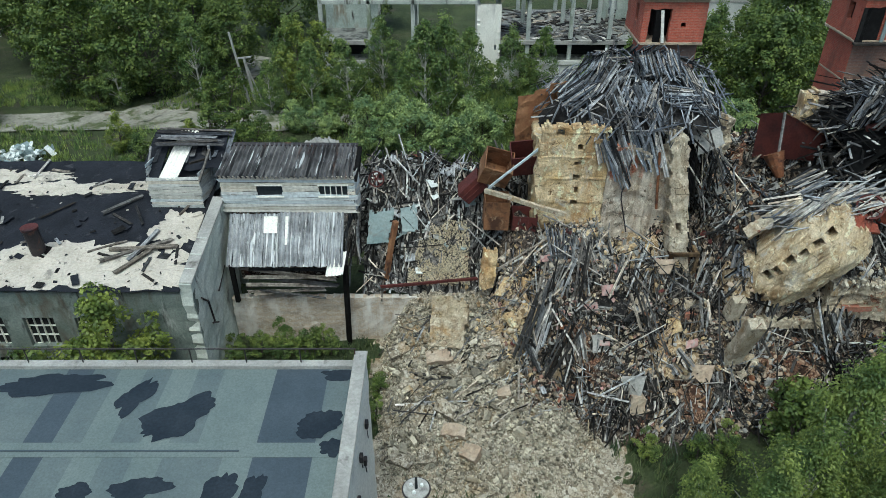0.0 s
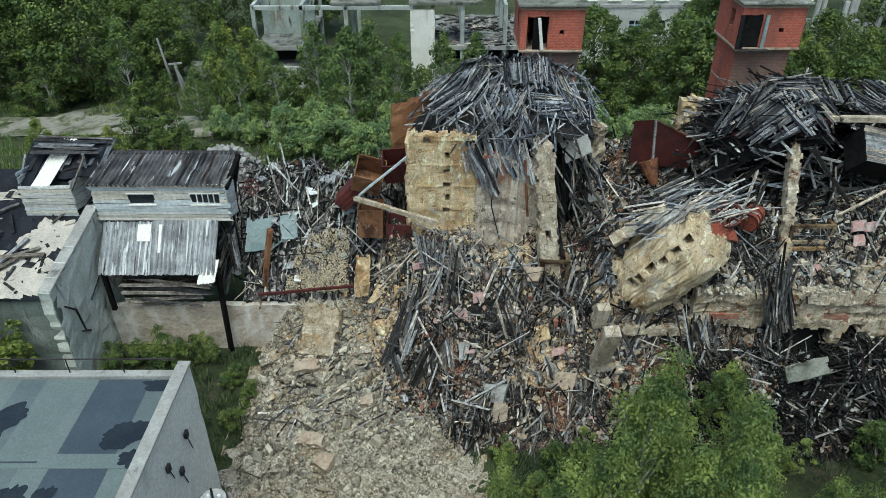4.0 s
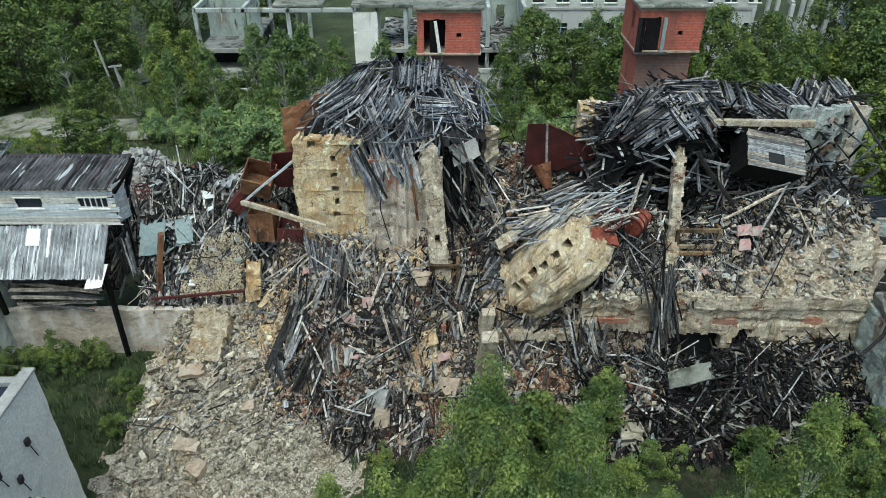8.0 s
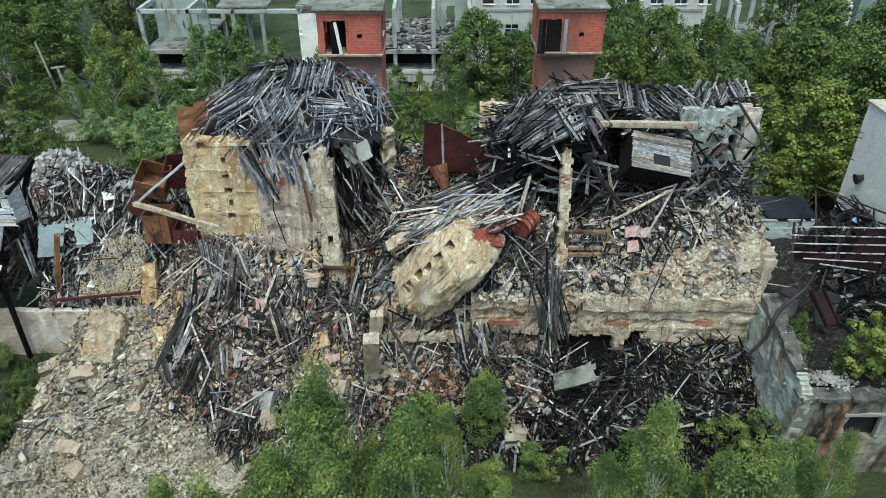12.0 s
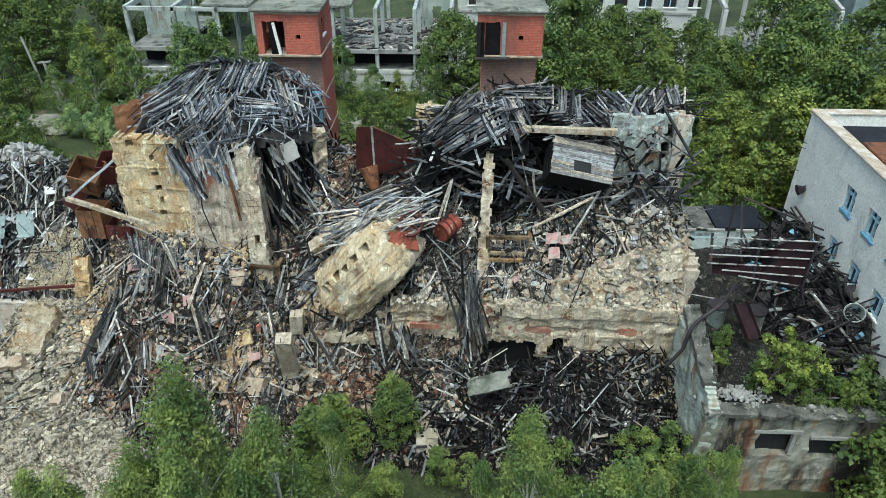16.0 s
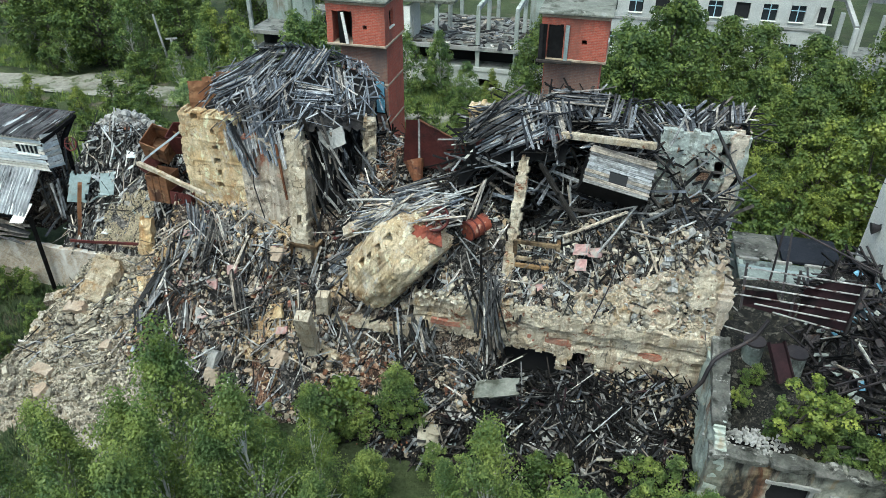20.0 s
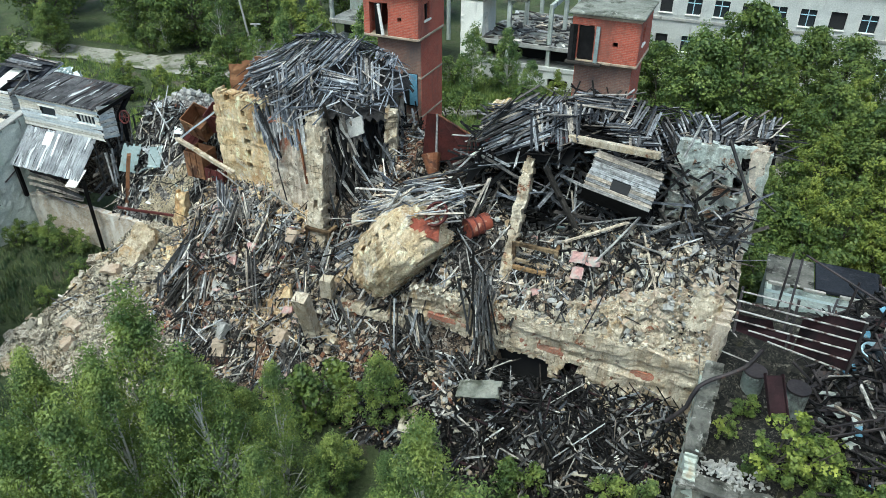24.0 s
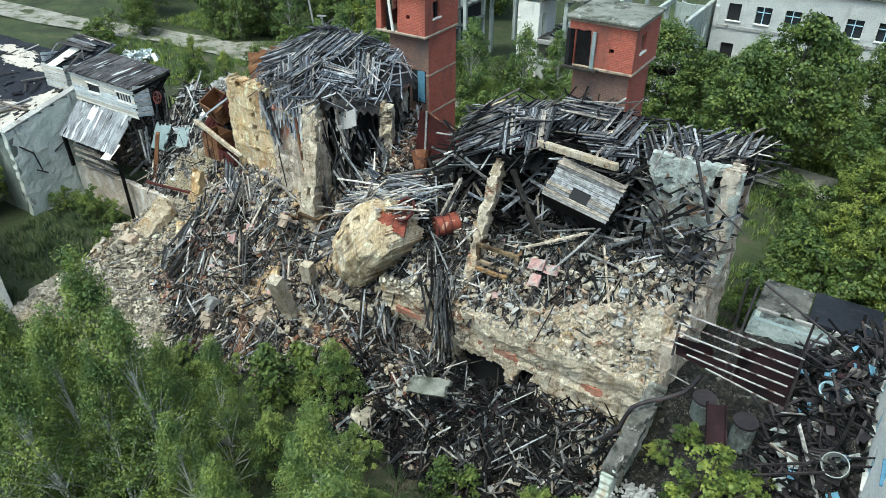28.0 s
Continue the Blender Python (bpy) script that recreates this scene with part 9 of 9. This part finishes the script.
# ---- trees ----
def leaf_quads(centres, axes, radius, per, size, rng, droop=0.0, narrow=0.6):
    """Puffs of leaves: each leaf lies on the skin of its clump and faces outward, a few fill the inside."""
    k = len(centres)
    n = k * per
    rad = np.repeat(radius * rng.uniform(0.65, 1.35, k), per)[:, None]
    ax = np.repeat(np.asarray(axes, float), per, axis=0)
    out = rng.normal(0, 1, (n, 3)) + 0.55 * ax + np.array([0, 0, 0.45])
    out /= np.linalg.norm(out, axis=1, keepdims=True)
    depth = np.where(rng.random((n, 1)) < 0.8, rng.uniform(0.78, 1.08, (n, 1)), rng.uniform(0.2, 0.8, (n, 1)))
    c = np.repeat(np.asarray(centres, float), per, axis=0) + out * rad * depth * np.array([1, 1, 0.72])
    c[:, 2] -= droop * rad[:, 0] * np.abs(rng.normal(0, 0.8, n))
    nrm = out * 0.8 + np.array([0, 0, 0.3]) + rng.normal(0, 0.42, (n, 3))
    nrm /= np.linalg.norm(nrm, axis=1, keepdims=True)
    d = np.cross(nrm, rng.normal(0, 1, (n, 3)) + np.array([0, 0, -2.0 * droop]))
    if droop:
        d = np.cross(nrm, d)
    d /= np.linalg.norm(d, axis=1, keepdims=True) + 1e-9
    s = np.cross(nrm, d)
    L = size * rng.uniform(0.6, 1.35, n)[:, None]
    w = L * narrow
    return np.stack([c - d * L / 2, c + s * w / 2, c + d * L / 2, c - s * w / 2], axis=1)


def make_tree(name, label, h, r, leaf, bark, seed, clumps=150, per=26, size=0.2, low=0.25, droop=0.0, narrow=0.6, trunks=1, lean=0.05, puff=0.5, peak=0.45, taper=1.6, thick=0.016):
    """A tree: tapered trunk, limbs that reach the clumps, a crown of leaf puffs with gaps between them."""
    rng = np.random.default_rng(seed)
    t = thing(name, label, "bush" if "bush" in name else "tree")
    paths, centres, axes = [], [], []
    for k in range(trunks):
        off = Vector((rng.normal(0, 0.25 * (trunks > 1)), rng.normal(0, 0.25 * (trunks > 1)), 0))
        tip = Vector((rng.normal(0, lean * h) + off.x * 2, rng.normal(0, lean * h) + off.y * 2, h * (0.95 if k == 0 else rng.uniform(0.7, 0.92))))
        trunk = []
        for i in range(8):
            s = i / 7
            p = off.lerp(tip, s) + Vector((noise.noise((s * 2, seed, k)), noise.noise((s * 2, seed + 9, k)), 0)) * 0.05 * h * math.sin(s * 3.1)
            trunk.append((p, max(0.012, thick * h * (1 - s) ** 0.8 + 0.008)))
        paths.append(trunk)
        lobes = rng.normal(0, 1, (8, 3))
        lobes /= np.linalg.norm(lobes, axis=1, keepdims=True)
        for i in range(clumps // trunks):
            s = low + (1 - low) * rng.random() ** 0.85
            base = trunk[min(6, int(s * 7))][0].lerp(trunk[min(7, int(s * 7) + 1)][0], s * 7 - int(s * 7)) if s < 1 else tip
            prof = min(1.0, ((s - low) / max(0.05, peak - low)) ** 0.6) if s < peak else max(0.06, 1 - ((s - peak) / (1.02 - peak)) ** taper)
            a = rng.uniform(0, math.tau)
            dv = np.array([math.cos(a), math.sin(a), (s - 0.6) * 1.5])
            lump = 0.62 + 0.5 * max(0.0, float(np.max(lobes @ dv))) ** 1.5
            rr = r * prof * lump * rng.uniform(0.3, 1.0) ** 0.5 / (1.3 if trunks > 1 else 1)
            c = Vector((base.x + rr * math.cos(a), base.y + rr * math.sin(a), base.z + rng.normal(0, 0.04 * h) - droop * 0.12 * rr + 0.02 * h))
            c.z = max(c.z, 0.15 + rng.random() * 0.3)
            centres.append(c[:])
            axes.append((math.cos(a) * rr / r, math.sin(a) * rr / r, 0.8 * (s - 0.4)))
            if i % 3 == 0 and rr > 0.2:
                b0 = trunk[max(0, min(7, int((s - 0.12) * 7)))][0]
                mid = b0.lerp(c, 0.55) + Vector((0, 0, 0.06 * rr))
                paths.append([(b0, 0.006 * h * (1.1 - s) + 0.008), (mid, 0.004 * h * (1.1 - s) + 0.006), (c, 0.006)])
    child("trunk", limb_mesh(paths, bark, "trunk"), t)
    child("crown", quads("crown", leaf_quads(centres, axes, puff, per, size, rng, droop, narrow), leaf), t)
    return t


def plant(proto, x, y, s, turn, sz=None, group="", z=None):
    m = Matrix.Translation((x, y, float(h_ground(x, y)) - 0.05 if z is None else z)) @ Matrix.Rotation(turn, 4, "Z") @ Matrix.Diagonal((s, s, sz or s, 1))
    o = copy_thing(proto, m)
    return tagged(o, group=group) if group else o


rngT = np.random.default_rng(77)
BROAD = [make_tree("broadleaf_tree", "full green broadleaf tree with rounded crown", 9, 3.7, M_LEAF, M_BARK, 100 + i, 165, 76, 0.225, 0.06, 0.0, 0.75, 1, 0.04, 0.72, 0.42) for i in range(3)]
YELLOW = [make_tree("maple_tree", "yellow-green young maple tree", 7.5, 2.5, M_LEAFY, M_BARK, 120 + i, 116, 62, 0.195, 0.06, 0.0, 0.8, 1, 0.04, 0.52, 0.42) for i in range(2)]
BIRCH = [make_tree("birch_tree", "slender birch tree with pale trunk and drooping twigs", 8, 1.9, M_BIRCHLEAF, M_BIRCHBARK, 140 + i, 140, 42, 0.22, 0.08, 0.6, 0.55, 1, 0.05, 0.42, 0.4) for i in range(3)]
WILLOW = [make_tree("willow_bush", "silvery grey-green willow bush", 5, 2.8, M_WILLOW, M_BARK, 160 + i, 170, 56, 0.23, 0.05, 0.25, 0.5, 3, 0.12, 0.48, 0.5) for i in range(2)]
BUSH = [make_tree("bush", "dense green leafy bush", 3, 1.5, M_LEAF, M_BARK, 180 + i, 62, 44, 0.19, 0.04, 0.0, 0.7, 3, 0.12, 0.36, 0.5) for i in range(2)]
FBIRCH = [make_tree("birch_tree", "slender young birch with pale trunk and wispy crown", 8, 1.75, M_FBIRCH, M_BIRCHBARK, 210 + i, 165, 92, 0.098, 0.03, 0.8, 0.5, 1, 0.06, 0.36, 0.25, 1.15, 0.009) for i in range(3)]
SAPLING = [make_tree("sapling", "young bushy birch sapling", 5, 1.45, M_FBIRCH, M_BARK, 190 + i, 120, 84, 0.105, 0.04, 0.3, 0.6, 2, 0.05, 0.28, 0.4) for i in range(2)]
placed = 0


def row(protos, group, *spots):
    global placed
    for x, y, s in spots:
        plant(protos[placed % len(protos)], x, y, s, rngT.uniform(0, 6.28), s * rngT.uniform(0.92, 1.1), group)
        placed += 1


row(FBIRCH, "birches in the foreground", (12.65, 16.7, 1.42), (16.6, 16.5, 1.32), (25.1, 16.4, 1.2), (26.4, 14.9, 1.32), (13.9, 14.8, 1.2), (14.4, 13.0, 1.28), (10.6, 13.6, 1.15), (17.8, 18.2, 0.9), (27.8, 16.4, 1.0), (11.4, 15.2, 1.2), (19.2, 15.6, 0.98), (29.6, 16.6, 0.95), (16.2, 14.4, 1.1), (9.0, 15.4, 1.0), (8.6, 12.4, 1.15), (15.0, 17.4, 0.95), (23.2, 16.8, 0.9), (21.6, 15.2, 0.95), (12.2, 11.6, 1.2), (31.4, 17.4, 0.85))
row(SAPLING, "young trees before the ruin", (15.2, 19.6, 0.95), (18.8, 19.4, 0.9), (28.8, 18.8, 1.0), (30.9, 19.8, 1.0), (25.6, 18.6, 0.8), (19.2, 24.3, 1.0), (13.6, 18.4, 0.85), (32.2, 18.4, 1.05), (10.6, 18.6, 0.75))
LBUSH = [make_tree("bush", "light green feathery bush among the rubble", 3, 1.4, M_FBIRCH, M_BARK, 230 + i, 66, 74, 0.115, 0.05, 0.15, 0.65, 3, 0.14, 0.26, 0.5, 1.2) for i in range(2)]
row(LBUSH + BUSH[:1], "bushes before the ruin", (16.1, 22.8, 1.15), (17.2, 23.6, 0.9), (21.5, 21.8, 0.75), (26.2, 22.6, 0.75), (30.6, 23.4, 0.95), (31.4, 21.4, 1.1), (11.6, 22.0, 0.55), (9.4, 22.4, 0.5), (13.0, 22.0, 0.6), (27.4, 20.8, 0.7), (19.2, 20.8, 0.7), (32.0, 19.6, 1.2), (39.8, 21.2, 1.5), (40.8, 20.2, 1.6), (34, 16.4, 1.0), (36.6, 18.0, 1.0),
    (-8.6, 29.2, 0.75), (-9.8, 29.4, 0.6), (-7.2, 29.0, 0.6), (-6.2, 29.6, 0.55), (-10.6, 28.4, 0.6), (-3.2, 26.4, 0.45), (-3.6, 24.6, 0.5), (-4.4, 28.0, 0.5), (-19.4, 25.4, 1.2), (-17.2, 25.2, 1.0))
row(YELLOW, "maples beside the buildings", (-15.2, 25.0, 1.02))
WISP = make_tree("maple_sapling", "wispy self-sown yellow-green maple sapling", 4.2, 1.7, M_LEAFY, M_BARK, 131, 70, 46, 0.15, 0.06, 0.0, 0.8, 4, 0.2, 0.26, 0.5)
for x, y, s in ((35.7, 24.6, 0.95), (36.9, 24.6, 0.6), (34.2, 25.6, 0.35)):
    plant(WISP, x, y, s, 1.3 * x, s * 0.85, "self-sown maples on the annex roof", 4.3)
for x, y, s in ((40.0, 22.9, 0.75), (38.8, 22.8, 0.5), (39.6, 24.4, 0.6), (37.4, 23.9, 0.5), (36.9, 25.6, 0.4), (34.7, 27.2, 0.35), (37.8, 25.0, 0.4), (38.2, 23.4, 0.45), (37.0, 23.0, 0.35), (35.0, 24.0, 0.25)):
    plant(BUSH[0], x, y, s, x, s, "bushes on the annex roof", 4.3)
# behind the ruins
row(BROAD, "trees behind the ruins", (-35.2, 69, 1.25), (-29.5, 69, 1.3), (-44, 78, 1.3), (-38, 80, 1.4), (-27, 78, 1.3), (-22, 74, 1.0), (28.5, 61, 1.1), (31.5, 65.5, 1.25), (24.5, 66, 0.9), (21.2, 67, 1.0), (49.8, 52, 1.2), (43.5, 69, 1.0), (39.6, 73, 1.0), (50, 62, 1.2), (47, 57, 1.1), (56, 56, 1.25), (58, 66, 1.2), (37, 73, 0.9), (33, 75, 0.9), (54, 74, 1.2), (64, 84, 1.3), (64, 60, 1.3), (70, 70, 1.3), (55, 46, 1.2), (60, 50, 1.2), (48, 42, 1.0), (-50, 66, 1.2), (-56, 74, 1.3), (-48, 86, 1.4), (-32, 88, 1.5), (-20, 88, 1.4), (-10, 92, 1.4), (-42, 60, 0.6), (80, 66, 1.4), (72, 52, 1.3))
row(YELLOW, "maples behind the ruins", (43.6, 47.6, 1.3), (46, 50, 1.2), (39.5, 47.5, 0.85), (48.5, 46.0, 1.1), (51.5, 49, 1.2), (41.5, 45.6, 0.7), (-13.7, 66.5, 1.0), (-11.8, 68, 0.9), (35, 66.5, 0.9), (42, 52, 1.0), (38, 56, 0.8), (46, 62, 0.9), (40, 66, 0.9), (52, 66, 1.0), (15.5, 66.5, 0.45), (37, 50, 0.6))
row(BIRCH, "birches behind the ruins", (-23.6, 66.6, 1.0), (-15.6, 67.6, 0.9), (-1.5, 60.5, 1.2), (0.5, 62, 1.1), (-3.0, 63, 1.1), (2.4, 64.5, 1.0), (6.5, 67.5, 0.9), (10, 69, 0.8), (-6, 70, 1.0), (27, 71, 1.1), (32, 71, 1.0), (-16, 63, 0.7), (18, 68.5, 0.7))
row(WILLOW, "willows behind the ruins", (-5.2, 54.5, 1.0), (-2.0, 55.5, 1.1), (0.8, 53.5, 0.9), (3.5, 56, 0.9), (-13.3, 59, 0.6), (-10, 58, 0.6), (23.2, 56.5, 0.9), (26, 54, 0.9), (20, 59, 0.6))
row(BROAD, "trees behind the ruins", (38.6, 60.5, 0.85), (41.5, 58, 0.9), (44, 63, 0.9), (52.5, 58, 1.0))
row(YELLOW, "maples behind the ruins", (37.2, 62.5, 0.7), (40.6, 62.8, 0.75), (-27, 55, 0.5), (-20.5, 53.5, 0.45), (-45, 62, 0.7))
row(BIRCH, "birches behind the ruins", (-31, 66, 0.8), (-38, 68, 0.9), (-12, 62, 0.8), (-8.5, 63.5, 0.9), (13.5, 65, 0.7), (19, 64, 0.6), (30, 66, 0.9))
row(BUSH, "bushes behind the ruins", (36.8, 57, 1.2), (38.4, 57.4, 1.1), (40, 55, 1.2), (35.4, 50, 1.1), (37.2, 47.2, 1.2), (34.8, 46.4, 1.0), (43, 55.4, 1.3), (-24, 52, 0.9), (-16.4, 55, 1.0), (-18, 51, 0.8), (15, 63.4, 0.9), (13, 62, 0.8), (21, 63.6, 1.0), (-33, 64.8, 1.1), (-21, 64.5, 1.2), (-13.4, 52.6, 1.0), (-11, 51.8, 0.9), (-7, 51.8, 0.8), (17.2, 61.8, 0.7), (14, 60, 0.7), (12, 66, 0.9), (8.5, 71, 1.1), (4, 70, 1.1), (19, 56, 0.6), (16, 55, 0.6), (-20, 57.5, 1.1), (-18, 59, 1.0), (37.5, 57, 1.0), (39, 52.5, 1.1), (36, 48, 1.2), (38.6, 45.5, 1.3), (41.5, 43.5, 1.2), (35.5, 44.5, 0.9), (-40, 52, 1.2), (-44, 56, 1.2), (-8, 67, 1.1), (45, 40, 1.2), (21, 70, 1.0), (24, 71, 1.0), (30, 57, 0.9), (12.5, 57, 0.6), (35, 53, 1.0), (33.5, 58, 1.0), (-9.5, 59.2, 1.0), (-6.5, 59.4, 1.0), (4.5, 59.4, 1.0), (7.5, 59.8, 1.1), (10, 60.4, 1.0), (0.4, 58.6, 0.9), (6.2, 57, 0.8), (36, 41.8, 1.3), (38.4, 42.2, 1.2), (34.6, 42.6, 1.0), (40.2, 41.4, 1.1), (16.8, 60.4, 1.0), (19.6, 61.0, 1.0), (22.5, 61.2, 1.1), (25.5, 60.8, 1.0))
for proto in BROAD + YELLOW + BIRCH + WILLOW + BUSH + SAPLING + FBIRCH + LBUSH + [WISP]:
    for o in [*proto.children_recursive, proto]:
        bpy.data.objects.remove(o)

# ---- grass and weeds ----
def tufts(name, label, x0, x1, y0, y1, n, tall, keep, seed, mat):
    """Blades of grass in loose tufts over a stretch of ground."""
    rng = np.random.default_rng(seed)
    c = np.stack([rng.uniform(x0, x1, n), rng.uniform(y0, y1, n)], 1)
    ok = np.array([keep(x, y) for x, y in c])
    c = c[ok]
    per = 14
    k = len(c) * per
    base = np.repeat(c, per, axis=0) + rng.normal(0, 0.16, (k, 2))
    z = np.asarray(h_ground(base[:, 0], base[:, 1]), float)
    a = rng.uniform(0, math.tau, k)
    h = tall * rng.uniform(0.4, 1.2, k)
    w = 0.02 + 0.03 * rng.random(k)
    lx, ly = np.cos(a), np.sin(a)
    b0 = np.stack([base[:, 0] - ly * w, base[:, 1] + lx * w, z - 0.03], 1)
    b1 = np.stack([base[:, 0] + ly * w, base[:, 1] - lx * w, z - 0.03], 1)
    tip = np.stack([base[:, 0] + lx * h * 0.45, base[:, 1] + ly * h * 0.45, z + h], 1)
    q = np.stack([b0, b1, tip + np.stack([ly, -lx, np.zeros(k)], 1) * w[:, None] * 0.4, tip], 1)
    tagged(new(name, quads(name, q, mat)), label, "grass", kind="stuff")


clear = lambda x, y: height(x, y) <= h_ground(x, y) + 0.05 and not (x < -2.6 and y < 20.2) and not (x > 32.5 and 22 < y < 37) and noise.noise((x * 0.25, y * 0.25, 2)) > -0.35
tufts("grass", "rough weeds and grass on the yard before the ruins", -11, 34, 9, 30.5, 3400, 0.45, clear, 301, M_GRASS)
clear_back = lambda x, y: noise.noise((x * 0.15, y * 0.15, 5)) > -0.25 and not (x < -11 and y < 37)
tufts("grass", "rough meadow grass behind the ruins", -45, 45, 40, 60, 4600, 0.5, clear_back, 302, M_MEADOW)
tufts("grass", "rough meadow grass beyond the dirt road", -45, 45, 65, 72, 2500, 0.5, clear_back, 303, M_MEADOW)
clear_mid = lambda x, y: noise.noise((x * 0.22, y * 0.22, 8)) > -0.3 and abs(y - 62.2 - 0.08 * (x - 8)) > 1.5
tufts("grass", "tall pale meadow grass between the mill towers", 1, 24, 54, 69, 4200, 0.75, clear_mid, 304, M_MEADOW)
